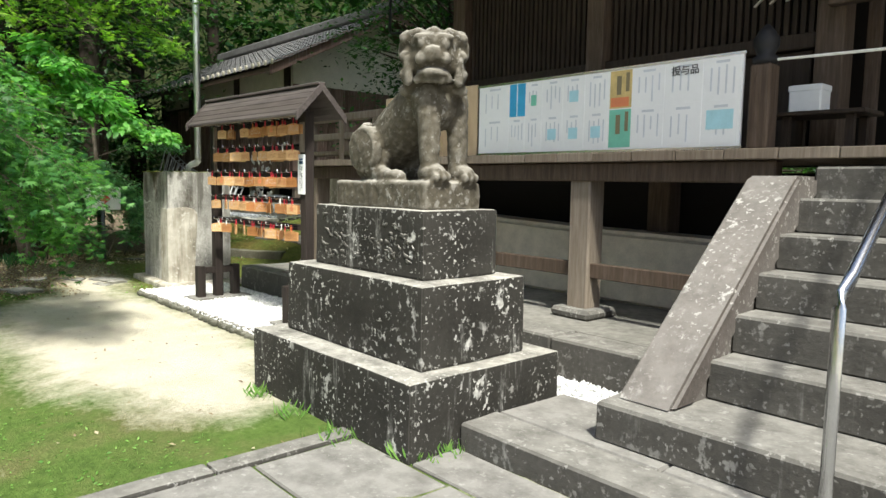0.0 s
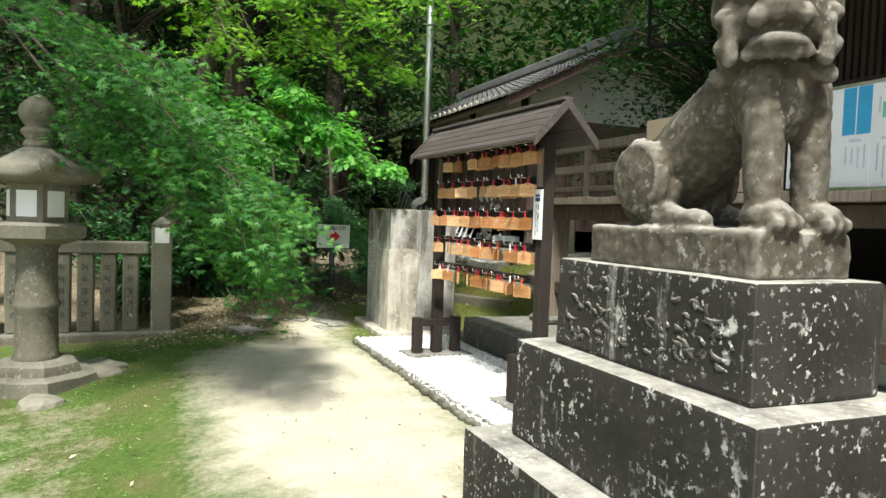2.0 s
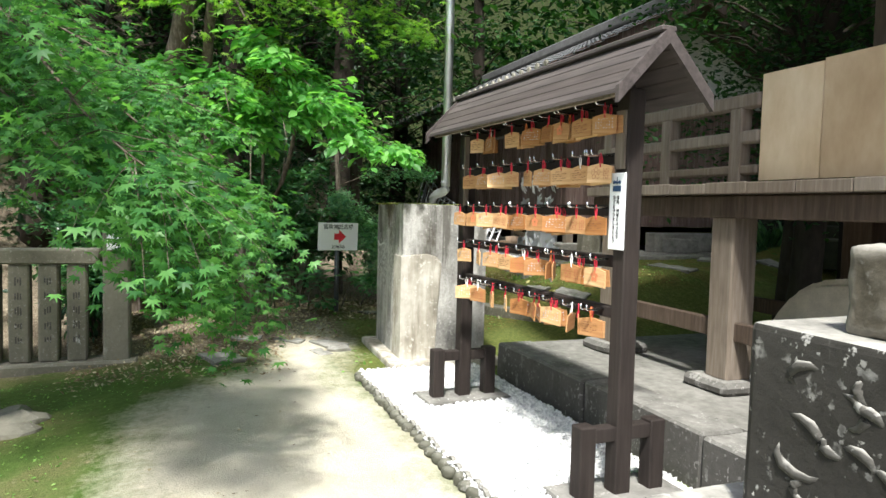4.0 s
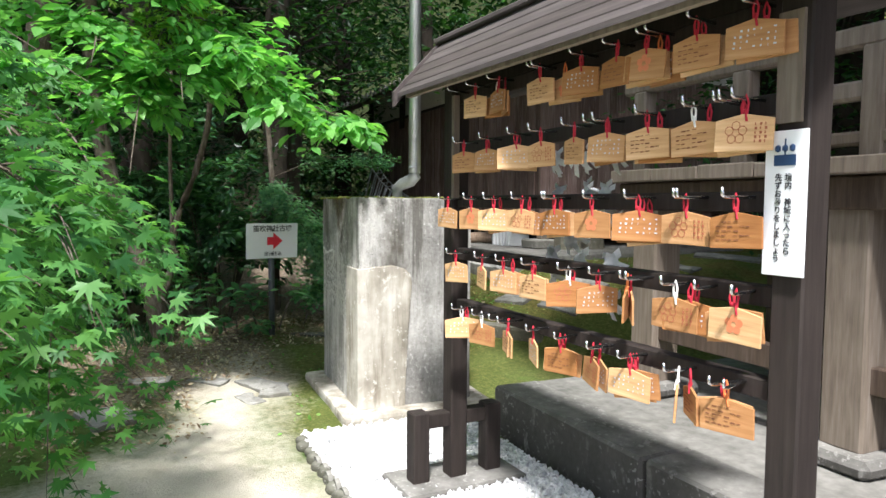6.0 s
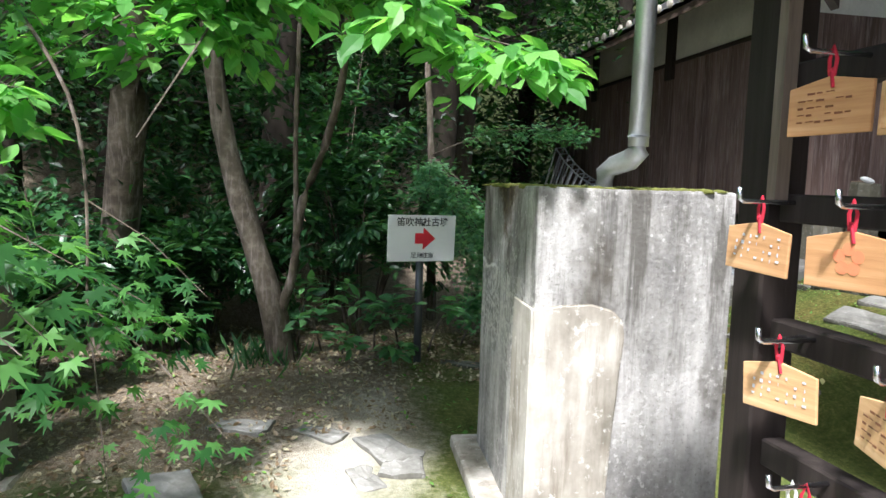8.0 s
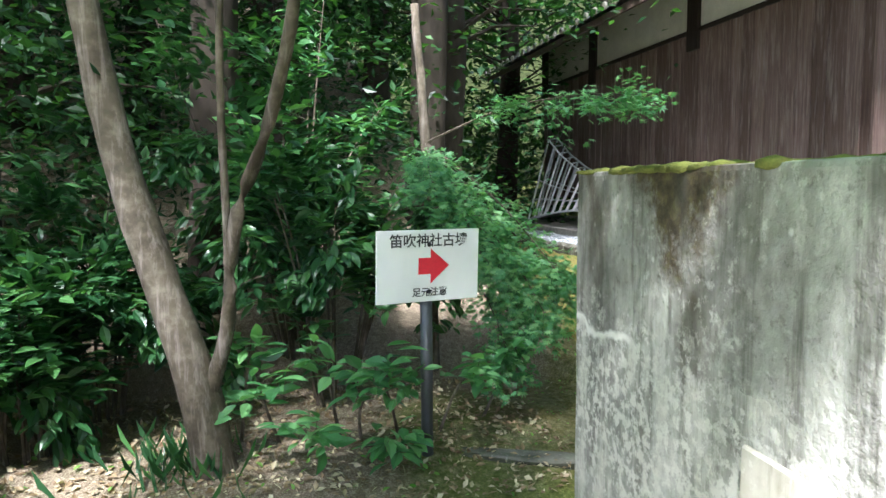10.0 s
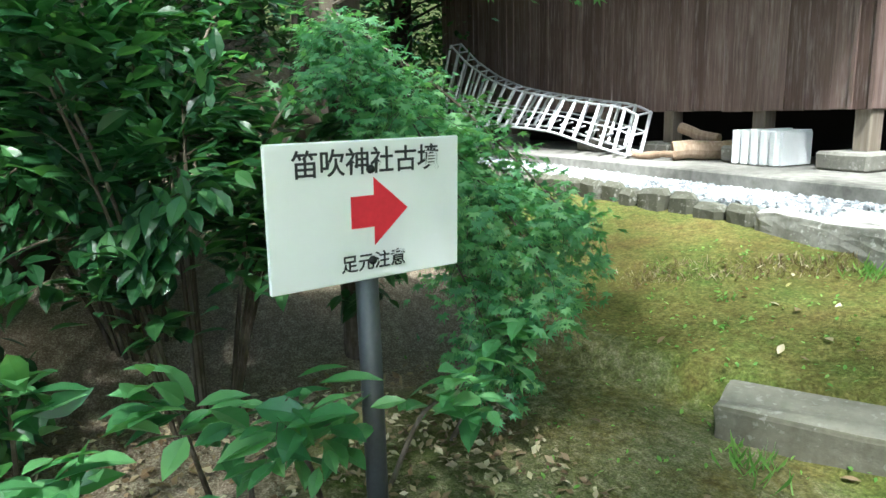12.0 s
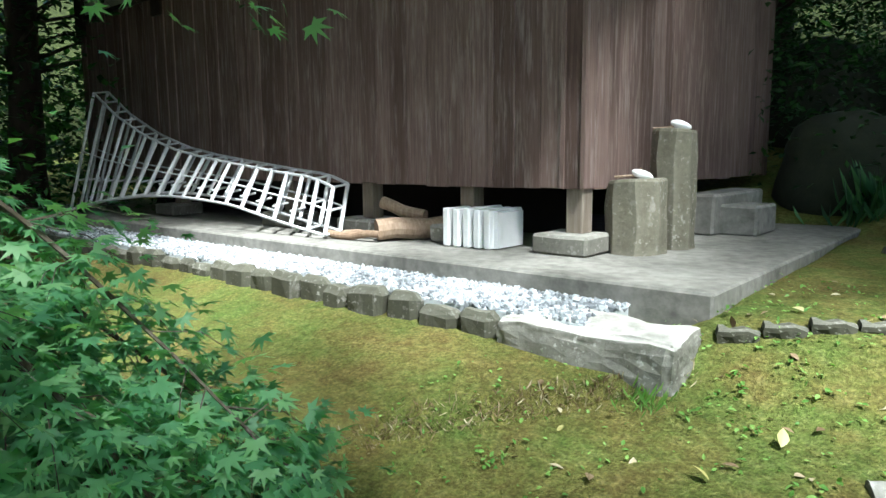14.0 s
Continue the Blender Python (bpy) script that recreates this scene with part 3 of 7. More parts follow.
# scalloped tile edging of the gravel
edging = thing("tile_edging", "row of small scalloped grey edging tiles", "edging", kind="structure")
bm = bmesh.new()
prism(bm, [(-0.055, -0.05), (0.055, -0.05), (0.055, 0.03), (0.03, 0.052), (0, 0.06), (-0.03, 0.052), (-0.055, 0.03)], 0.025)
tile_me = mesh_of(bm, "edging_tile", STONE_ROUGH)
for i in range(35):
    o = part("edging_tile", tile_me, None, edging)
    o.matrix_basis = pose(-6.9 + i * 0.112, 3.53 + 0.008 * math.sin(i * 2.2) + 0.0028 * i, 0, 0, 0, 4 * math.sin(i * 1.7))

# ---- shrine hall with veranda: plinth, posts, floor, walls ----
plinth = thing("stone_plinth", "low dressed stone plinth under the shrine hall", "plinth", kind="structure")
blocks_row(plinth, "kerb_stone", STONE_STEP, -7.0, -0.95, 4.68, 4.98, -0.05, 0.30, 1.25)
bm = bmesh.new()
box(bm, -7.0, 6.0, 4.985, 11.0, -0.05, 0.29)
part("plinth_floor", bm, SLAB, plinth)

hall = thing("shrine_hall", "dark timber shrine hall on posts with lattice walls", "shrine")
for x in (-6.55, -5.285, -2.38, 0.6, 3.5):
    bm = bmesh.new()
    box(bm, x - 0.1, x + 0.1, 5.43, 5.63, 0.36, 1.49, 0.012)
    p = part("post", bm, RAIL_WOOD if x < -2 else HALL_WOOD, hall)
    bm = bmesh.new()
    box(bm, x - 0.2, x + 0.2, 5.33, 5.73, 0.28, 0.37, 0.03)
    rough_up(bm, 0.012, 5, 1)
    part("base_stone", bm, STONE_STEP, hall)
    bm = bmesh.new()
    box(bm, x - 0.11, x + 0.11, 6.6, 6.82, 0.28, 1.55, 0.012)
    part("floor_post", bm, HALL_WOOD, hall)
for y in (5.5, 6.7):
    bm = bmesh.new()
    box(bm, -6.5, 6.0, y - 0.03, y + 0.03, 0.62, 0.74, 0.006)
    part("tie_beam", bm, HALL_WOOD, hall)
bm = bmesh.new()
box(bm, -6.75, -0.84, 5.40, 5.52, 1.40, 1.545, 0.01)
part("edge_beam", bm, HALL_WOOD, hall)
nb = 30
for i in range(nb):
    a, b = -6.75 + i * 0.35, -6.75 + (i + 1) * 0.35
    bm = bmesh.new()
    box(bm, a + 0.003, b - 0.003, 5.33, 6.62, 1.55, 1.62 + 0.004 * math.sin(i * 3.7), 0.006)
    part("floor_board", bm, RAIL_WOOD, hall)
# dark sheet below the floor, its shade put into the colour
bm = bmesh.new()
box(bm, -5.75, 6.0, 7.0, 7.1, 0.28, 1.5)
part("underfloor_shade", bm, DARKNESS, hall)
bm = bmesh.new()
prism(bm, [(-5.92, 0.27), (-0.9, 0.27), (-0.9, 0.93), (-3.0, 0.96), (-4.6, 1.02), (-5.1, 1.02), (-5.35, 0.98), (-5.55, 0.86), (-5.72, 0.66), (-5.84, 0.44)], 0.42, Matrix.Translation((0, 6.3, 0)))
bmesh.ops.bevel(bm, geom=bm.edges[:], offset=0.05, segments=3, affect="EDGES")
part("canvas_cover", bm, EARTH_WALL, hall, "beige cover hung under the floor")
# front wall: pillars, dado, slats, rails
for x in (-5.13, -3.15, -1.0):
    bm = bmesh.new()
    box(bm, x - 0.1, x + 0.1, 6.58, 6.8, 1.62, 4.6, 0.01)
    part("wall_post", bm, HALL_WOOD, hall)
# backing painted near black for the gloom behind the slats
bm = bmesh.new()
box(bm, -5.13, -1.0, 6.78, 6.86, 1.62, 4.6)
part("shade_backing", bm, DARKNESS, hall)
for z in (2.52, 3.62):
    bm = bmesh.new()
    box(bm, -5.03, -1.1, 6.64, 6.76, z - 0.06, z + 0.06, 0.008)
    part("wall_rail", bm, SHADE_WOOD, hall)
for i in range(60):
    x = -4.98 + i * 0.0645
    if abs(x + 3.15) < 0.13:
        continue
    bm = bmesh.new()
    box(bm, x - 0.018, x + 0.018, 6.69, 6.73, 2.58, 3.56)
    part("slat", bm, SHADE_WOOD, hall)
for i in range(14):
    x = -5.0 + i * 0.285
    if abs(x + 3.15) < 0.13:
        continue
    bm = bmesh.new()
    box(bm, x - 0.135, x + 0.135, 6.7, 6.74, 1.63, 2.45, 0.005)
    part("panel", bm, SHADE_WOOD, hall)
bm = bmesh.new()
box(bm, -5.4, -0.8, 6.6, 6.78, 3.8, 4.0, 0.01)
part("wall_plate", bm, PLASTER, hall, "pale plaster band under the eaves")
for i in range(7):
    bm = bmesh.new()
    box(bm, -4.95 + i * 0.62, -4.83 + i * 0.62, 6.35, 6.6, 3.66, 3.74, 0.008)
    part("bracket_end", bm, PLASTER, hall, "white painted beam end")
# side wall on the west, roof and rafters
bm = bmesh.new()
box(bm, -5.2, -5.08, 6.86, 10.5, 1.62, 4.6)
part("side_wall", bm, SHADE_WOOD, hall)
for i in range(9):
    bm = bmesh.new()
    box(bm, -5.23, -5.2, 7.0 + i * 0.4, 7.03 + i * 0.4, 1.7, 4.4)
    part("side_batten", bm, HALL_WOOD, hall)
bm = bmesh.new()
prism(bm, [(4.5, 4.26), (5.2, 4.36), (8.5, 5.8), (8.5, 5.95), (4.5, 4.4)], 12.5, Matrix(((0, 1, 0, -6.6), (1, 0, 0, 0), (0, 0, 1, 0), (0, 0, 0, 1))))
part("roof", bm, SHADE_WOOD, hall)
for i in range(26):
    x = -6.5 + i * 0.24
    bm = bmesh.new()
    prism(bm, [(4.55, 4.17), (6.8, 4.9), (6.8, 4.98), (4.55, 4.25)], 0.06, Matrix(((0, 1, 0, x), (1, 0, 0, 0), (0, 0, 1, 0), (0, 0, 0, 1))))
    part("rafter", bm, HALL_WOOD, hall)
# porch behind the stairs, closed by a sheet with its shade painted in
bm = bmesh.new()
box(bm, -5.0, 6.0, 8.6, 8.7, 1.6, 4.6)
part("porch_shade", bm, DARKNESS, hall)
bm = bmesh.new()
for k in range(-3, 18):
    for sgn in (-1, 1):
        box(bm, -0.012, 0.012, -0.012, 0.012, -0.4, 0.4, 0, 1, Matrix.Translation((-0.85 + 0.12 * k, 6.4, 3.05)) @ Matrix.Rotation(sgn * radians(45), 4, "Y"))
for v in bm.verts:
    v.co.z = min(max(v.co.z, 2.78), 3.3)
part("diamond_lattice", bm, mat_wood("pale lattice wood", (0.36, 0.33, 0.28), (0.5, 0.47, 0.41), (0.64, 0.61, 0.55)), hall, "pale diamond lattice")
for z in (2.74, 3.34):
    bm = bmesh.new()
    box(bm, -0.95, 1.6, 6.36, 6.46, z - 0.05, z + 0.05, 0.008)
    part("lattice_rail", bm, HALL_WOOD, hall)
for x0 in (-0.85, 0.55):
    bm = bmesh.new()
    box(bm, x0, x0 + 0.09, 6.9, 6.98, 1.62, 4.2, 0.006)
    part("door_post", bm, HALL_WOOD, hall)
# newel post with turned cap, rope
bm = bmesh.new()
box(bm, -1.035, -0.9, 5.39, 5.53, 1.62, 2.16, 0.012)
nw = part("newel_post", bm, HALL_WOOD, hall)
bm = bmesh.new()
lathe(bm, [(0.075, 2.16), (0.08, 2.2), (0.055, 2.22), (0.075, 2.27), (0.08, 2.32), (0.05, 2.37), (0.015, 2.41)], 12, 0, (-0.967, 5.46))
part("newel_cap", bm, IRON, hall, "dark metal turned finial", True)
bm = bmesh.new()
tube(bm, [(-0.94 + 0.3 * i, 5.46, 2.185 - 0.02 * math.sin(math.pi * i / 8)) for i in range(9)], 0.009, 6)
one("rope", bm, CORD_W, "thin pale rope stretched across the stair head", "rope")
# veranda railing west of the notice boards
for z, h in ((2.12, 0.045), (1.9, 0.04), (1.70, 0.03)):
    bm = bmesh.new()
    box(bm, -6.75, -5.02, 5.42, 5.5, z - h, z + h, 0.012)
    part("rail", bm, RAIL_WOOD, hall)
for x in (-5.2, -5.87, -6.6):
    bm = bmesh.new()
    box(bm, x - 0.05, x + 0.05, 5.415, 5.505, 1.62, 2.08, 0.008)
    part("baluster", bm, RAIL_WOOD, hall)

rp = thing("rain_pipe", "thin dark rain pipe under the shrine eaves", "pipe", (-6.7, 6.74, 3.4))
bm = bmesh.new()
tube(bm, [(-6.7, 6.74, 5.2), (-6.7, 6.74, 3.45), (-6.66, 6.74, 3.4), (-6.3, 6.78, 3.36), (-5.25, 6.85, 3.2)], 0.022, 8)
part("pipe", bm, IRON, rp, "", True)

# ---- notice boards on the veranda edge ----
board = thing("notice_board", "long white notice board with printed sheets", "notice board", (-2.3, 5.44, 1.65))
bm = bmesh.new()
box(bm, -3.56, -1.09, 5.425, 5.45, 1.64, 2.25, 0.004)
part("panel", bm, PAPER, board)
bm = bmesh.new()
for z in (1.635, 2.25):
    box(bm, -3.575, -1.075, 5.42, 5.455, z - 0.01, z + 0.01)
part("frame", bm, STEEL, board)
sheet_cols = [(-3.52, -3.18, PAPER), (-3.17, -2.99, None), (-2.97, -2.8, PAPER), (-2.78, -2.58, PAPER), (-2.56, -2.36, PAPER), (-2.34, -2.14, PAPER), (-2.12, -1.93, None), (-1.91, -1.66, PAPER), (-1.64, -1.37, PAPER), (-1.35, -1.11, PAPER)]
for k, (a, b, mt) in enumerate(sheet_cols):
    for row in (0, 1):
        z0, z1 = (1.955, 2.235) if row else (1.66, 1.945)
        mat = PAPER
        if k == 1:
            mat = BLUE if row else PAPER
        if k == 6:
            mat = OCHRE if row else TEAL
        if k == 9 and not row:
            z0, z1 = 1.66, 1.94
        bm = bmesh.new()
        box(bm, a, b, 5.4215, 5.425, z0, z1)
        sh = part("sheet", bm, mat, board)
        r = random.Random(k * 7 + row)
        if mat is PAPER:
            bm = bmesh.new()
            w = b - a
            for c in range(3 + k % 2):
                x = a + w * (0.15 + 0.22 * c)
                top = z1 - 0.05 - 0.03 * r.random()
                box(bm, x, x + 0.012, 5.4195, 5.4212, max(z0 + 0.02, top - 0.09 - 0.1 * r.random()), top)
            box(bm, a + w * 0.3, b - w * 0.3, 5.4195, 5.4212, z1 - 0.035, z1 - 0.018)
            part("print", bm, FADED, sh)
        if (k, row) in ((2, 1), (4, 1), (3, 0), (4, 0), (9, 0), (5, 0)):
            bm = bmesh.new()
            if k == 9:
                box(bm, a + 0.02, b - 0.03, 5.4185, 5.4192, z0 + 0.1, z0 + 0.23)
            else:
                box(bm, a + 0.05, b - 0.06, 5.4185, 5.4192, z0 + 0.08, z0 + 0.17)
            part("picture", bm, TEAL if k == 2 else CYAN, sh)
        if k == 6:
            bm = bmesh.new()
            box(bm, a + 0.06, a + 0.1, 5.4195, 5.4212, z0 + 0.1, z1 - 0.04)
            box(bm, b - 0.05, b - 0.02, 5.4195, 5.4212, z0 + 0.12, z1 - 0.02)
            part("print", bm, BROWN_PRINT, sh)
            if row:
                bm = bmesh.new()
                box(bm, a + 0.01, b - 0.02, 5.4195, 5.4212, z0 + 0.01, z0 + 0.08)
                part("picture", bm, ORANGE, sh)
        if k == 1 and row:
            bm = bmesh.new()
            box(bm, a + 0.085, a + 0.092, 5.4195, 5.4212, z0, z1)
            part("fold", bm, PAPER, sh)


def lettering(text, size, mat, parent, m, name="lettering"):
    cu = bpy.data.curves.new(name, "FONT")
    cu.body, cu.size, cu.align_x, cu.align_y, cu.extrude = text, size, "CENTER", "CENTER", 0.0006
    cu.offset = size * 0.012
    cu.materials.append(mat)
    ob = new(name, cu)
    ob.parent = parent
    ob.matrix_basis = m
    return ob


lettering("授与品", 0.07, INK, board, pose(-1.5 + 2.3, -0.0225, 0.525, 90, 0, 0))
plank = thing("plywood_screen", "bare aged plywood sheets fixed to the veranda edge", "plywood", (-4.3, 5.45, 1.65))
for a, b in ((-5.01, -4.59), (-4.585, -4.07), (-4.065, -3.59)):
    bm = bmesh.new()
    box(bm, a, b, 5.43, 5.445, 1.63, 2.27 + 0.01 * math.sin(a * 9), 0.002)
    part("sheet", bm, PLYWOOD, plank)
# offering box on a small table
tb = thing("side_table", "small dark wooden table in the porch", "table", (-0.95, 6.2, 1.62))
bm = bmesh.new()
box(bm, -1.2, -0.55, 6.02, 6.42, 1.88, 1.91, 0.005)
part("tabletop", bm, SHADE_WOOD, tb)
for x in (-1.1, -0.68):
    for y in (6.08, 6.34):
        bm = bmesh.new()
        box(bm, x, x + 0.05, y, y + 0.05, 1.62, 1.88)
        part("leg", bm, SHADE_WOOD, tb)
bm = bmesh.new()
box(bm, -1.08, -0.86, 6.12, 6.3, 1.912, 2.1, 0.01)
bx = one("paper_box", bm, PAPER, "white box standing on the porch table", "box")
bm = bmesh.new()
box(bm, -1.085, -0.855, 6.115, 6.305, 2.06, 2.105, 0.006)
part("lid", bm, PAPER, bx)

# ---- stone stairs with sloping cheek ----
stairs = thing("stone_stairs", "weathered granite stairs up to the shrine hall", "stairs")
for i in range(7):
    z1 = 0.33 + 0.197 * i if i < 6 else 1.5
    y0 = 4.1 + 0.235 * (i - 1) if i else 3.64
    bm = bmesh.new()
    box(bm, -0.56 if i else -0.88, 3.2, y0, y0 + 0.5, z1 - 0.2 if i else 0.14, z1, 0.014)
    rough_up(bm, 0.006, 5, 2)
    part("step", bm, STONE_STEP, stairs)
bm = bmesh.new()
prism(bm, [(3.74, 0.325), (3.96, 0.325), (5.32, 1.35), (5.32, 1.44), (5.02, 1.44)], 0.3, Matrix(((0, 1, 0, -0.84), (1, 0, 0, 0), (0, 0, 1, 0), (0, 0, 0, 1))))
bmesh.ops.bevel(bm, geom=bm.edges[:], offset=0.02, segments=2, affect="EDGES")
part("cheek", bm, STONE_CHEEK, stairs, "pale sloping side stone with lichen")
bm = bmesh.new()
prism(bm, [(3.96, 0.33), (5.32, 0.33), (5.32, 1.349), (3.965, 0.332)], 0.26, Matrix(((0, 1, 0, -0.82), (1, 0, 0, 0), (0, 0, 1, 0), (0, 0, 0, 1))))
part("cheek_base", bm, STONE_CHEEK, stairs)
landing = thing("stone_landing", "low stone platform in front of the stairs", "platform", kind="structure")
blocks_row(landing, "kerb_stone", STONE_STEP, -1.45, 3.4, 3.27, 3.55, -0.03, 0.145, 1.6, 0.012, 0.006)
blocks_row(landing, "slab_stone", PAVING, -1.44, 3.4, 3.555, 4.1, -0.03, 0.14, 0.9, 0.012, 0.006)
paving = thing("stone_paving", "granite paving slabs of the approach", "paving", kind="structure")
for r, (y0, y1) in enumerate(((-1.0, -0.2), (-0.19, 0.7), (0.71, 1.6), (1.61, 2.35), (2.36, 2.94), (2.95, 3.26))):
    x0 = -1.9 if r < 5 else -1.44
    e = [x0, x0 + 0.75 + 0.25 * (r % 2), x0 + 1.9, x0 + 2.8 + 0.3 * (r % 3), 2.6]
    for a, b in zip(e, e[1:]):
        bm = bmesh.new()
        box(bm, a + 0.006, b - 0.006, y0 + 0.004, y1 - 0.004, -0.15, 0.012 + 0.006 * math.sin(a * 7 + r), 0.008)
        rough_up(bm, 0.003, 4, 2)
        part("slab", bm, PAVING, paving)
kerb = thing("paving_kerb", "narrow stone kerb along the paving edge", "kerb", kind="structure")
blocks = 5
for k in range(blocks):
    bm = bmesh.new()
    y0 = -1.0 + 3.98 / blocks * k
    box(bm, -2.035, -1.905, y0 + 0.005, y0 + 3.98 / blocks - 0.005, -0.15, 0.03, 0.015, 2)
    rough_up(bm, 0.006, 5, 2)
    part("kerb_stone", bm, STONE_STEP, kerb)
rail = thing("handrail", "bright steel pipe handrail on the stairs", "handrail", (0.23, 3.42, 0))
bm = bmesh.new()
tube(bm, [(0.23, 3.42, 0.1), (0.23, 3.42, 0.97), (0.23, 3.45, 1.02), (0.23, 3.52, 1.075), (0.23, 5.2, 2.4)], 0.022, 12)
part("pipe", bm, STEEL, rail, "", True)

# ---- guardian statue and its stepped pedestal ----
ped = thing("pedestal", "blackened three-tier stone pedestal with lichen and worn relief", "pedestal", (-2.28, 3.52, 0))
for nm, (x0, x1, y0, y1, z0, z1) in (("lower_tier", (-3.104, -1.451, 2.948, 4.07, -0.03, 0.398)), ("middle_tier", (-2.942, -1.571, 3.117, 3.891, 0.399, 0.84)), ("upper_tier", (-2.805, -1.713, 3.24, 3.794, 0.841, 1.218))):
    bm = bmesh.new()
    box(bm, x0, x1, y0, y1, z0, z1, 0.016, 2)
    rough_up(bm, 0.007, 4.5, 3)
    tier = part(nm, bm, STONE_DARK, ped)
    if nm == "upper_tier":
        # worn relief of waves and flowers on the long face
        bm = bmesh.new()
        r = random.Random(4)
        for k in range(60):
            cx, cz = -2.26 + r.uniform(-0.45, 0.43), 1.03 + r.uniform(-0.13, 0.12)
            a0, rad, turn = r.uniform(0, 6.3), r.uniform(0.02, 0.055), r.choice((-0.5, 0.35, 0.6))
            pts = [(cx + rad * math.cos(a0 + t * turn), 3.246, cz + rad * 0.6 * math.sin(a0 + t * turn)) for t in range(6)]
            tube(bm, pts, [0.003, 0.009, 0.012, 0.011, 0.008, 0.003], 6)
        part("relief", bm, STONE_DARK, tier, "", True)["kind"] = "stuff"
bm = bmesh.new()


def blob(x, y, z, rx, ry=None, rz=None, turn=0, tilt=0):
    vs = bmesh.ops.create_icosphere(bm, subdivisions=3, radius=1.0)["verts"]
    bmesh.ops.transform(bm, matrix=Matrix.LocRotScale((x, y, z), Euler((0, radians(tilt), radians(turn))), (rx, ry or rx, rz or ry or rx)), verts=vs)


def limb(pts, radii):
    tube(bm, pts, radii, 14)
    for p, r_ in zip(pts, radii):
        blob(*p, r_)


box(bm, -2.66, -1.78, 3.30, 3.72, 1.215, 1.372, 0.015, 2)
# body: chest high at the front, back sloping to the haunch
limb([(-1.97, 3.49, 1.9), (-2.1, 3.51, 1.82), (-2.28, 3.52, 1.68), (-2.45, 3.52, 1.55)], [0.125, 0.15, 0.165, 0.165])
blob(-1.93, 3.49, 1.83, 0.12, 0.14, 0.17)
blob(-1.95, 3.47, 1.97, 0.12, 0.13, 0.12)
for s in (-1, 1):
    y = 3.515 + s * 0.105
    blob(-2.42, y, 1.53, 0.17, 0.09, 0.165)                    # haunch
    blob(-2.40, y + s * 0.065, 1.565, 0.15, 0.05, 0.155)
    limb([(-2.34, y + s * 0.03, 1.43), (-2.2, y + s * 0.04, 1.40)], [0.055, 0.045])
    blob(-2.13, y + s * 0.045, 1.40, 0.085, 0.05, 0.042)
    limb([(-1.91, y, 1.86), (-1.88, y, 1.68), (-1.875, y, 1.47)], [0.082, 0.062, 0.056])
    blob(-1.85, y, 1.415, 0.095, 0.07, 0.06)
    for t in (-1, 0, 1):
        blob(-1.775, y + t * 0.04, 1.395, 0.033, 0.022, 0.03)
    for a in range(40):                                          # raised rim of the haunch curl
        t = a * math.tau / 40
        blob(-2.40 + 0.125 * math.cos(t), y + s * 0.088, 1.565 + 0.13 * math.sin(t), 0.014)
blob(-2.6, 3.52, 1.58, 0.06, 0.1, 0.19, 0, -12)
# head turned towards the visitors
H0, HT, HS = Vector((-1.865, 3.42, 2.075)), -42, 0.82


def face(x, y, z, rx, ry=None, rz=None):
    p = H0 + Vector((x, y, z)) @ Matrix.Rotation(radians(-HT), 3, "Z") * HS
    blob(p.x, p.y, p.z, rx * HS, (ry or rx) * HS, (rz or ry or rx) * HS, HT)


face(0, 0, 0, 0.165, 0.175, 0.165)
face(0.02, 0, 0.08, 0.15, 0.165, 0.105)
face(0.13, 0, -0.02, 0.085, 0.12, 0.05)       # muzzle
face(0.185, 0, 0.015, 0.035, 0.055, 0.032)    # nose
face(0.11, 0, -0.125, 0.085, 0.11, 0.034)     # lower jaw
for s in (-1, 1):
    face(0.15, s * 0.07, 0.065, 0.036)
    face(0.135, s * 0.075, 0.112, 0.035, 0.06, 0.026)
    face(0.165, s * 0.075, -0.04, 0.045, 0.045, 0.035)
    face(-0.02, s * 0.2, 0.05, 0.03, 0.04, 0.085)
    for k in range(7):
        a = radians(-80 + k * 27)
        face(0.0 + 0.03 * (k % 2), s * (0.175 + 0.012 * (k % 2)), 0.15 * math.sin(a), 0.04)
        face(0.06, s * 0.165, -0.03 - 0.145 * (k / 6), 0.033)
    for k in range(5):
        face(-0.05, s * (0.05 + 0.035 * k), -0.18 - 0.01 * k, 0.045)
for k in range(9):
    face(0.1 - 0.012 * abs(k - 4), -0.14 + 0.035 * k, 0.15 + 0.012 * math.sin(k * 2), 0.034)
for k in range(26):
    a = k * 2.4
    face(-0.07 + 0.085 * math.sin(a), 0.14 * math.cos(a) * (0.4 + k / 40), 0.1 + 0.06 * math.cos(k), 0.045)
for k in range(6):
    face(0.14 - 0.012 * abs(k - 2.5), -0.1 + 0.04 * k, -0.165, 0.03)
for v in bm.verts:
    if v.co.z > 1.372:
        v.co.z = 1.372 + (v.co.z - 1.372) * 0.955
lion_me = mesh_of(bm, "guardian_lion_statue", STONE_LION, True)
lion = tagged(new("guardian_lion_statue", lion_me), "weathered stone guardian lion seated on a pedestal", "statue")
md = lion.modifiers.new("skin", "REMESH")
md.mode, md.voxel_size, md.use_smooth_shade = "VOXEL", 0.011, True
md = lion.modifiers.new("worn", "SMOOTH")
md.factor, md.iterations = 0.5, 2
worn = bpy.data.textures.new("worn stone", "CLOUDS")
worn.noise_scale = 0.05
md = lion.modifiers.new("pitted", "DISPLACE")
md.texture, md.strength, md.texture_coords = worn, 0.016, "LOCAL"

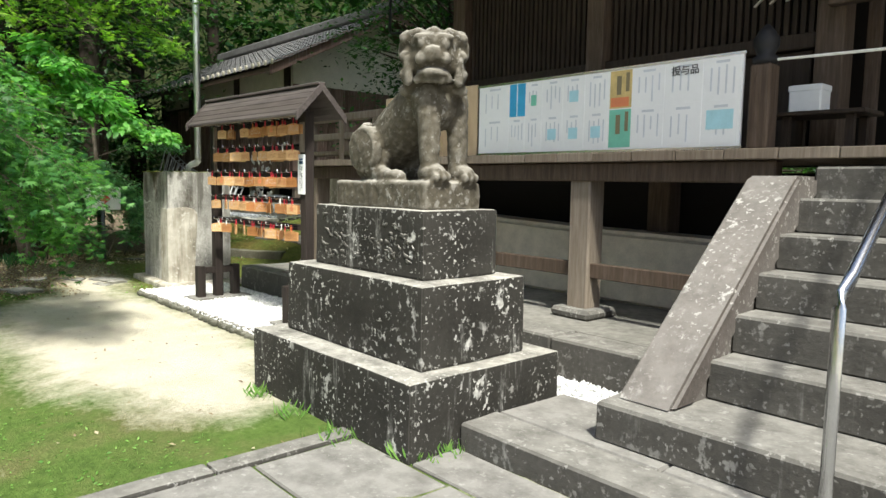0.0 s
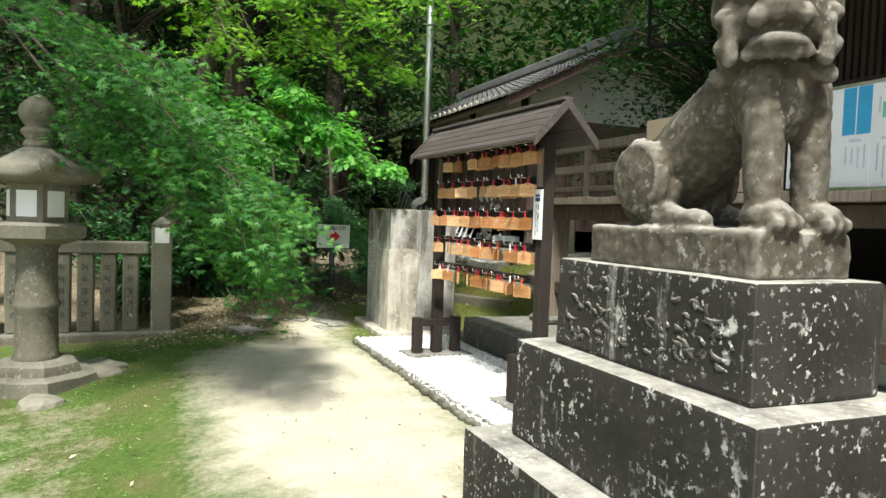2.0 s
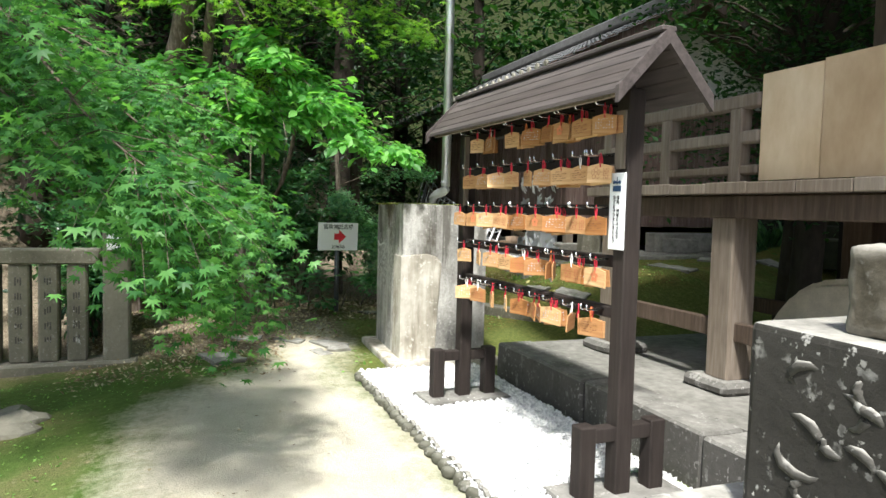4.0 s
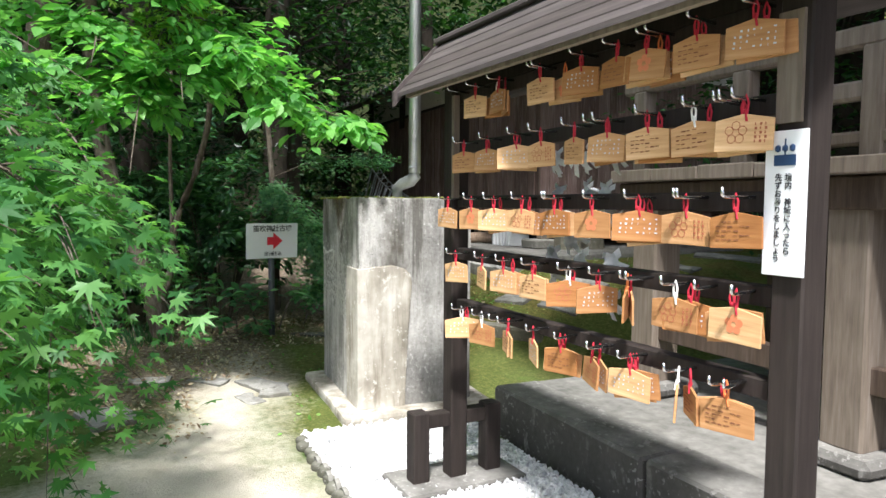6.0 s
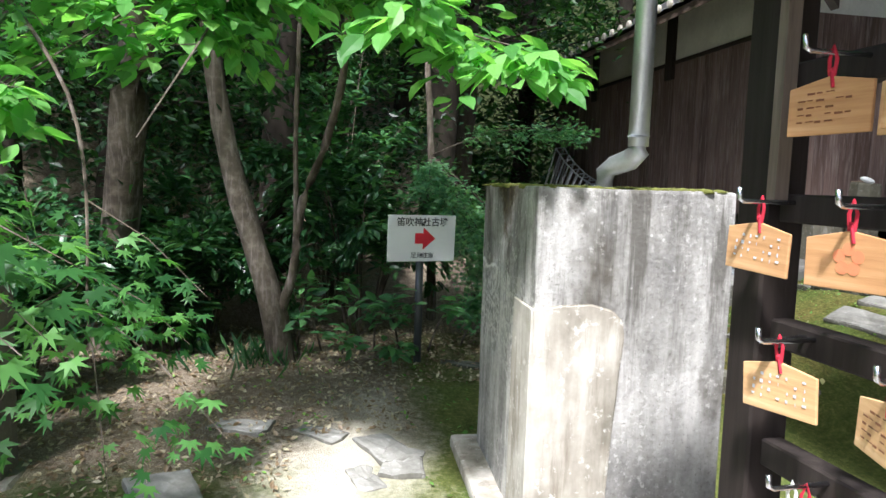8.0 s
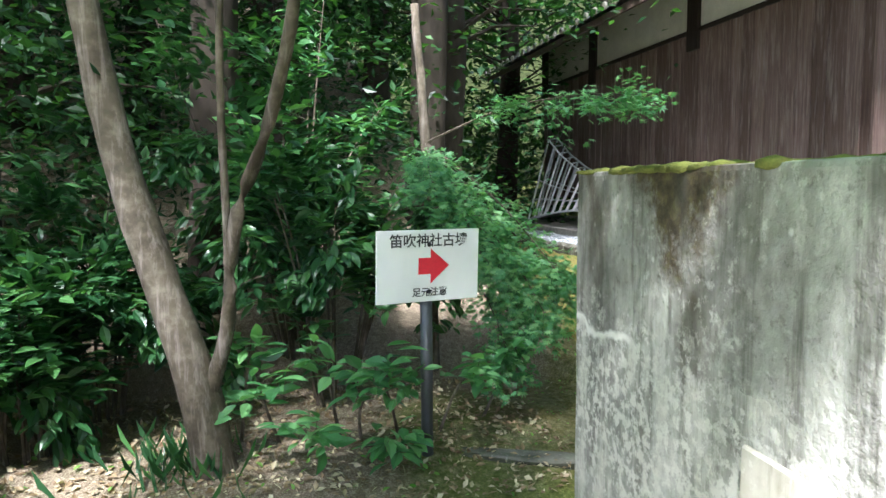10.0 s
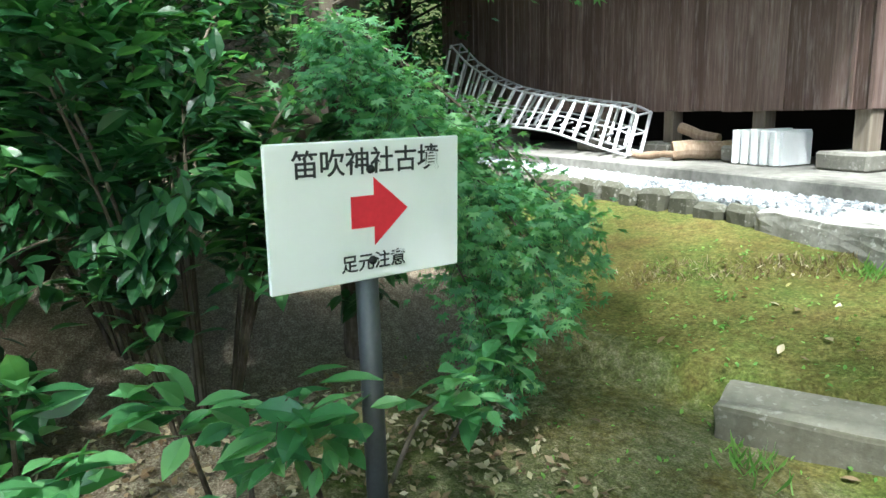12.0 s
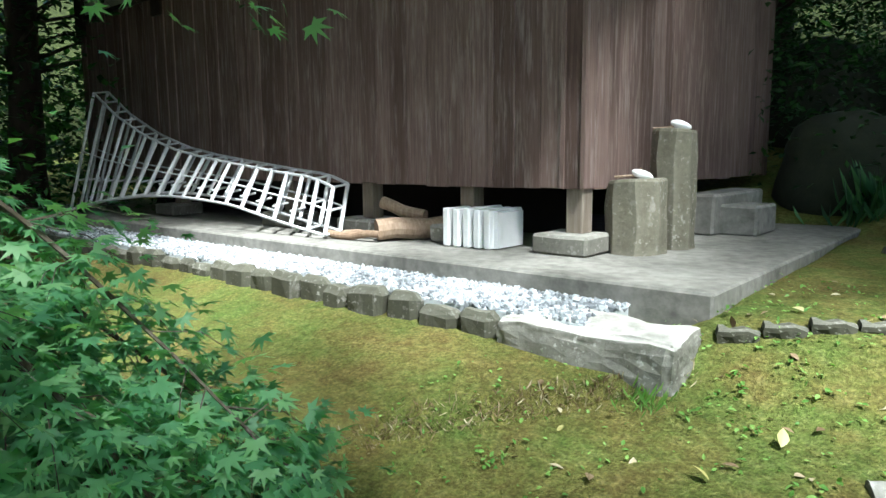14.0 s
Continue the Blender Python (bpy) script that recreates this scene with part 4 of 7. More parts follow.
# ---- votive plaque rack ----
rack = thing("votive_rack", "dark wooden votive plaque rack with a small shingle roof", "plaque rack", (-5.492, 4.165, 0))
rack.rotation_euler.z = radians(2.8)
RC, RX0, RX1, RY = -5.492, -6.41, -4.574, 4.165
for x in (RX0, RX1):
    bm = bmesh.new()
    box(bm, x - 0.046, x + 0.046, RY - 0.046, RY + 0.046, 0.05, 2.0, 0.006)
    part("post", bm, DARK_WOOD, rack)
    for y in (RY - 0.205, RY + 0.205):
        bm = bmesh.new()
        box(bm, x - 0.044, x + 0.044, y - 0.044, y + 0.044, 0.05, 0.40, 0.006)
        part("foot_post", bm, DARK_WOOD, rack)
    bm = bmesh.new()
    box(bm, x - 0.035, x + 0.035, RY - 0.162, RY + 0.162, 0.315, 0.385, 0.004)
    part("foot_rail", bm, DARK_WOOD, rack)
    bm = bmesh.new()
    box(bm, x - 0.17, x + 0.17, RY - 0.33, RY + 0.33, -0.02, 0.055, 0.012)
    rough_up(bm, 0.004, 6, 1)
    part("base_slab", bm, STONE_STEP, rack, "grey stone slab")
BARS = (1.92, 1.682, 1.428, 1.176, 0.925)
for z in BARS:
    bm = bmesh.new()
    box(bm, RX0 + 0.055, RX1 - 0.055, RY - 0.025, RY + 0.025, z - 0.028, z + 0.028, 0.004)
    part("bar", bm, DARK_WOOD, rack)
bm = bmesh.new()
box(bm, RX0, RX1, RY - 0.02, RY + 0.02, 1.95, 2.03, 0.004)
part("top_beam", bm, DARK_WOOD, rack)
RL, RR, RIDGE, EAVE, HALF = -6.58, -4.34, 2.225, 1.945, 0.25
for s in (-1, 1):
    for k in range(5):
        t0, t1 = k / 5, (k + 1) / 5 + 0.06
        bm = bmesh.new()
        za, zb = RIDGE + (EAVE - RIDGE) * t0, RIDGE + (EAVE - RIDGE) * min(t1, 1.0)
        ya, yb = RY + s * HALF * t0, RY + s * HALF * min(t1, 1.0)
        vs = []
        for x in (RL + 0.02, RR - 0.02):
            for yy, zz in ((ya, za + 0.004), (yb, zb + 0.012), (yb, zb - 0.008), (ya, za - 0.016)):
                vs.append(bm.verts.new((x, yy, zz)))
        bm.faces.new(vs[:4]); bm.faces.new(vs[4:][::-1])
        for i in range(4):
            bm.faces.new((vs[i], vs[4 + i], vs[4 + (i + 1) % 4], vs[(i + 1) % 4]))
        part("roof_board", bm, SHINGLE, rack)
    for x in (RL, RR):
        bm = bmesh.new()
        prism(bm, [(0, -0.055), (0, 0.02), (s * (HALF + 0.015), EAVE - RIDGE + 0.02), (s * (HALF + 0.015), EAVE - RIDGE - 0.055)], 0.025, Matrix(((0, 1, 0, x - 0.012), (1, 0, 0, RY), (0, 0, 1, RIDGE), (0, 0, 0, 1))))
        part("barge_board", bm, SHINGLE, rack)
bm = bmesh.new()
box(bm, RL - 0.01, RR + 0.01, RY - 0.04, RY + 0.04, RIDGE - 0.005, RIDGE + 0.022, 0.006)
part("ridge_cap", bm, SHINGLE, rack)
bm = bmesh.new()
box(bm, RX0 - 0.1, RX1 + 0.18, RY - 0.225, RY - 0.2, 1.93, 1.965)
part("eave_board", bm, RAIL_WOOD, rack)
bm = bmesh.new()
box(bm, RX1 - 0.04, RX1 + 0.03, RY - 0.058, RY - 0.048, 1.625, 1.9)
part("name_strip", bm, RAIL_WOOD, rack, "weathered wooden name strip")
bm = bmesh.new()
box(bm, RX0 + 0.06, RX0 + 0.085, RY - 0.06, RY - 0.03, 1.44, 1.93)
part("name_strip", bm, RAIL_WOOD, rack)
RK = Matrix.Translation((RC, RY, 0)) @ Matrix.Rotation(radians(2.8), 4, "Z")     # rack frame: x along the bars, y into the rack
plq = thing("notice_plaque", "white plaque with a blue washing pictogram and vertical writing", "sign")
plq.matrix_basis = RK @ Matrix.Translation((RX1 - RC - 0.003, -0.06, 1.24))
bm = bmesh.new()
box(bm, -0.0575, 0.0575, -0.005, 0.005, 0.0, 0.366, 0.002)
panel = new("panel", mesh_of(bm, "panel", SIGN_WHITE))
panel.parent = plq
bm = bmesh.new()
box(bm, -0.03, 0.03, -0.0075, -0.0055, 0.278, 0.305)
for x in (-0.02, 0.0, 0.02):
    lathe(bm, [(0.001, 0.312), (0.007, 0.316), (0.007, 0.326), (0.001, 0.331)], 8, 0, (x, -0.0065))
tube(bm, [(0, -0.0065, 0.305), (0, -0.0065, 0.345)], 0.002, 6)
pictogram = new("pictogram", mesh_of(bm, "pictogram", mat_plain("navy print", (0.02, 0.05, 0.12), 0.6)))
pictogram.parent = plq
for body, x, z in (("境\n内\n\n神\n域\nに\n入\nっ\nた\nら", 0.012, 0.155), ("先\nず\nお\n参\nり\nを\nし\nま\nし\nょ\nう", -0.016, 0.145)):
    lettering(body, 0.0205, INK, plq, pose(x, -0.0068, z, 90, 0, 0))

# hooks of the rack, and the plaques on them
bm = bmesh.new()
tube(bm, [(0, 0, 0), (0, -0.12, 0), (0, -0.13, 0.005), (0, -0.132, 0.026)], 0.005, 6)
hook_me = mesh_of(bm, "hook", STEEL, True)


def ema_mesh():
    b = bmesh.new()
    prism(b, [(-0.078, -0.112), (0.078, -0.112), (0.078, -0.03), (0, -0.015), (-0.078, -0.03)], 0.007, Matrix.Translation((0, -0.0035, 0)))
    bmesh.ops.bevel(b, geom=b.edges[:], offset=0.0012, segments=1, affect="EDGES")
    return mesh_of(b, "tablet", EMA_WOOD)


ema_me = ema_mesh()
cords = []
for mat in (CORD, CORD_W, mat_plain("orange cord", (0.7, 0.2, 0.06), 0.8)):
    b = bmesh.new()
    tube(b, [(-0.004, 0.002, -0.03), (-0.007, 0, 0.012), (0, 0, 0.034), (0.007, 0, 0.012), (0.004, -0.002, -0.03)], 0.0032, 5)
    bmesh.ops.create_icosphere(b, subdivisions=1, radius=0.007, matrix=Matrix.Translation((0, 0, -0.008)))
    tube(b, [(0.002, -0.004, -0.01), (0.008, -0.006, -0.035)], 0.003, 4)
    cords.append(mesh_of(b, "cord", mat))
marks = []
for kind in range(4):
    b = bmesh.new()
    y0 = -0.0048
    if kind == 0:      # flower crest
        for k in range(5):
            a = k * math.tau / 5 + math.pi / 2
            vs = [b.verts.new((0.017 * math.cos(a) + 0.011 * math.cos(t * math.tau / 10), y0, -0.062 + 0.017 * math.sin(a) + 0.011 * math.sin(t * math.tau / 10))) for t in range(10)]
            b.faces.new(vs)
    elif kind == 1:    # handwriting as bars
        for k in range(7):
            x = -0.056 + 0.018 * k
            for u in range(4):
                z = -0.04 - 0.014 * u
                if (k + u) % 5:
                    w_ = 0.003 + 0.003 * ((k * 7 + u * 3) % 4) / 3
                    box(b, x + 0.002 * ((k + u * 2) % 3), x + w_ + 0.002, y0 - 0.0004, y0, z - 0.004 - 0.0015 * ((k + u) % 3), z)
    elif kind == 2:    # writing in rows
        for k in range(5):
            z = -0.04 - 0.012 * k
            for u in range(6):
                if (u * 3 + k * 5) % 7 and u * 0.018 < 0.07 + 0.03 * (k % 2):
                    box(b, -0.058 + 0.018 * u, -0.047 + 0.018 * u + 0.004 * ((u + k) % 2), y0 - 0.0004, y0, z - 0.0018 - 0.002 * ((u * 2 + k) % 3) / 2, z)
    else:              # a large outlined blossom beside writing
        for k in range(5):
            a = k * math.tau / 5 + math.pi / 2
            for t in range(10):
                q0, q1 = t * math.tau / 10, (t + 1) * math.tau / 10
                b.faces.new([b.verts.new((-0.02 + 0.019 * math.cos(a) + q_ * math.cos(q), y0, -0.064 + 0.019 * math.sin(a) + q_ * math.sin(q))) for q_, q in ((0.0102, q0), (0.0122, q0), (0.0122, q1), (0.0102, q1))])
        for k in range(3):
            for u in range(5):
                box(b, 0.03 + 0.013 * k, 0.033 + 0.013 * k + 0.003 * ((k + u) % 2), y0 - 0.0004, y0, -0.047 - 0.011 * u, -0.04 - 0.011 * u)
    marks.append(mesh_of(b, "drawing", (ORANGE, FADED, mat_plain("brown ink", (0.22, 0.09, 0.04), 0.7), mat_plain("red brown ink", (0.4, 0.12, 0.06), 0.7))[kind]))
emas = []
for c in range(3):
    for k in range(4):
        root = new("votive_plaque")
        tagged(root, ("wooden votive plaque on a %s cord with %s" % (("red", "white", "orange")[c], ("a flower crest", "columns of handwriting", "rows of handwriting", "an ink drawing")[k])), "votive plaque", "votive plaques on the rack")
        for nm, mm in (("tablet", ema_me), ("cord", cords[c]), ("drawing", marks[k])):
            o = new(nm, mm)
            o.parent = root
            if nm == "drawing":
                tagged(o, kind="stuff")
        emas.append(root)
# plaques row by row: place along the bar, turn, cord (0 red, 1 white, 2 orange), drawing, how many hang on the hook
ROWS = (
    ((-0.57, 8, 0, 2, 1), (-0.38, -10, 0, 1, 2), (-0.09, 4, 0, 2, 1), (0.15, 12, 0, 1, 2), (0.33, -8, 0, 2, 1), (0.46, 6, 0, 0, 3), (0.65, 4, 0, 2, 2), (0.84, 10, 0, 1, 2)),
    ((-0.67, 10, 0, 2, 1), (-0.47, 6, 0, 1, 2), (-0.25, 35, 0, 1, 2), (-0.08, 4, 0, 3, 1), (0.12, -14, 0, 2, 1), (0.29, 8, 0, 1, 2), (0.47, 10, 0, 2, 3), (0.65, 5, 1, 2, 2), (0.82, 12, 0, 3, 2)),
    ((-0.82, 6, 0, 1, 1), (-0.60, 12, 0, 0, 1), (-0.41, 25, 0, 1, 2), (-0.20, 8, 0, 3, 2), (0.01, 6, 0, 1, 2), (0.22, 10, 0, 0, 1), (0.44, 40, 0, 1, 3), (0.63, 9, 0, 3, 1), (0.80, 4, 0, 2, 1)),
    ((-0.74, 12, 0, 1, 1), (-0.50, -18, 0, 2, 1), (-0.33, 10, 0, 1, 2), (-0.12, 4, 0, 2, 2), (0.10, 55, 1, 3, 2), (0.26, 80, 0, 1, 1), (0.40, -50, 2, 3, 2), (0.60, 8, 1, 3, 3), (0.81, 5, 0, 0, 2)),
    ((-0.68, 60, 1, 1, 2), (-0.50, 14, 1, 3, 1), (-0.29, -20, 0, 2, 2), (-0.11, -24, 0, 1, 1), (0.06, 10, 0, 2, 2), (0.24, -22, 0, 3, 2), (0.42, 12, 0, 1, 3), (0.62, -48, 1, 3, 2), (0.79, 10, 2, 2, 2)),
)
used = set()
r = random.Random(12)
for z, row in zip(BARS, ROWS):
    for x, turn, ci, kind, layers in row:
        hk = part("hook", hook_me, None, rack)
        hk.matrix_basis = pose(x, -0.02, z + 0.012, 0, 0, r.uniform(-6, 14))
        for k in range(layers):
            src = emas[(ci if k == 0 else 0) * 4 + (kind if k == 0 else r.choice((1, 2)))]
            m = RK @ pose(x + (r.uniform(-0.035, 0.035) if k else 0), -0.098 + 0.026 * k, z - 0.012 - 0.006 * k, r.uniform(-4, 3), r.uniform(-3, 3) + (r.uniform(-6, 6) if k else 0), turn + (r.uniform(-14, 18) if k else 0))
            if src.name in used:
                copy_thing(src, m)
            else:
                used.add(src.name)
                src.matrix_basis = m
    for _ in range(3):
        hk = part("hook", hook_me, None, rack)
        hk.matrix_basis = pose(r.uniform(-0.8, 0.8), -0.02, z + 0.012, 0, 0, r.uniform(-6, 14))
spare = [e_ for e_ in emas if e_.name not in used]
for k, e_ in enumerate(spare):
    e_.matrix_basis = RK @ pose(-0.7 + 1.4 * (k + 0.5) / len(spare), -0.05, BARS[0] - 0.02, 0, 0, 10)
# knotted white paper strips
b = bmesh.new()
for a, w in ((-55, 0.055), (-100, 0.07), (-135, 0.06), (20, 0.03), (150, 0.035)):
    p = [Vector((0, 0, 0)), Vector((w * 0.5 * math.cos(radians(a)), -0.008, w * 0.5 * math.sin(radians(a)))), Vector((w * math.cos(radians(a + 12)), 0.004, w * math.sin(radians(a + 12))))]
    sd = Vector((-math.sin(radians(a)), 0.2, math.cos(radians(a)))) * 0.0085
    v = [[b.verts.new(q + sd), b.verts.new(q - sd)] for q in p]
    for q0, q1 in zip(v, v[1:]):
        b.faces.new((q0[0], q0[1], q1[1], q1[0]))
bmesh.ops.solidify(b, geom=b.faces[:], thickness=0.0012)
strip = one("paper_fortune", b, PAPER, "white paper fortune strip knotted to the rack", "paper strip", "knotted paper strips")
first = True
for x0_, z in ((-0.15, 1.614), (0.03, 1.60), (0.2, 1.603), (-0.13, 1.475), (0.04, 1.481), (0.16, 1.48), (0.04, 1.377), (0.18, 1.376), (-0.16, 1.237), (0.03, 1.226), (0.19, 1.232), (-0.17, 1.144), (0.18, 1.091), (-0.02, 1.3)):
    for k in range(2):
        m = RK @ pose(x0_ + r.uniform(-0.025, 0.025), 0.04 - 0.01 * k, z + r.uniform(-0.015, 0.015), 0, r.uniform(-25, 25), r.uniform(-20, 20)) @ Matrix.Scale(1.1, 4)
        if first:
            strip.matrix_basis, first = m, False
        else:
            copy_thing(strip, m)

# ---- concrete pillar with drain pipe ----
pil = thing("concrete_pillar", "stained rectangular concrete pillar with a mossy top", "pillar", (-7.583, 3.994, 0))
pil.rotation_euler.z = -radians(2.25)
bm = bmesh.new()
box(bm, -8.63, -7.583, 3.994, 4.79, 0.04, 1.452, 0.012, 2)
rough_up(bm, 0.006, 3, 4)
part("shaft", bm, CONCRETE, pil)
bm = bmesh.new()
outline = [(-0.2, 0.06), (0.31, 0.06), (0.33, 0.5), (0.36, 0.88), (0.35, 0.945), (0.31, 0.985), (0.22, 1.01), (0.1, 1.005), (-0.2, 0.99)]
prism(bm, outline, 0.014, Matrix(((0, 1, 0, -7.584), (1, 0, 0, 3.996), (0, 0, 1, 0), (0, 0, 0, 1))))
for v in bm.verts:
    if v.co.y < 3.9:
        v.co.y = 3.982
bmesh.ops.bevel(bm, geom=bm.edges[:], offset=0.007, segments=3, affect="EDGES")
rough_up(bm, 0.004, 6, 2)
part("render_patch", bm, CEMENT, pil, "pale cement patch on the lower face")
bm = bmesh.new()
box(bm, -7.86, -7.572, 3.98, 3.993, 0.06, 0.99, 0.004)
part("render_patch", bm, CEMENT, pil)
bm = bmesh.new()
for k in range(620):
    q = random.Random(k)
    x, y = q.uniform(-8.62, -7.6), q.uniform(4.0, 4.78)
    if x > -8.0 and q.random() < 0.75 and y < 4.6:
        continue
    bmesh.ops.create_icosphere(bm, subdivisions=1, radius=1, matrix=Matrix.LocRotScale((x, y, 1.452), None, (q.uniform(0.03, 0.065), q.uniform(0.025, 0.05), q.uniform(0.006, 0.014))))
part("moss", bm, MOSS, pil, "cushions of moss", True)
bm = bmesh.new()
box(bm, -8.74, -7.44, 3.86, 4.92, -0.06, 0.065, 0.025, 2)
rough_up(bm, 0.016, 4, 2)
part("foot_slab", bm, CEMENT, pil)
pipe = thing("drain_pipe", "galvanised steel pipe rising from the pillar top", "pipe", (-7.65, 4.4, 1.45))
bm = bmesh.new()
tube(bm, [(-7.63, 4.4, 1.62), (-7.625, 4.4, 3.2), (-7.62, 4.4, 6.2)], 0.04, 14)
part("riser", bm, GALV, pipe, "", True)
bm = bmesh.new()
tube(bm, [(-7.63, 4.4, 1.66), (-7.63, 4.4, 1.6), (-7.66, 4.385, 1.57), (-7.74, 4.35, 1.545), (-7.78, 4.335, 1.52), (-7.785, 4.333, 1.44)], [0.045, 0.044, 0.043, 0.04, 0.04, 0.04], 12)
part("elbow", bm, GALV, pipe, "dull steel elbow", True)

# ---- direction sign ----
sign = thing("direction_sign", "white direction sign with a red arrow on a grey post", "sign", (-9.98, 3.92, 0.1))
SG = pose(-9.985, 3.896, 1.05, 2, 0.3, 103)
bm = bmesh.new()
box(bm, -0.26, 0.26, -0.006, 0.006, -0.168, 0.168, 0.003)
pn = part("panel", bm, SIGN_WHITE, sign)
bm = bmesh.new()
prism(bm, [(-0.054, -0.038), (0.008, -0.038), (0.008, -0.083), (0.102, 0.0), (0.008, 0.08), (0.008, 0.038), (-0.054, 0.038)], 0.002)
ar = part("arrow", bm, RED, pn)
ar.matrix_basis = pose(0, -0.0085, 0)
lettering("笛吹神社古墳", 0.066, INK, pn, pose(0, -0.0075, 0.115, 90, 0, 0))
lettering("足元注意", 0.045, INK, pn, pose(0.005, -0.0075, -0.125, 90, 0, 0))
for z in (0.1, -0.12):
    bm = bmesh.new()
    bmesh.ops.create_icosphere(bm, subdivisions=2, radius=0.011, matrix=Matrix.Translation((0.0, -0.008, z)))
    part("bolt", bm, IRON, pn, "", True)
pn.matrix_basis = Matrix.Translation((9.98, -3.92, -0.1)) @ SG
bm = bmesh.new()
tube(bm, [(-10.03, 3.892, 0.0), (-10.028, 3.892, 0.6), (-10.022, 3.89, 1.15)], 0.029, 14)
part("post", bm, POST_GREY, sign, "", True)

# ---- stone lantern ----
lan = thing("stone_lantern", "mossy hexagonal stone lantern with curled roof corners", "stone lantern", (-6.66, 0.66, -0.13))
C = (-6.66, 0.66)
bm = bmesh.new()
lathe(bm, [(0.5, -0.18), (0.48, -0.02), (0.36, 0.0), (0.33, 0.07), (0.24, 0.1)], 6, 0.3, C)
rough_up(bm, 0.02, 4, 2)
part("base", bm, STONE_LANTERN, lan)
bm = bmesh.new()
lathe(bm, [(0.2, 0.08), (0.165, 0.14), (0.155, 0.5), (0.172, 0.53), (0.172, 0.56), (0.155, 0.6), (0.15, 1.0), (0.185, 1.06)], 18, 0, C)
part("shaft", bm, STONE_LANTERN, lan, "", True)
bm = bmesh.new()
lathe(bm, [(0.22, 1.05), (0.37, 1.1), (0.38, 1.2), (0.30, 1.225)], 6, 0.3, C)
part("platform", bm, STONE_LANTERN, lan)
bm = bmesh.new()
lathe(bm, [(0.235, 1.225), (0.235, 1.535)], 6, 0.3, C)
fb = part("fire_box", bm, STONE_LANTERN, lan)
for k in range(6):
    a = 0.3 + (k + 0.5) * math.tau / 6
    bm = bmesh.new()
    box(bm, 0.2, 0.209, -0.075, 0.075, 1.27, 1.48, 0, 1, Matrix.Translation((*C, 0)) @ Matrix.Rotation(a, 4, "Z"))
    part("window_paper", bm, PAPER, fb, "white paper in the window")
bm = bmesh.new()
rings = []
for t, (rr, zz) in enumerate(((0.24, 1.53), (0.44, 1.56), (0.47, 1.62), (0.3, 1.70), (0.15, 1.80), (0.1, 1.83))):
    ring = []
    for k in range(36):
        a = 0.3 + k * math.tau / 36
        corner = abs(math.cos(3 * (a - 0.3))) ** 6
        lift = 0.075 * corner if t in (1, 2) else 0
        out = 1 + (0.14 * corner if t in (1, 2) else 0)
        ring.append(bm.verts.new((C[0] + rr * out * math.cos(a), C[1] + rr * out * math.sin(a), zz + lift)))
    rings.append(ring)
for ra, rb in zip(rings, rings[1:]):
    for k in range(36):
        bm.faces.new((ra[k], ra[(k + 1) % 36], rb[(k + 1) % 36], rb[k]))
bm.faces.new(rings[0][::-1]); bm.faces.new(rings[-1])
for k in range(6):
    a = 0.3 + k * math.tau / 6
    bmesh.ops.create_uvsphere(bm, u_segments=12, v_segments=8, radius=1, matrix=Matrix.LocRotScale((C[0] + 0.5 * math.cos(a), C[1] + 0.5 * math.sin(a), 1.69), Euler((0, 0, a)), (0.085, 0.07, 0.075)))
part("roof", bm, STONE_LANTERN, lan, "", True)
bm = bmesh.new()
lathe(bm, [(0.1, 1.82), (0.11, 1.86), (0.085, 1.9), (0.12, 1.94), (0.125, 1.97), (0.09, 2.0), (0.12, 2.04), (0.143, 2.1), (0.13, 2.17), (0.07, 2.23), (0.015, 2.262)], 18, 0, C)
part("jewel", bm, STONE_LANTERN, lan, "onion-shaped stone finial", True)
for k in range(9):
    q = random.Random(k + 40)
    bm = bmesh.new()
    a = q.uniform(0, 6.28)
    cx, cy = C[0] + 0.62 * math.cos(a) * q.uniform(0.8, 1.25), C[1] + 0.62 * math.sin(a) * q.uniform(0.8, 1.25)
    bmesh.ops.create_icosphere(bm, subdivisions=2, radius=1, matrix=Matrix.LocRotScale((cx, cy, ground_z(cx, cy)), Euler((0, 0, a)), (q.uniform(0.14, 0.26), q.uniform(0.1, 0.2), 0.07)))
    rough_up(bm, 0.03, 7)
    one("rock", bm, STONE_LANTERN, "flat grey stone set round the lantern foot", "rock", "stones round the lantern")

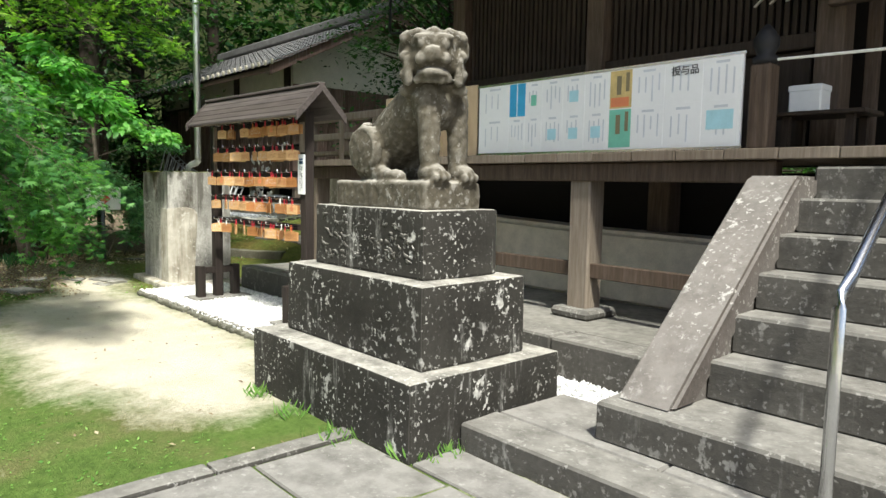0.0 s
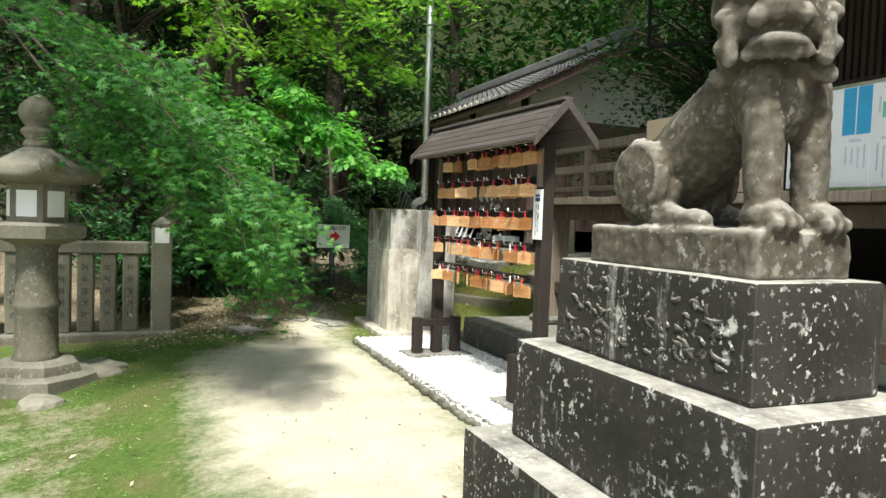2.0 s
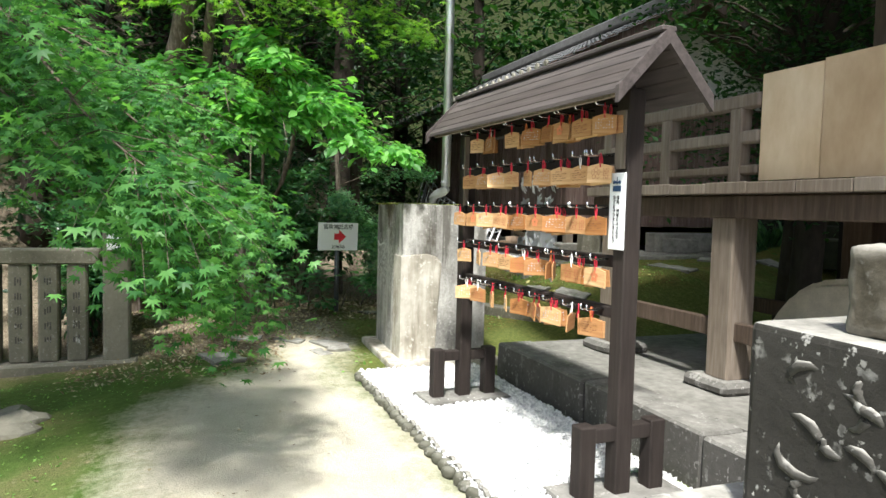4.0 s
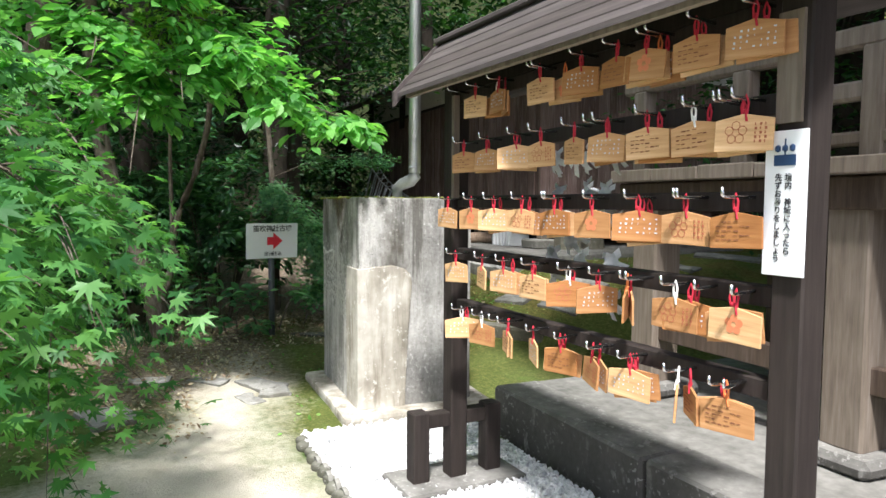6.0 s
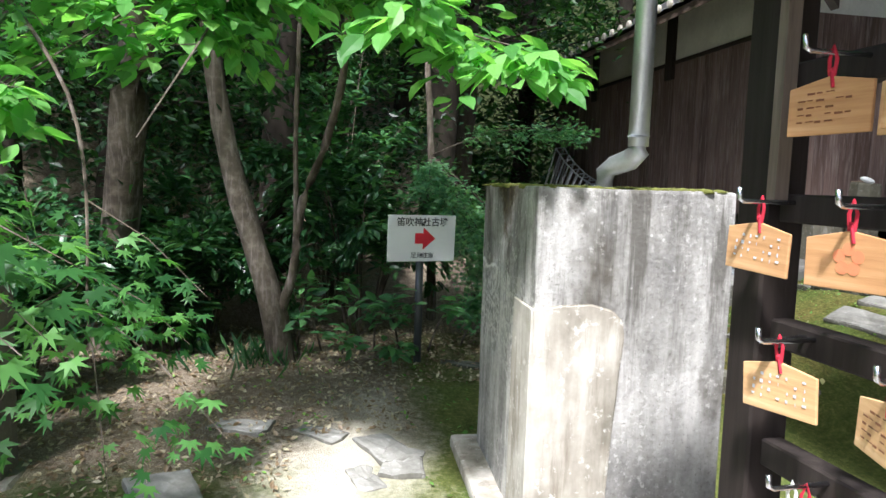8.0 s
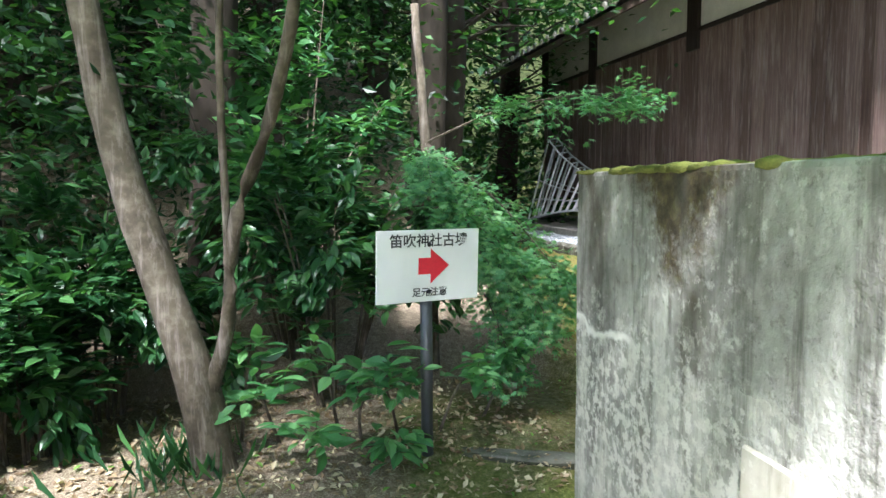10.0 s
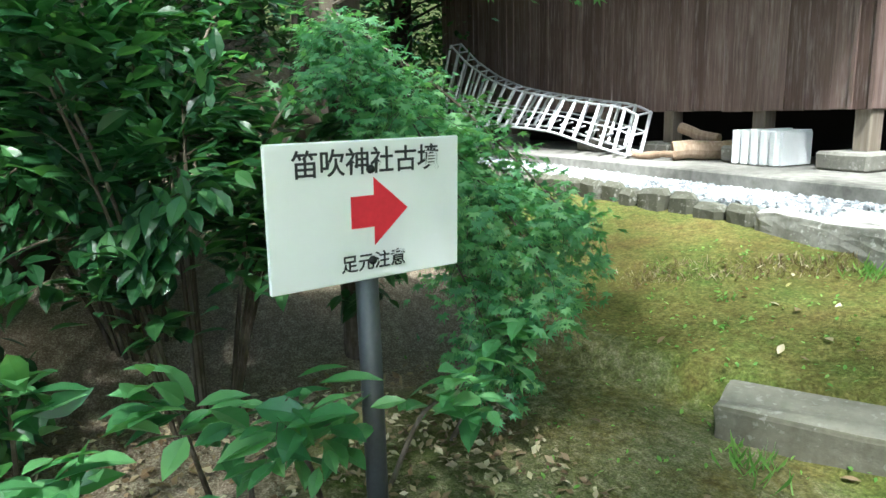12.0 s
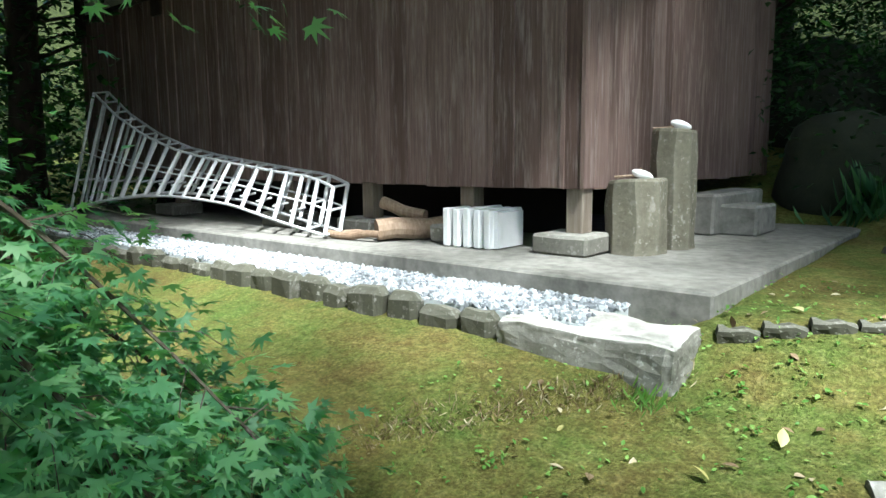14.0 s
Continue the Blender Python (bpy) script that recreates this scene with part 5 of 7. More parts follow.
# ---- stone fence ----
fence = thing("stone_fence", "grey stone shrine fence with engraved square bars", "fence", (-8.62, 0, -0.1))
bm = bmesh.new()
box(bm, -8.78, -8.46, -6.0, 1.78, -0.25, -0.02, 0.02)
rough_up(bm, 0.012, 3, 3)
part("footing", bm, STONE_LANTERN, fence)
for y0 in (-6.0, -3.4, -1.0):
    y1 = {-6.0: -3.42, -3.4: -1.02, -1.0: 1.47}[y0]
    bm = bmesh.new()
    box(bm, -8.71, -8.53, y0, y1, 0.85, 0.985, 0.014)
    rough_up(bm, 0.006, 4, 2)
    part("top_rail", bm, STONE_LANTERN, fence)
for k in range(26):
    y = 1.28 - 0.225 * k
    if abs(y + 1.0) < 0.13 or abs(y + 3.4) < 0.13:
        continue
    bm = bmesh.new()
    box(bm, -8.685, -8.555, y - 0.082, y + 0.082, -0.02, 0.85, 0.016)
    rough_up(bm, 0.004, 5, 1)
    bar = part("bar", bm, STONE_LANTERN, fence)
    bm = bmesh.new()
    q = random.Random(k)
    for j in range(5):
        z = 0.72 - 0.13 * j
        for u in range(3):
            box(bm, -8.556, -8.553, y - 0.03 + 0.02 * u, y - 0.018 + 0.02 * u, z - 0.03 - 0.03 * q.random(), z + 0.02 * q.random())
    part("engraving", bm, STONE_DARK, bar, "dark engraved characters")["kind"] = "stuff"
for y in (1.6,):
    bm = bmesh.new()
    box(bm, -8.73, -8.51, y - 0.11, y + 0.11, -0.1, 1.18, 0.014)
    vs = [v for v in bm.verts if v.co.z > 1.1]
    p = part("end_post", bm, STONE_LANTERN, fence)
    bm = bmesh.new()
    lathe(bm, [(0.16, 1.178), (0.155, 1.2), (0.02, 1.27)], 4, math.pi / 4, (-8.62, y))
    part("post_cap", bm, STONE_LANTERN, p)
    bm = bmesh.new()
    box(bm, -8.512, -8.505, y - 0.075, y + 0.075, 0.98, 1.15)
    part("paper_label", bm, PAPER, p, "white paper label")

# ---- wooden storehouse ----
store = thing("storehouse", "brown weatherboarded storehouse with a grey tiled roof", "storehouse", (-14, 9.5, 0.77))
WX, WY, WZ0 = -11.69, 8.02, 1.2
# near-black core: the dark behind the boards is in its colour
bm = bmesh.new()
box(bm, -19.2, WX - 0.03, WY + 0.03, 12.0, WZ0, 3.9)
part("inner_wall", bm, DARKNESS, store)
boards = []
x, q = -19.2, random.Random(3)
while x < WX - 0.02:
    w = q.uniform(0.15, 0.24)
    b = min(x + w, WX)
    bm = bmesh.new()
    box(bm, x + 0.002, b - 0.002, WY - 0.004 * q.random(), WY + 0.024, WZ0 + q.uniform(-0.012, 0.004), 3.2 + 0.0 * x, 0.002)
    part("weatherboard", bm, BOARD_WOOD, store)
    if q.random() < 0.7:
        bm = bmesh.new()
        box(bm, b - 0.016, b + 0.016, WY - 0.02, WY - 0.005, WZ0, 3.2, 0.002)
        part("batten", bm, BOARD_WOOD, store)
    x = b
y = WY
while y < 12.0:
    b = min(y + q.uniform(0.12, 0.22), 12.03)
    bm = bmesh.new()
    box(bm, WX - 0.024, WX + 0.004 * q.random(), y + 0.002, b - 0.002, WZ0 + q.uniform(-0.012, 0.004), 3.35, 0.002)
    part("weatherboard", bm, BOARD_WOOD, store)
    y = b
for x in (WX - 0.02, -12.62, -13.7, -14.8, -16.9, -19.1):
    bm = bmesh.new()
    box(bm, x - 0.13, x, WY + 0.04, WY + 0.17, 0.9, 1.3, 0.008)
    part("stub_post", bm, RAIL_WOOD, store)
    bm = bmesh.new()
    box(bm, x - 0.3, x + 0.12, WY - 0.12, WY + 0.26, 0.77, 0.905, 0.02)
    rough_up(bm, 0.01, 4, 1)
    part("pad_stone", bm, STONE_ROUGH, store, "pale square pad stone")
# black sheet in place of the shade under the storehouse floor
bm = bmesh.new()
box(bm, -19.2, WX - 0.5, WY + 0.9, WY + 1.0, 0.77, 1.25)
part("underfloor_shade", bm, DARKNESS, store)
for x in (-19.0, -16.95, -14.2, WX - 0.1):
    bm = bmesh.new()
    box(bm, x - 0.22, x, WY - 0.05, WY + 0.1, 3.0, 3.9, 0.008)
    part("upper_post", bm, DARK_WOOD, store)
bm = bmesh.new()
box(bm, -19.2, WX, WY - 0.03, WY + 0.028, 3.2, 3.25)
part("sill_rail", bm, DARK_WOOD, store)
bm = bmesh.new()
box(bm, -19.15, WX - 0.02, WY + 0.0, WY + 0.03, 3.25, 3.9)
part("plaster_band", bm, PLASTER, store, "cream plaster band above the boards")
bm = bmesh.new()
SL = 0.5
prism(bm, [(WY, 3.35), (12.03, 3.35), (12.03, 3.9), (10.0, 4.9), (WY, 3.9)], 0.03, Matrix(((0, 1, 0, WX - 0.035), (1, 0, 0, 0), (0, 0, 1, 0), (0, 0, 0, 1))))
part("gable_plaster", bm, PLASTER, store, "white plastered gable")
for s in (-1, 1):
    def rz(d):
        return 5.0 - SL * d
    def ry(d):
        return 10.0 + s * d
    D1 = 2.95
    for nm, mat, x0, x1, u0, u1 in (("roof_deck", HALL_WOOD, -19.7, -10.85, -0.14, -0.05), ("barge_board", BOARD_WOOD, -10.85, -10.80, -0.2, 0.02)):
        bm = bmesh.new()
        prism(bm, [(ry(0), rz(0) + u0), (ry(D1), rz(D1) + u0), (ry(D1), rz(D1) + u1), (ry(0), rz(0) + u1)], x1 - x0, Matrix(((0, 1, 0, x0), (1, 0, 0, 0), (0, 0, 1, 0), (0, 0, 0, 1))))
        part(nm, bm, mat, store)
    # pantiles: waves across, steps down the slope, with round eave ends
    tv, tf, nxw = [], [], 8
    xs = np.linspace(-19.75, -10.74, 34 * nxw + 1)
    ds = []
    for k in range(12):
        ds += [(k * D1 / 12, 0.03), ((k + 1) * D1 / 12 + 0.03, 0.055)]
    for d, h in ds:
        for i, xx in enumerate(xs):
            ph = (i % nxw) / nxw * math.tau
            tv.append((xx, ry(d), rz(d) + h - 0.05 + 0.035 * max(0, math.sin(ph)) - 0.012 * math.sin(ph)))
    nxs = len(xs)
    for j in range(len(ds) - 1):
        for i in range(nxs - 1):
            tf.append((j * nxs + i, j * nxs + i + 1, (j + 1) * nxs + i + 1, (j + 1) * nxs + i))
    part("roof_tiles", quick("roof_tiles", tv, tf, TILE, False), None, store)
    bm = bmesh.new()
    lathe(bm, [(0.05, 0), (0.05, 0.03), (0.03, 0.04)], 10)
    bmesh.ops.transform(bm, matrix=Matrix.Rotation(radians(90) * -s, 4, "X"), verts=bm.verts)
    end_me = mesh_of(bm, "eave_tile", CEMENT)
    for i in range(35):
        o = part("eave_tile", end_me, None, store)
        o.location = Vector((-19.68 + i * 9.01 / 34, ry(D1 + 0.02), rz(D1) + 0.025)) - store.location
bm = bmesh.new()
box(bm, -19.75, -10.74, 9.86, 10.14, 5.0, 5.2, 0.03)
part("ridge_tiles", bm, TILE, store)
slab = thing("concrete_slab", "concrete apron slab under the storehouse", "slab", kind="structure")
bm = bmesh.new()
box(bm, -20.2, -10.58, 7.27, 12.6, 0.4, 0.77, 0.012)
rough_up(bm, 0.003, 2)
part("apron", bm, SLAB, slab)
edge = thing("stone_edging", "row of rough edging stones beside the gravel", "edging", kind="structure")
blocks_row(edge, "edging_stone", STONE_EDGE, -17.4, -11.42, 6.68, 6.8, 0.35, 0.66, 0.26, 0.04, 0.03, 1)
bm = bmesh.new()
box(bm, -11.4, -10.53, 6.69, 7.08, 0.25, 0.655, 0.05, 2)
rough_up(bm, 0.03, 3.5, 8)
rough_up(bm, 0.016, 11)
rough_up(bm, 0.007, 34)
one("corner_rock", bm, STONE_PALE, "pale roughly squared corner stone of the gravel bed", "rock")

# ---- things beside the storehouse ----
TOP_U = (0.0, 0.12, 0.27, 0.41, 0.53, 0.65, 0.75, 0.85, 0.94, 1.0)
TOP_Z = (2.18, 1.9, 1.66, 1.51, 1.43, 1.37, 1.325, 1.28, 1.25, 1.17)
LOW_U = (0.0, 0.06, 0.185, 0.386, 0.51, 0.62, 0.72, 0.81, 0.89, 1.0)
LOW_Z = (0.83, 0.88, 0.96, 1.04, 1.05, 1.03, 1.0, 0.93, 0.87, 0.8)


def frame_at(u, v, off=0.0):
    """A point of the leaning lattice: u along it, v from its foot to its top edge."""
    zt, zb = np.interp(u, TOP_U, TOP_Z), np.interp(u, LOW_U, LOW_Z)
    low, top = (-18.04 + 4.32 * u, 7.3 + 0.25 * u), (-17.9 + 4.05 * u, 7.6 + 0.16 * u)
    return (low[0] + (top[0] - low[0]) * v, low[1] + (top[1] - low[1]) * v + off, float(zb + (zt - zb) * v) + off * 0.15)


cage = thing("lattice_frame", "pale metal lattice frame with a curved edge leaning on the storehouse", "metal frame", (-15.3, 7.6, 0.78))
for off in (0.0, 0.16):
    for v in (0.0, 0.5, 1.0):
        bm = bmesh.new()
        tube(bm, [frame_at(u, v, off) for u in np.linspace(0, 1, 25)], 0.014 if v != 0.5 else 0.009, 6)
        part("rail", bm, CAGE_PAINT if off == 0 else ALU, cage)
    for k in range(20 if off == 0 else 17):
        u = k / 19 if off == 0 else k / 16
        u = 1 - (1 - u) ** 1.05
        bm = bmesh.new()
        tube(bm, [frame_at(u, v, off) for v in (0, 0.5, 1)], 0.018, 6)
        part("rung", bm, CAGE_PAINT if off == 0 else ALU, cage)
for u in [k / 19 for k in range(20)]:
    for v in (0.25, 1.0) if u < 0.9 else (0, 0.5, 1.0):
        bm = bmesh.new()
        tube(bm, [frame_at(u, v), frame_at(u, v, 0.16)], 0.011, 6)
        part("spacer", bm, ALU, cage)
for k, (p0, p1, rd) in enumerate((((-13.3, 7.72, 0.855), (-13.0, 8.2, 0.87), 0.085), ((-13.5, 7.98, 1.04), (-13.12, 8.08, 0.94), 0.05), ((-13.75, 7.62, 0.8), (-13.2, 7.66, 0.83), 0.03), ((-13.9, 7.7, 0.8), (-13.45, 7.8, 0.81), 0.025))):
    bm = bmesh.new()
    a, b = Vector(p0), Vector(p1)
    tube(bm, [a.lerp(b, t) + Vector((0, 0, 0.012 * math.sin(t * 7 + k))) for t in (0, 0.25, 0.5, 0.75, 1)], [rd, rd * 0.97, rd * 1.02, rd * 0.95, rd * 0.9], 12)
    one("log" if k < 2 else "branch", bm, LOG_WOOD, "cut brown log lying on the concrete apron" if k < 2 else "dry broken branch lying on the concrete apron", "log" if k < 2 else "branch", smooth=False)
pan = thing("panel_stack", "stack of white grooved panels standing on edge", "panels", (-12.35, 7.95, 0.77))
for k in range(5):
    x = -12.7 + k * 0.088
    bm = bmesh.new()
    box(bm, x, x + 0.055, 7.80 + 0.006 * k, 8.22, 0.775, 1.05 + 0.006 * math.sin(k * 4), 0.008)
    part("panel", bm, STYRO, pan)
    bm = bmesh.new()
    box(bm, x + 0.055, x + 0.088, 7.87, 8.18, 0.78, 1.03)
    part("spacer", bm, STYRO, pan)
bm = bmesh.new()
box(bm, -12.9, -12.7, 7.95, 8.2, 0.772, 0.9, 0.012)
one("concrete_block", bm, CEMENT, "small pale concrete block", "block")
for nm, cx, cy, rad, top in (("tall", -11.39, 8.74, 0.16, 1.585), ("short", -11.48, 8.36, 0.2, 1.26)):
    bm = bmesh.new()
    lathe(bm, [(rad * 1.02, 0.765), (rad, 0.9), (rad * 0.96, top - 0.02), (rad * 0.9, top)], 8, 0.4, (cx, cy))
    rough_up(bm, 0.02, 4, 3)
    st = one("stone_post", bm, STONE_LANTERN, "%s rough octagonal stone post standing on the apron" % nm, "stone post")
    bm = bmesh.new()
    bmesh.ops.create_icosphere(bm, subdivisions=2, radius=1, matrix=Matrix.LocRotScale((cx + 0.05, cy - 0.03, top + 0.03), Euler((0.2, 0.3, 0.5)), (0.075, 0.045, 0.03)))
    rough_up(bm, 0.012, 9)
    one("white_stone", bm, PAPER, "small white stone resting on a stone post", "stone")
    bm = bmesh.new()
    tube(bm, [(cx - 0.14, cy - 0.05, top + 0.012), (cx - 0.02, cy + 0.01, top + 0.02), (cx + 0.02, cy + 0.02, top + 0.07)], 0.008, 5)
    one("twig", bm, LOG_WOOD, "short dry twig on a stone post", "twig")
for (x0, x1, y0, y1, h) in ((-11.5, -11.12, 9.75, 10.3, 0.24), (-11.68, -11.4, 9.6, 10.9, 0.33)):
    bm = bmesh.new()
    box(bm, x0, x1, y0, y1, 0.765, 0.77 + h, 0.02)
    rough_up(bm, 0.01, 4, 2)
    one("step_block", bm, SLAB, "grey concrete step block at the storehouse side", "block")

# ---- stones in the moss ----
def flat_stone(cx, cy, lx, ly, turn, top, name="stepping_stone", label="worn grey stepping stone set in moss", thick=0.16, cat="stepping stone", group="stepping stones"):
    b = bmesh.new()
    box(b, -lx / 2, lx / 2, -ly / 2, ly / 2, -thick, 0, 0.018, 2)
    rough_up(b, 0.02 if name == "stepping_stone" else 0.018, 5 + abs(cx), 3)
    rough_up(b, 0.006, 23)
    ob = one(name, b, STONE_EDGE if name == "edging_block" else STONE_LANTERN if name == "kerb_block" else STONE_ROUGH, label, cat, group)
    if name == "stepping_stone":
        sx = (ground_z(cx + 0.2, cy) - ground_z(cx - 0.2, cy)) / 0.4
        sy = (ground_z(cx, cy + 0.2) - ground_z(cx, cy - 0.2)) / 0.4
        tilt = Vector((0, 0, 1)).rotation_difference(Vector((-sx, -sy, 1)))
        ob.matrix_basis = Matrix.Translation((cx, cy, top)) @ tilt.to_matrix().to_4x4() @ Matrix.Rotation(radians(turn), 4, "Z")
    else:
        ob.matrix_basis = pose(cx, cy, top, 0, 0, turn)
    return ob


for cx, cy, lx, ly, turn in ((-9.58, 6.36, 0.36, 0.3, 31), (-9.15, 6.65, 0.42, 0.28, 33), (-9.34, 7.06, 0.54, 0.24, 14), (-9.44, 7.4, 0.5, 0.24, 19), (-9.58, 8.52, 0.62, 0.32, 20), (-9.84, 9.7, 0.8, 0.32, 38), (-9.4, 10.3, 0.7, 0.3, 5)):
    flat_stone(cx, cy, lx, ly, turn, ground_z(cx, cy) + 0.02)
flat_stone(-9.495, 5.76, 1.72, 0.28, 35, 0.235, "kerb_block", "long rough granite kerb block edging the moss", 0.3, "kerb stone", "")
for cx, cy, ly in ((-9.9, 4.33, 0.6), (-9.67, 4.79, 0.4), (-9.5, 5.14, 0.3)):
    flat_stone(cx, cy, 0.13, ly, -25, 0.135, "edging_block", "narrow mossy edging stone", 0.2, "edging stone", "edging stones by the sign")
for k in range(5):
    flat_stone(-10.42 + 0.165 * k, 7.12 + 0.085 * k, 0.175, 0.1, 26, ground_z(-10.42 + 0.165 * k, 7.12 + 0.085 * k) + 0.035, "edging_block", "small grey edging stone in the moss", 0.2, "edging stone", "edging stones by the apron")
flat_stone(-8.25, 2.5, 0.42, 0.3, 20, ground_z(-8.25, 2.5) + 0.03, "flat_rock", "flat grey stone lying in leaf litter", 0.12, "rock", "")
flat_stone(-8.5, 3.62, 0.34, 0.22, -10, ground_z(-8.5, 3.62) + 0.025, "flat_rock", "flat mossy stone at the path edge", 0.12, "rock", "")
flat_stone(-8.7, 3.55, 0.4, 0.22, 20, ground_z(-8.7, 3.55) + 0.02, "flat_rock", "pale worn stone in the path", 0.12, "rock", "")
for cx, cy, lx, ly, turn in ((-8.95, 3.2, 0.3, 0.16, 50), (-8.35, 3.42, 0.26, 0.14, 15), (-9.05, 2.75, 0.34, 0.2, 70)):
    flat_stone(cx, cy, lx, ly, turn, ground_z(cx, cy) + 0.012, "flat_rock", "pale flat stone half sunk in the path", 0.12, "rock", "")
hill_steps = thing("hill_steps", "mossy stone steps climbing the dark slope", "stairs", kind="structure")
for k in range(9):
    b = bmesh.new()
    box(b, -9.7, -7.4, 10.6 + 0.42 * k, 11.1 + 0.42 * k, 0.7 + 0.18 * k, 1.12 + 0.18 * k, 0.02)
    rough_up(b, 0.02, 3, 3)
    part("step", b, MOSSY_ROCK, hill_steps)
for cx, cy, rx, rz in ((-10.95, 11.9, 0.75, 0.65), (-10.2, 12.9, 0.6, 0.5), (-11.6, 13.6, 0.9, 0.9)):
    b = bmesh.new()
    bmesh.ops.create_icosphere(b, subdivisions=3, radius=1, matrix=Matrix.LocRotScale((cx, cy, ground_z(cx, cy) + 0.1), Euler((0.1, 0.2, cx)), (rx, rx * 0.8, rz)))
    rough_up(b, 0.16, 1.6)
    one("boulder", b, MOSSY_ROCK, "dark mossy boulder at the foot of the slope", "boulder", smooth=True)

# dark sheet laid over the ground for the shade under the trees
sv, sf = [], []
for j in range(31):
    for i in range(49):
        x, y = -20.0 + i * 0.46, (12.75 if i < 20 else 11.3) + j * 0.55
        sv.append((x, y, ground_z(x, y) + (0.05 + 0.12 * abs(noise.noise(Vector((x, y, 2.0)))) if j else -0.05)))
for j in range(30):
    for i in range(48):
        sf.append((j * 49 + i, j * 49 + i + 1, (j + 1) * 49 + i + 1, (j + 1) * 49 + i))
tagged(new("ground_slope", quick("ground_slope", sv, sf, WOODFLOOR, True)), "earthy slope under the trees, coloured dark for their shade", "slope", kind="structure")

# ---- plants ----
def leaf_maple():
    lobes = [(0, 1.0), (36, 0.92), (74, 0.74), (116, 0.42)]
    out = [(0.0, 0.0)]
    seq = [(-a, r_) for a, r_ in reversed(lobes[1:])] + lobes
    prev = None
    pts = []
    for a, r_ in seq:
        if prev is not None:
            mid = (prev[0] + a) / 2
            pts.append((mid, 0.36))
        pts.append((a, r_))
        prev = (a, r_)
    v = [(0, 0.12, 0.03)] + [(r_ * math.sin(radians(a)), 0.12 + r_ * 0.88 * math.cos(radians(a)), -0.10 * r_ * r_) for a, r_ in pts]
    f = [(0, i, i + 1) for i in range(1, len(v) - 1)]
    return np.array(v), np.array(f)


MAPLE_V, MAPLE_F = leaf_maple()
BROAD_V = np.array([(0, 0, 0), (0.2, 0.25, 0.05), (0.29, 0.5, 0.05), (0.19, 0.78, 0.0), (0, 1.05, -0.12), (-0.19, 0.78, 0.0), (-0.29, 0.5, 0.05), (-0.2, 0.25, 0.05), (0, 0.28, 0), (0, 0.54, -0.01), (0, 0.8, -0.05)])
BROAD_F = np.array([(0, 1, 8), (1, 2, 9), (1, 9, 8), (2, 3, 10), (2, 10, 9), (3, 4, 10), (0, 8, 7), (7, 9, 6), (7, 8, 9), (6, 10, 5), (6, 9, 10), (5, 10, 4)])
SLIM_V = BROAD_V * np.array([0.82, 1, 1])
SMALL_V = np.array([(0, 0, 0), (0.26, 0.45, 0.06), (0, 1, -0.05), (-0.26, 0.45, 0.06)])
SMALL_F = np.array([(0, 1, 2), (0, 2, 3)])


def curve_points(ctrl, n):
    """Points along a smooth curve through the control points."""
    c = np.array(ctrl, dtype=float)
    t = np.linspace(0, len(c) - 1, n)
    out = []
    for u in t:
        i = min(int(u), len(c) - 2)
        w = u - i
        p0, p1, p2, p3 = c[max(i - 1, 0)], c[i], c[i + 1], c[min(i + 2, len(c) - 1)]
        out.append(0.5 * ((2 * p1) + (p2 - p0) * w + (2 * p0 - 5 * p1 + 4 * p2 - p3) * w * w + (3 * p1 - p0 - 3 * p2 + p3) * w ** 3))
    return np.array(out)


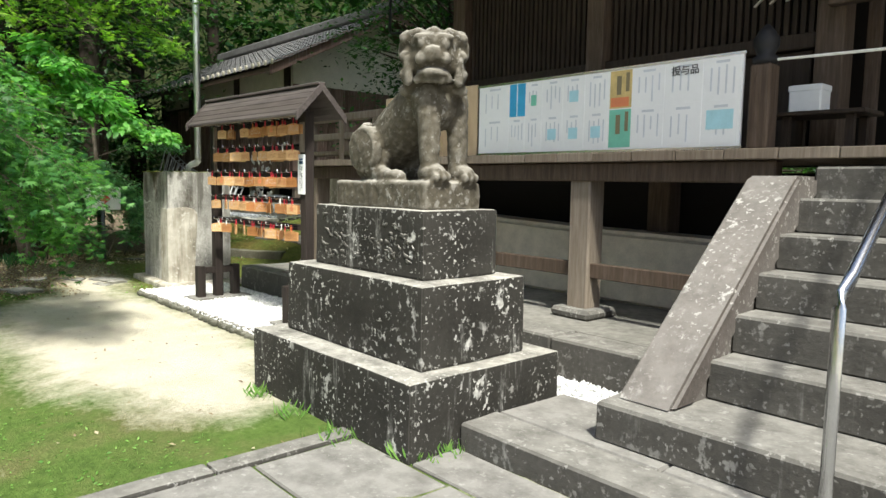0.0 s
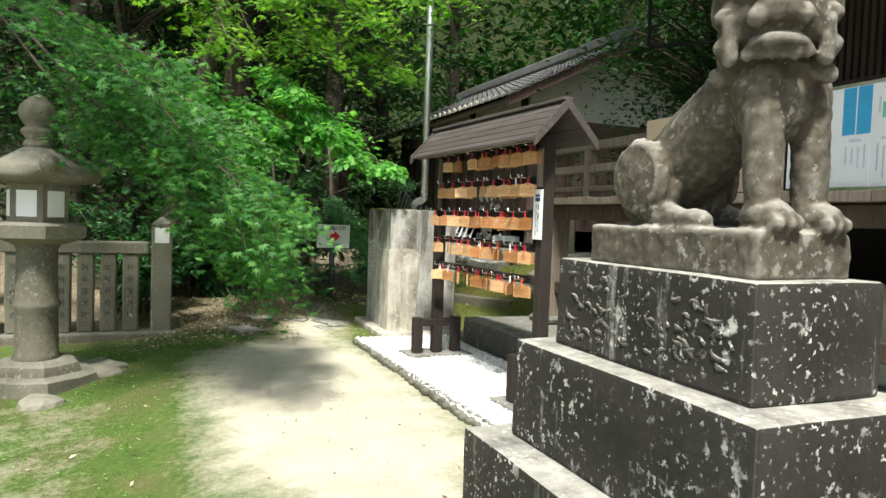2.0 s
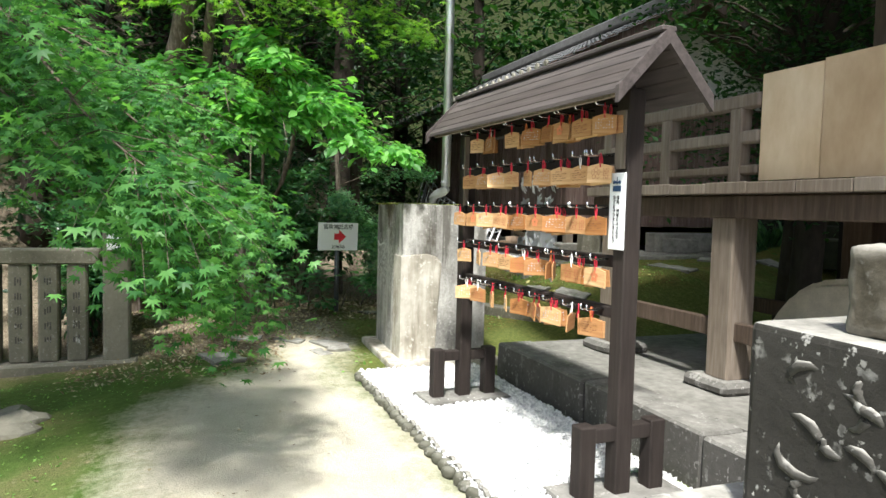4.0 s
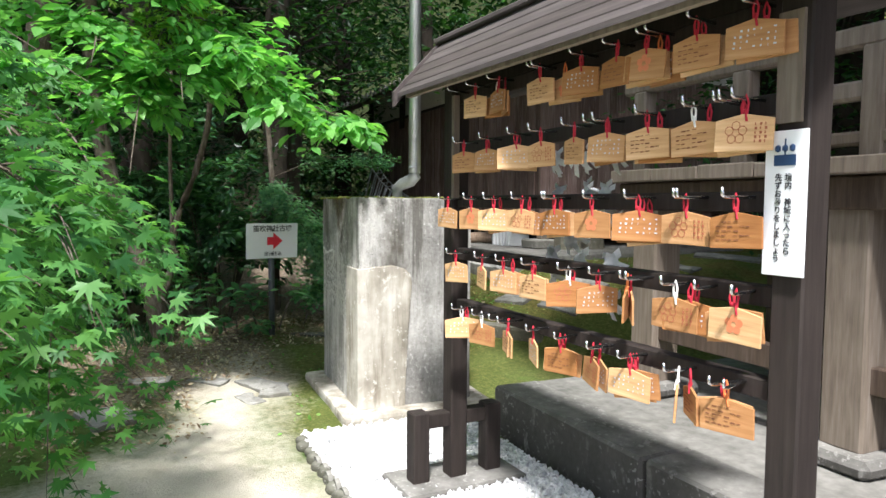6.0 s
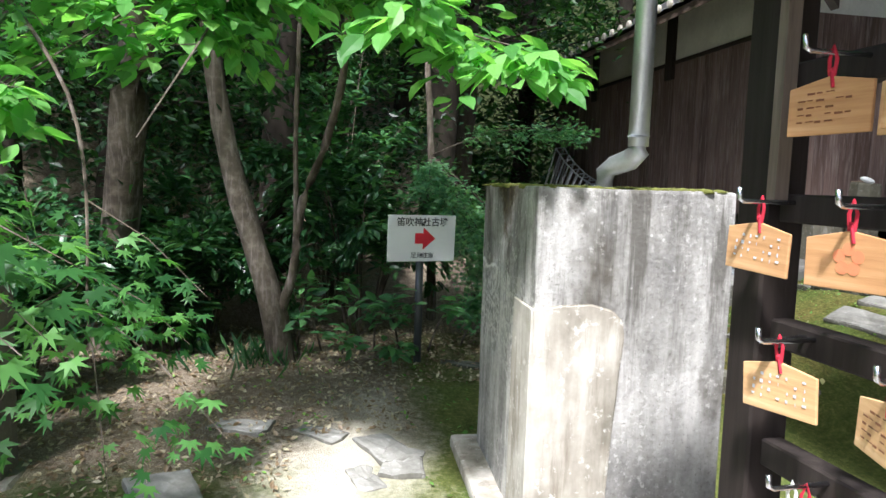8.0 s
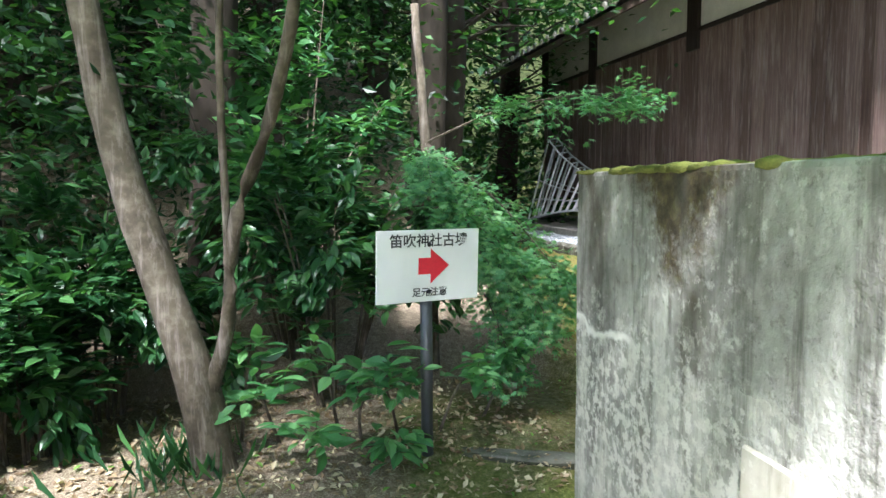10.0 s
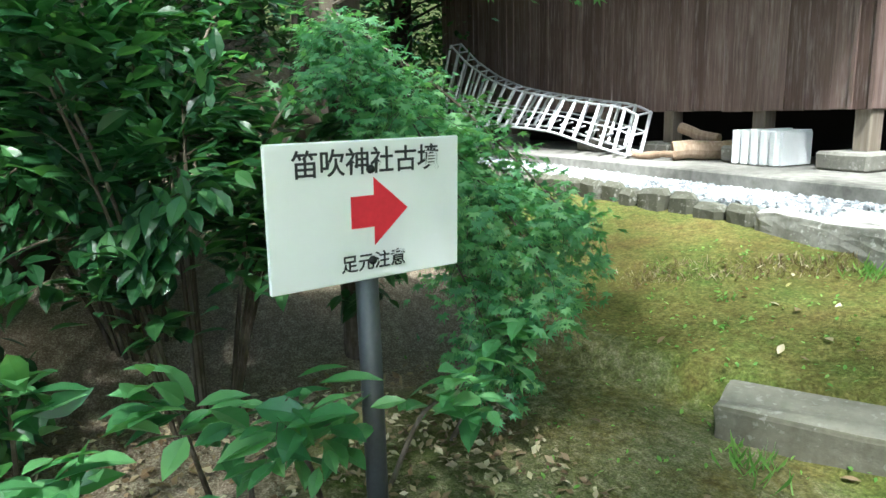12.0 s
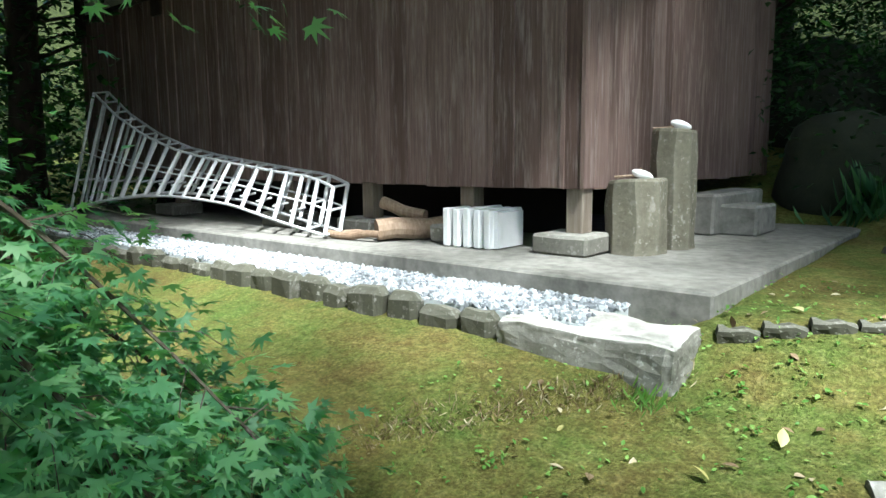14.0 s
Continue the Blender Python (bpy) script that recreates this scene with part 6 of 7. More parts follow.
def foliage(boughs, per, size, spread, tv, tf, mat, parent, seed, droop=0.25, name="crown", start=0.25, flat=0.35, woody=BARK, keep=None, thick=1.0, leaves=26):
    """Leaves in flat sprays along twigs that leave each bough; twigs and boughs as one wood part."""
    g = np.random.default_rng(seed)
    pos_all, dir_all, nor_all = [], [], []
    wood = bmesh.new()
    for ctrl in boughs:
        line = curve_points(ctrl, 24)
        tube(wood, line.tolist(), (np.linspace(0.028, 0.005, 24) * thick).tolist(), 5)
        tw = max(3, per // 26)
        for _ in range(tw):
            k = int(g.uniform(start, 1.0) * 23)
            base = line[k]
            ax = line[min(k + 1, 23)] - line[max(k - 1, 0)]
            ax /= np.linalg.norm(ax) + 1e-9
            side = np.cross(ax, (0, 0, 1.0))
            side /= np.linalg.norm(side) + 1e-9
            d = ax * g.uniform(0.2, 1.0) + side * g.uniform(-1.2, 1.2) + np.array((0, 0, g.uniform(-0.35, 0.3)))
            d /= np.linalg.norm(d)
            ln = spread * g.uniform(0.5, 1.25)
            tip = base + d * ln - np.array((0, 0, droop * ln * g.uniform(0.3, 1.2)))
            if keep is not None and not keep(np.array([base, (base + tip) / 2, tip])).all():
                continue
            tube(wood, [base.tolist(), ((base + tip) / 2 + (0, 0, 0.03)).tolist(), tip.tolist()], [0.006 * thick, 0.004 * thick, 0.002 * thick], 3, False)
            n = leaves
            s = g.uniform(0.15, 1.05, n)
            lat = np.cross(d, (0, 0, 1.0))
            lat /= np.linalg.norm(lat) + 1e-9
            p = base + (tip - base) * s[:, None] + lat * (g.normal(size=(n, 1)) * 0.16 * spread * 1.6) + g.normal(size=(n, 3)) * (0.03, 0.03, flat * 0.09)
            ld = d + lat * g.normal(size=(n, 1)) * 0.9 + g.normal(size=(n, 3)) * 0.25 + np.array((0, 0, -0.28))
            nn = np.array((0, 0, 1.0)) + g.normal(size=(n, 3)) * 0.32
            pos_all.append(p); dir_all.append(ld); nor_all.append(nn)
    pos, ld, nn = np.concatenate(pos_all), np.concatenate(dir_all), np.concatenate(nor_all)
    if keep is not None:
        ok = keep(pos)
        pos, ld, nn = pos[ok], ld[ok], nn[ok]
    v, f = scatter(tv, tf, pos, frames_from(ld, nn), size * g.uniform(0.6, 1.2, len(pos)))
    part(name, quick(name, v, f, mat), None, parent)
    part("bough", wood, woody, parent)


def sun_gap(p):
    """A gap cut into the canopy along the sun's line, added to light the path."""
    o = np.array((-8.35, 3.3, 0.05))
    d = np.array(sun_dir)
    w = p - o
    along = w @ d
    return np.linalg.norm(w - along[:, None] * d, axis=1) > 0.42


def clear_of_walk(p, gap=0.42):
    """Keeps leaves off the walked line."""
    line = np.array([(1.1, 0.9), (0.2, 1.45), (-1.0, 1.9), (-2.0, 2.25), (-3.6, 2.76), (-4.2, 2.97), (-4.7, 3.1), (-5.35, 3.2), (-6.0, 3.25), (-6.6, 3.27), (-7.3, 3.28), (-7.9, 3.3), (-8.5, 3.43), (-9.0, 3.75), (-9.5, 4.1)])
    d = np.min(np.linalg.norm(p[:, None, :2] - line[None], axis=2), axis=1) + np.maximum(0, 0.85 - p[:, 2]) + np.maximum(0, p[:, 2] - 2.25)
    return (d > gap) & sun_gap(p)


def trunk(parent, pts, r0, r1, mat=BARK, sides=12, name="trunk"):
    line = curve_points(pts, 22)
    rad = np.linspace(r0, r1, 22)
    rad[0] *= 1.35
    rad[1] *= 1.12
    b = bmesh.new()
    tube(b, line.tolist(), rad.tolist(), sides)
    rough_up(b, r0 * 0.16, 9)
    return part(name, b, mat, parent, "", True)


# weeping maple over the path
mapleA = thing("maple_tree", "green maple with low weeping boughs over the path", "tree", (-9.4, -0.9, ground_z(-9.4, -0.9)))
trunk(mapleA, [(-9.4, -0.9, -0.1), (-9.0, -0.6, 1.4), (-8.2, -0.3, 2.9), (-7.0, 0.1, 3.5)], 0.17, 0.06)
A0 = (-7.4, 0.0, 3.4)
boughs = [
    [A0, (-6.3, 1.1, 2.6), (-5.6, 2.0, 1.8), (-5.3, 2.5, 1.4)],
    [A0, (-5.8, 1.2, 2.5), (-5.0, 1.85, 1.75), (-4.6, 2.15, 1.5)],
    [A0, (-6.9, 1.5, 2.3), (-6.4, 2.2, 1.75), (-6.1, 2.5, 1.4)],
    [A0, (-7.7, 1.7, 2.4), (-7.4, 2.4, 1.75), (-7.0, 2.6, 1.05)],
    [A0, (-6.4, 1.0, 2.1), (-6.1, 1.7, 1.75), (-5.8, 2.1, 1.45)],
    [A0, (-7.2, 1.0, 2.8), (-6.2, 1.7, 2.3), (-5.4, 2.2, 1.9)],
    [A0, (-7.9, 0.9, 2.9), (-7.3, 1.6, 2.2), (-6.9, 1.9, 1.55)],
    [A0, (-6.0, 0.6, 2.9), (-5.2, 1.2, 2.5), (-4.6, 1.7, 2.2)],
    [A0, (-6.3, 1.2, 2.4), (-5.8, 2.0, 1.6), (-5.55, 2.48, 1.0)],
    [A0, (-6.2, 1.0, 2.3), (-5.6, 1.8, 1.5), (-5.25, 2.32, 1.05)],
    [A0, (-6.6, 1.1, 2.2), (-6.1, 1.9, 1.4), (-5.85, 2.35, 0.85)],
    # added high boughs, unseen, that shade the yard round the lantern
    [A0, (-6.2, -0.6, 4.6), (-4.8, -0.9, 5.0), (-3.6, -1.1, 4.9)],
    [A0, (-6.4, -1.2, 4.6), (-5.4, -1.9, 4.9), (-4.4, -2.2, 4.8)],
    [A0, (-6.0, 0.1, 4.7), (-4.8, 0.2, 5.1), (-3.6, 0.1, 5.0)],
    [A0, (-6.8, -0.4, 4.9), (-6.0, -0.4, 5.3), (-5.2, -0.3, 5.4)],
    [A0, (-5.6, 0.2, 5.0), (-3.8, 0.4, 5.6), (-2.2, 0.5, 5.6)],
    [A0, (-5.6, -0.5, 5.0), (-4.0, -0.4, 5.6), (-2.6, -0.3, 5.6)],
]
foliage(boughs, 1150, 0.058, 0.4, MAPLE_V, MAPLE_F, LEAF_MAPLE, mapleA, 21, 0.3, keep=clear_of_walk, thick=0.5)
# high boughs, light green with the sun put into the leaf colour
mapleE = thing("maple_tree", "tall maple whose bright boughs reach high over the yard", "tree", (-10.6, 1.6, ground_z(-10.6, 1.6)))
trunk(mapleE, [(-10.6, 1.6, 0), (-10.4, 1.8, 1.8), (-9.9, 2.1, 3.2), (-9.2, 2.4, 4.6)], 0.16, 0.07)
E0 = (-9.6, 2.3, 4.4)
boughs = [
    [E0, (-8.8, 3.2, 4.3), (-7.8, 3.8, 4.0), (-7.0, 4.1, 3.7)],
    [E0, (-8.6, 2.4, 4.6), (-7.6, 2.5, 4.4), (-6.8, 2.6, 4.2)],
    [E0, (-8.8, 3.6, 3.7), (-8.2, 4.0, 3.3), (-7.6, 4.2, 3.0)],
    [E0, (-8.8, 1.9, 4.1), (-8.1, 1.8, 3.8), (-7.5, 1.8, 3.5)],
    [E0, (-8.9, 2.9, 3.8), (-8.2, 3.1, 3.4), (-7.6, 3.2, 3.05)],
    [E0, (-9.0, 2.6, 5.0), (-8.2, 3.0, 5.0), (-7.2, 3.5, 4.8)],
    [E0, (-9.2, 3.4, 4.6), (-8.8, 4.2, 4.4), (-8.2, 4.9, 4.2)],
    [E0, (-9.2, 1.6, 4.8), (-8.6, 1.1, 4.7), (-8.0, 0.9, 4.4)],
    [E0, (-9.2, 2.7, 3.4), (-8.8, 2.9, 3.0), (-8.5, 3.0, 2.7)],
    [E0, (-8.8, 3.4, 4.4), (-7.9, 4.0, 4.2), (-6.95, 4.4, 3.9)],
    [E0, (-8.8, 3.0, 4.1), (-8.0, 3.5, 3.8), (-7.25, 3.8, 3.4)],
    [E0, (-8.8, 2.5, 4.2), (-8.1, 2.7, 3.9), (-7.4, 2.85, 3.5)],
    [E0, (-8.8, 2.8, 4.6), (-8.0, 3.1, 4.4), (-7.2, 3.25, 4.05)],
    [E0, (-8.7, 3.8, 4.3), (-7.7, 4.6, 4.1), (-6.8, 4.95, 3.8)],
    [E0, (-9.0, 2.2, 3.8), (-8.3, 2.2, 3.4), (-7.7, 2.3, 3.05)],
]
foliage(boughs, 520, 0.072, 0.5, MAPLE_V, MAPLE_F, LEAF_SUNLIT, mapleE, 22, 0.3, thick=0.6, keep=sun_gap)
# upper boughs added to keep the sun off moss, wall and shrubs
boughs = [
    [E0, (-8.8, 3.6, 5.2), (-8.0, 4.7, 5.3), (-7.4, 5.6, 5.2)],
    [E0, (-8.9, 4.0, 5.4), (-8.5, 5.2, 5.6), (-8.2, 6.3, 5.6)],
    [E0, (-8.4, 3.4, 5.5), (-7.2, 4.6, 5.8), (-6.4, 5.4, 5.8)],
    [E0, (-8.6, 3.9, 5.9), (-7.6, 5.3, 6.2), (-7.0, 6.5, 6.2)],
    [E0, (-8.4, 3.0, 5.6), (-7.2, 3.9, 5.9), (-6.4, 4.5, 5.9)],
    [E0, (-8.7, 4.2, 6.3), (-7.9, 5.6, 6.8), (-7.5, 6.9, 6.9)],
    [E0, (-9.3, 4.4, 5.9), (-9.2, 6.2, 6.4), (-9.2, 8.0, 6.3)],
    [E0, (-9.0, 4.6, 6.4), (-8.6, 6.6, 7.0), (-8.3, 8.6, 6.9)],
    [E0, (-9.4, 4.8, 6.6), (-9.5, 7.0, 7.2), (-9.4, 9.2, 7.2)],
    [E0, (-9.1, 1.8, 5.3), (-8.8, 1.3, 5.5), (-8.5, 0.8, 5.4)],
    [E0, (-9.2, 1.4, 5.7), (-9.0, 0.7, 5.9), (-8.9, 0.1, 5.8)],
    [E0, (-8.9, 1.5, 6.0), (-8.3, 0.8, 6.3), (-7.9, 0.1, 6.2)],
    [E0, (-9.4, 2.0, 6.0), (-9.3, 1.6, 6.6), (-9.2, 1.2, 6.8)],
]
foliage(boughs, 500, 0.085, 0.75, MAPLE_V, MAPLE_F, LEAF_MAPLE, mapleE, 27, 0.25, "upper_crown", thick=0.9, keep=sun_gap)
# broad-leaved tree by the sign
treeB = thing("broadleaf_tree", "forked tree with mottled bark and light broad leaves", "tree", (-9.85, 2.85, 0.1))
trunk(treeB, [(-10.06, 2.92, 0.0), (-10.1, 2.86, 0.45), (-10.15, 2.7, 1.0), (-10.28, 2.48, 1.75), (-10.2, 2.38, 2.6), (-9.75, 2.42, 3.6)], 0.105, 0.05)
trunk(treeB, [(-10.1, 2.88, 0.45), (-10.03, 2.99, 0.8), (-9.93, 3.04, 1.25), (-9.8, 3.22, 1.75), (-9.7, 3.33, 2.3), (-9.5, 3.33, 3.1)], 0.036, 0.022, BARK, 10, "stem")
trunk(treeB, [(-10.08, 2.94, 0.6), (-10.02, 3.0, 1.0), (-9.96, 3.0, 1.8), (-9.93, 3.02, 2.6)], 0.024, 0.014, BARK, 8, "stem")
B0 = (-9.85, 2.9, 2.5)
boughs = [
    [B0, (-8.9, 2.6, 2.55), (-8.0, 2.4, 2.05), (-7.2, 2.3, 1.66)],
    [B0, (-8.8, 2.8, 2.5), (-8.0, 2.72, 2.0), (-7.25, 2.66, 1.56)],
    [B0, (-8.8, 2.9, 2.65), (-8.0, 2.95, 2.3), (-7.2, 2.92, 1.95)],
    [B0, (-8.8, 3.1, 2.75), (-8.0, 3.2, 2.5), (-7.2, 3.2, 2.2)],
    [B0, (-8.9, 3.2, 2.65), (-8.1, 3.4, 2.3), (-7.25, 3.48, 1.98)],
    [B0, (-9.0, 3.3, 2.55), (-8.3, 3.65, 2.2), (-7.5, 3.9, 1.93)],
    [B0, (-8.8, 2.5, 2.75), (-8.0, 2.5, 2.4), (-7.2, 2.5, 2.1)],
    [B0, (-8.8, 2.8, 3.0), (-8.0, 2.85, 2.8), (-7.2, 2.9, 2.45)],
    [B0, (-8.9, 2.2, 2.8), (-8.1, 1.95, 2.5), (-7.4, 1.9, 2.15)],
]


def clear_of_head(p):
    """Keeps leaves off the walked line at head height."""
    line = np.array([(-5.35, 3.2), (-6.0, 3.25), (-6.6, 3.27), (-7.3, 3.28), (-7.9, 3.3), (-8.5, 3.43)])
    d = np.min(np.linalg.norm(p[:, None, :2] - line[None], axis=2), axis=1)
    return (np.hypot(d, np.maximum(0, p[:, 2] - 1.45)) > 0.4) & sun_gap(p)


foliage(boughs, 520, 0.105, 0.3, BROAD_V, BROAD_F, LEAF_BRIGHT, treeB, 23, 0.2, start=0.42, keep=clear_of_head, thick=0.4)
# fine-leaved maple beside the sign and the moss slope
mapleD = thing("young_maple", "small feathery maple drooping over the moss slope", "tree", (-11.35, 4.2, ground_z(-11.35, 4.2)))
trunk(mapleD, [(-11.35, 4.2, 0.05), (-11.33, 4.18, 0.9), (-11.3, 4.15, 1.7), (-11.4, 4.1, 2.6)], 0.05, 0.025)
D0 = (-11.3, 4.15, 1.7)
boughs = [
    [D0, (-10.9, 4.15, 1.5), (-10.55, 4.2, 1.28), (-10.35, 4.25, 1.05)],
    [D0, (-10.9, 4.35, 1.25), (-10.6, 4.42, 1.0), (-10.42, 4.48, 0.75)],
    [D0, (-11.1, 4.5, 1.1), (-10.9, 4.58, 0.9), (-10.72, 4.64, 0.6)],
    [D0, (-10.9, 4.3, 1.0), (-10.5, 4.35, 0.75), (-10.32, 4.4, 0.5)],
    [D0, (-11.2, 4.4, 1.3), (-11.2, 4.58, 1.0), (-11.1, 4.72, 0.7)],
    [D0, (-11.0, 4.1, 1.6), (-10.7, 4.05, 1.5), (-10.5, 4.05, 1.35)],
    [D0, (-10.85, 4.55, 1.88), (-10.5, 4.9, 1.92), (-10.3, 5.1, 1.9)],
    [D0, (-10.95, 4.5, 1.35), (-10.65, 4.65, 1.1), (-10.42, 4.74, 0.9)],
    [D0, (-10.95, 4.55, 1.2), (-10.7, 4.75, 0.95), (-10.5, 4.86, 0.72)],
    [D0, (-10.8, 4.4, 1.2), (-10.5, 4.52, 0.95), (-10.3, 4.6, 0.72)],
]
foliage(boughs, 760, 0.043, 0.2, MAPLE_V, MAPLE_F, LEAF_FINE, mapleD, 24, 0.45, keep=lambda p: clear_of_walk(p, 0.6), thick=0.3)
# sapling near the lantern
sap = thing("maple_sapling", "small maple sapling with fresh green leaves", "sapling", (-2.75, 0.62, ground_z(-2.75, 0.62)))
boughs = [[(-2.75, 0.62, -0.05), (-2.75, 0.7, 0.5), (-2.6, 0.85, 0.8), (-2.4, 0.98, 0.95)], [(-2.75, 0.62, 0.3), (-2.7, 0.6, 0.7), (-2.6, 0.5, 0.95)], [(-2.75, 0.62, 0.3), (-2.55, 0.8, 0.55), (-2.4, 0.95, 0.68)]]
foliage(boughs, 90, 0.06, 0.22, MAPLE_V, MAPLE_F, LEAF_BRIGHT, sap, 25)
# evergreen shrubs round the sign
for si, (cx, cy, rx, ry_, h, count) in enumerate(((-10.95, 3.5, 0.5, 0.75, 1.7, 3000), (-11.0, 2.2, 0.6, 0.7, 1.5, 3200), (-11.6, 3.3, 0.8, 1.1, 2.6, 5200), (-10.5, 1.2, 0.7, 0.8, 1.3, 3000), (-10.45, 2.0, 0.5, 0.45, 0.95, 2400), (-9.5, 1.35, 0.6, 0.4, 0.9, 2400))):
    sh = thing("evergreen_shrub", "dense evergreen shrub with dark glossy leaves", "shrub", (cx, cy, ground_z(cx, cy)))
    gz = ground_z(cx, cy)
    bl = []
    q = random.Random(si)
    for k in range(13):
        a, rr = q.uniform(0, 6.28), q.uniform(0.3, 1.0)
        ex, ey = cx + rx * rr * math.cos(a), cy + ry_ * rr * math.sin(a)
        bl.append([(cx + 0.1 * math.cos(a), cy + 0.1 * math.sin(a), gz - 0.05), ((cx + ex) / 2, (cy + ey) / 2, gz + h * q.uniform(0.3, 0.6)), (ex, ey, gz + h * q.uniform(0.25, 1.0))])
    foliage(bl, count // 13, 0.105, 0.26, SLIM_V, BROAD_F, LEAF_SHRUB, sh, 30 + si, 0.25, start=0.3, thick=0.4)
# single low sprays in front of the sign post
low = thing("evergreen_shrub", "low sprig of glossy leaves at the sign post", "shrub", (-10.25, 3.9, 0.1))
boughs = [[(-10.3, 3.8, 0.1), (-10.2, 3.72, 0.4), (-10.05, 3.62, 0.62)], [(-10.3, 4.0, 0.1), (-10.25, 4.08, 0.4), (-10.18, 4.15, 0.52)], [(-10.5, 4.3, 0.1), (-10.45, 4.4, 0.42), (-10.42, 4.48, 0.6)], [(-10.3, 3.6, 0.1), (-10.25, 3.6, 0.36), (-10.15, 3.78, 0.52)], [(-10.4, 3.5, 0.1), (-10.3, 3.45, 0.4), (-10.2, 3.42, 0.66)], [(-10.35, 3.2, 0.1), (-10.2, 3.15, 0.35), (-10.08, 3.12, 0.55)], [(-10.3, 3.35, 0.1), (-10.15, 3.35, 0.22), (-10.02, 3.36, 0.34)], [(-10.25, 3.6, 0.1), (-10.12, 3.68, 0.2), (-10.02, 3.72, 0.28)], [(-10.4, 3.0, 0.1), (-10.3, 3.05, 0.5), (-10.2, 3.1, 0.8)]]
boughs = [[(x + 0.07 * k, y, z) for k, (x, y, z) in enumerate(b)] for b in boughs]
foliage(boughs, 110, 0.12, 0.12, SLIM_V, BROAD_F, LEAF_SPRIG, low, 41, start=0.6, leaves=9, thick=0.4)

# woodland trees
def wood_tree(x, y, height, r0, crown, count, seed, leaf=0.1, mat=LEAF_WOOD, lean=0.0, low=0.22):
    q = random.Random(seed)
    g = np.random.default_rng(seed)
    gz = ground_z(x, y)
    t = thing("woodland_tree", "tall woodland tree with dark bark and layered green leaves", "tree", (x, y, gz), "trees of the wood behind the yard")
    trunk(t, [(x, y, gz - 0.2), (x + lean * 0.3, y + 0.1, gz + height * 0.35), (x + lean, y - 0.1, gz + height * 0.7), (x + lean * 1.2, y, gz + height)], r0, r0 * 0.3, BARK_DARK)
    pos, nor = [], []
    limbs = bmesh.new()
    nc = max(18, count // 110)
    for k in range(nc):
        a, rr, hh = q.uniform(0, 6.28), crown * math.sqrt(q.random()), q.uniform(low, 1.08)
        c = np.array((x + lean * hh + rr * math.cos(a), y + rr * math.sin(a), gz + height * hh))
        root = (x + lean * hh * 0.8, y, gz + height * hh * 0.82)
        tube(limbs, [root, ((root[0] + c[0]) / 2, (root[1] + c[1]) / 2, (root[2] + c[2]) / 2 + 0.15), c.tolist()], [0.03, 0.02, 0.006], 4, False)
        n = count // nc
        u = g.normal(size=(n, 3)) * np.array((0.42, 0.42, 0.15)) * q.uniform(0.7, 1.3)
        u[:, 2] -= 0.22 * (u[:, 0] ** 2 + u[:, 1] ** 2)
        pos.append(c + u)
        nor.append(np.array((0, 0, 1.0)) + g.normal(size=(n, 3)) * 0.45)
    pos, nor = np.concatenate(pos), np.concatenate(nor)
    ld = g.normal(size=(len(pos), 3)) * (1, 1, 0.4)
    v, f = scatter(SMALL_V, SMALL_F, pos, frames_from(ld, nor), leaf * g.uniform(0.6, 1.3, len(pos)))
    part("crown", quick("crown", v, f, mat), None, t)
    part("limb", limbs, BARK_DARK, t)


WOODS = [(-12.6, 1.0, 5.5, 0.14, 1.6, 7000), (-13.2, 3.2, 6.5, 0.16, 1.8, 8000), (-12.8, -1.4, 6.0, 0.15, 1.8, 7000), (-14.5, 5.0, 7.5, 0.2, 2.0, 8000), (-15.5, 1.6, 8.0, 0.2, 2.3, 8000),
         (-15.0, -3.0, 8.0, 0.2, 2.4, 8000), (-11.2, -3.4, 5.0, 0.13, 1.7, 6000), (-12.0, -6.0, 7.0, 0.18, 2.2, 7000), (-17.5, 4.6, 9.0, 0.22, 2.6, 8000), (-18.5, -0.5, 9.5, 0.24, 2.8, 8000),
         (-20.5, 3.0, 11, 0.25, 3.2, 9000), (-20.0, 7.5, 10, 0.24, 2.8, 8000), (-17.0, 14.0, 11, 0.25, 3.0, 8000), (-12.5, 15.0, 11, 0.25, 3.2, 9000), (-8.5, 13.0, 9, 0.2, 2.4, 7000),
         # first two: foliage before the gable, placed also to shade moss and boulder
         (-7.9, 8.7, 7.2, 0.1, 1.7, 13000), (-7.2, 10.6, 6.5, 0.1, 1.7, 9000), (-6.5, 17.0, 11, 0.25, 3.2, 8000), (-21, -6, 11, 0.25, 3.2, 8000), (-16, -8, 9, 0.2, 2.8, 8000), (-23, 11, 12, 0.28, 3.4, 8000),
         (-10.6, 13.6, 7, 0.16, 2.0, 13000), (-7.2, 14.8, 8, 0.18, 2.4, 13000), (-12.2, 12.9, 5, 0.12, 1.6, 8000), (-5.2, 13.4, 6, 0.14, 2.0, 9000)]
for i, (x, y, h, r0, c, n) in enumerate(WOODS):
    wood_tree(x, y, h, r0, c, n, 60 + i, 0.095 + 0.004 * max(0, -x - 11), LEAF_WOOD, random.Random(i).uniform(-0.4, 0.5))

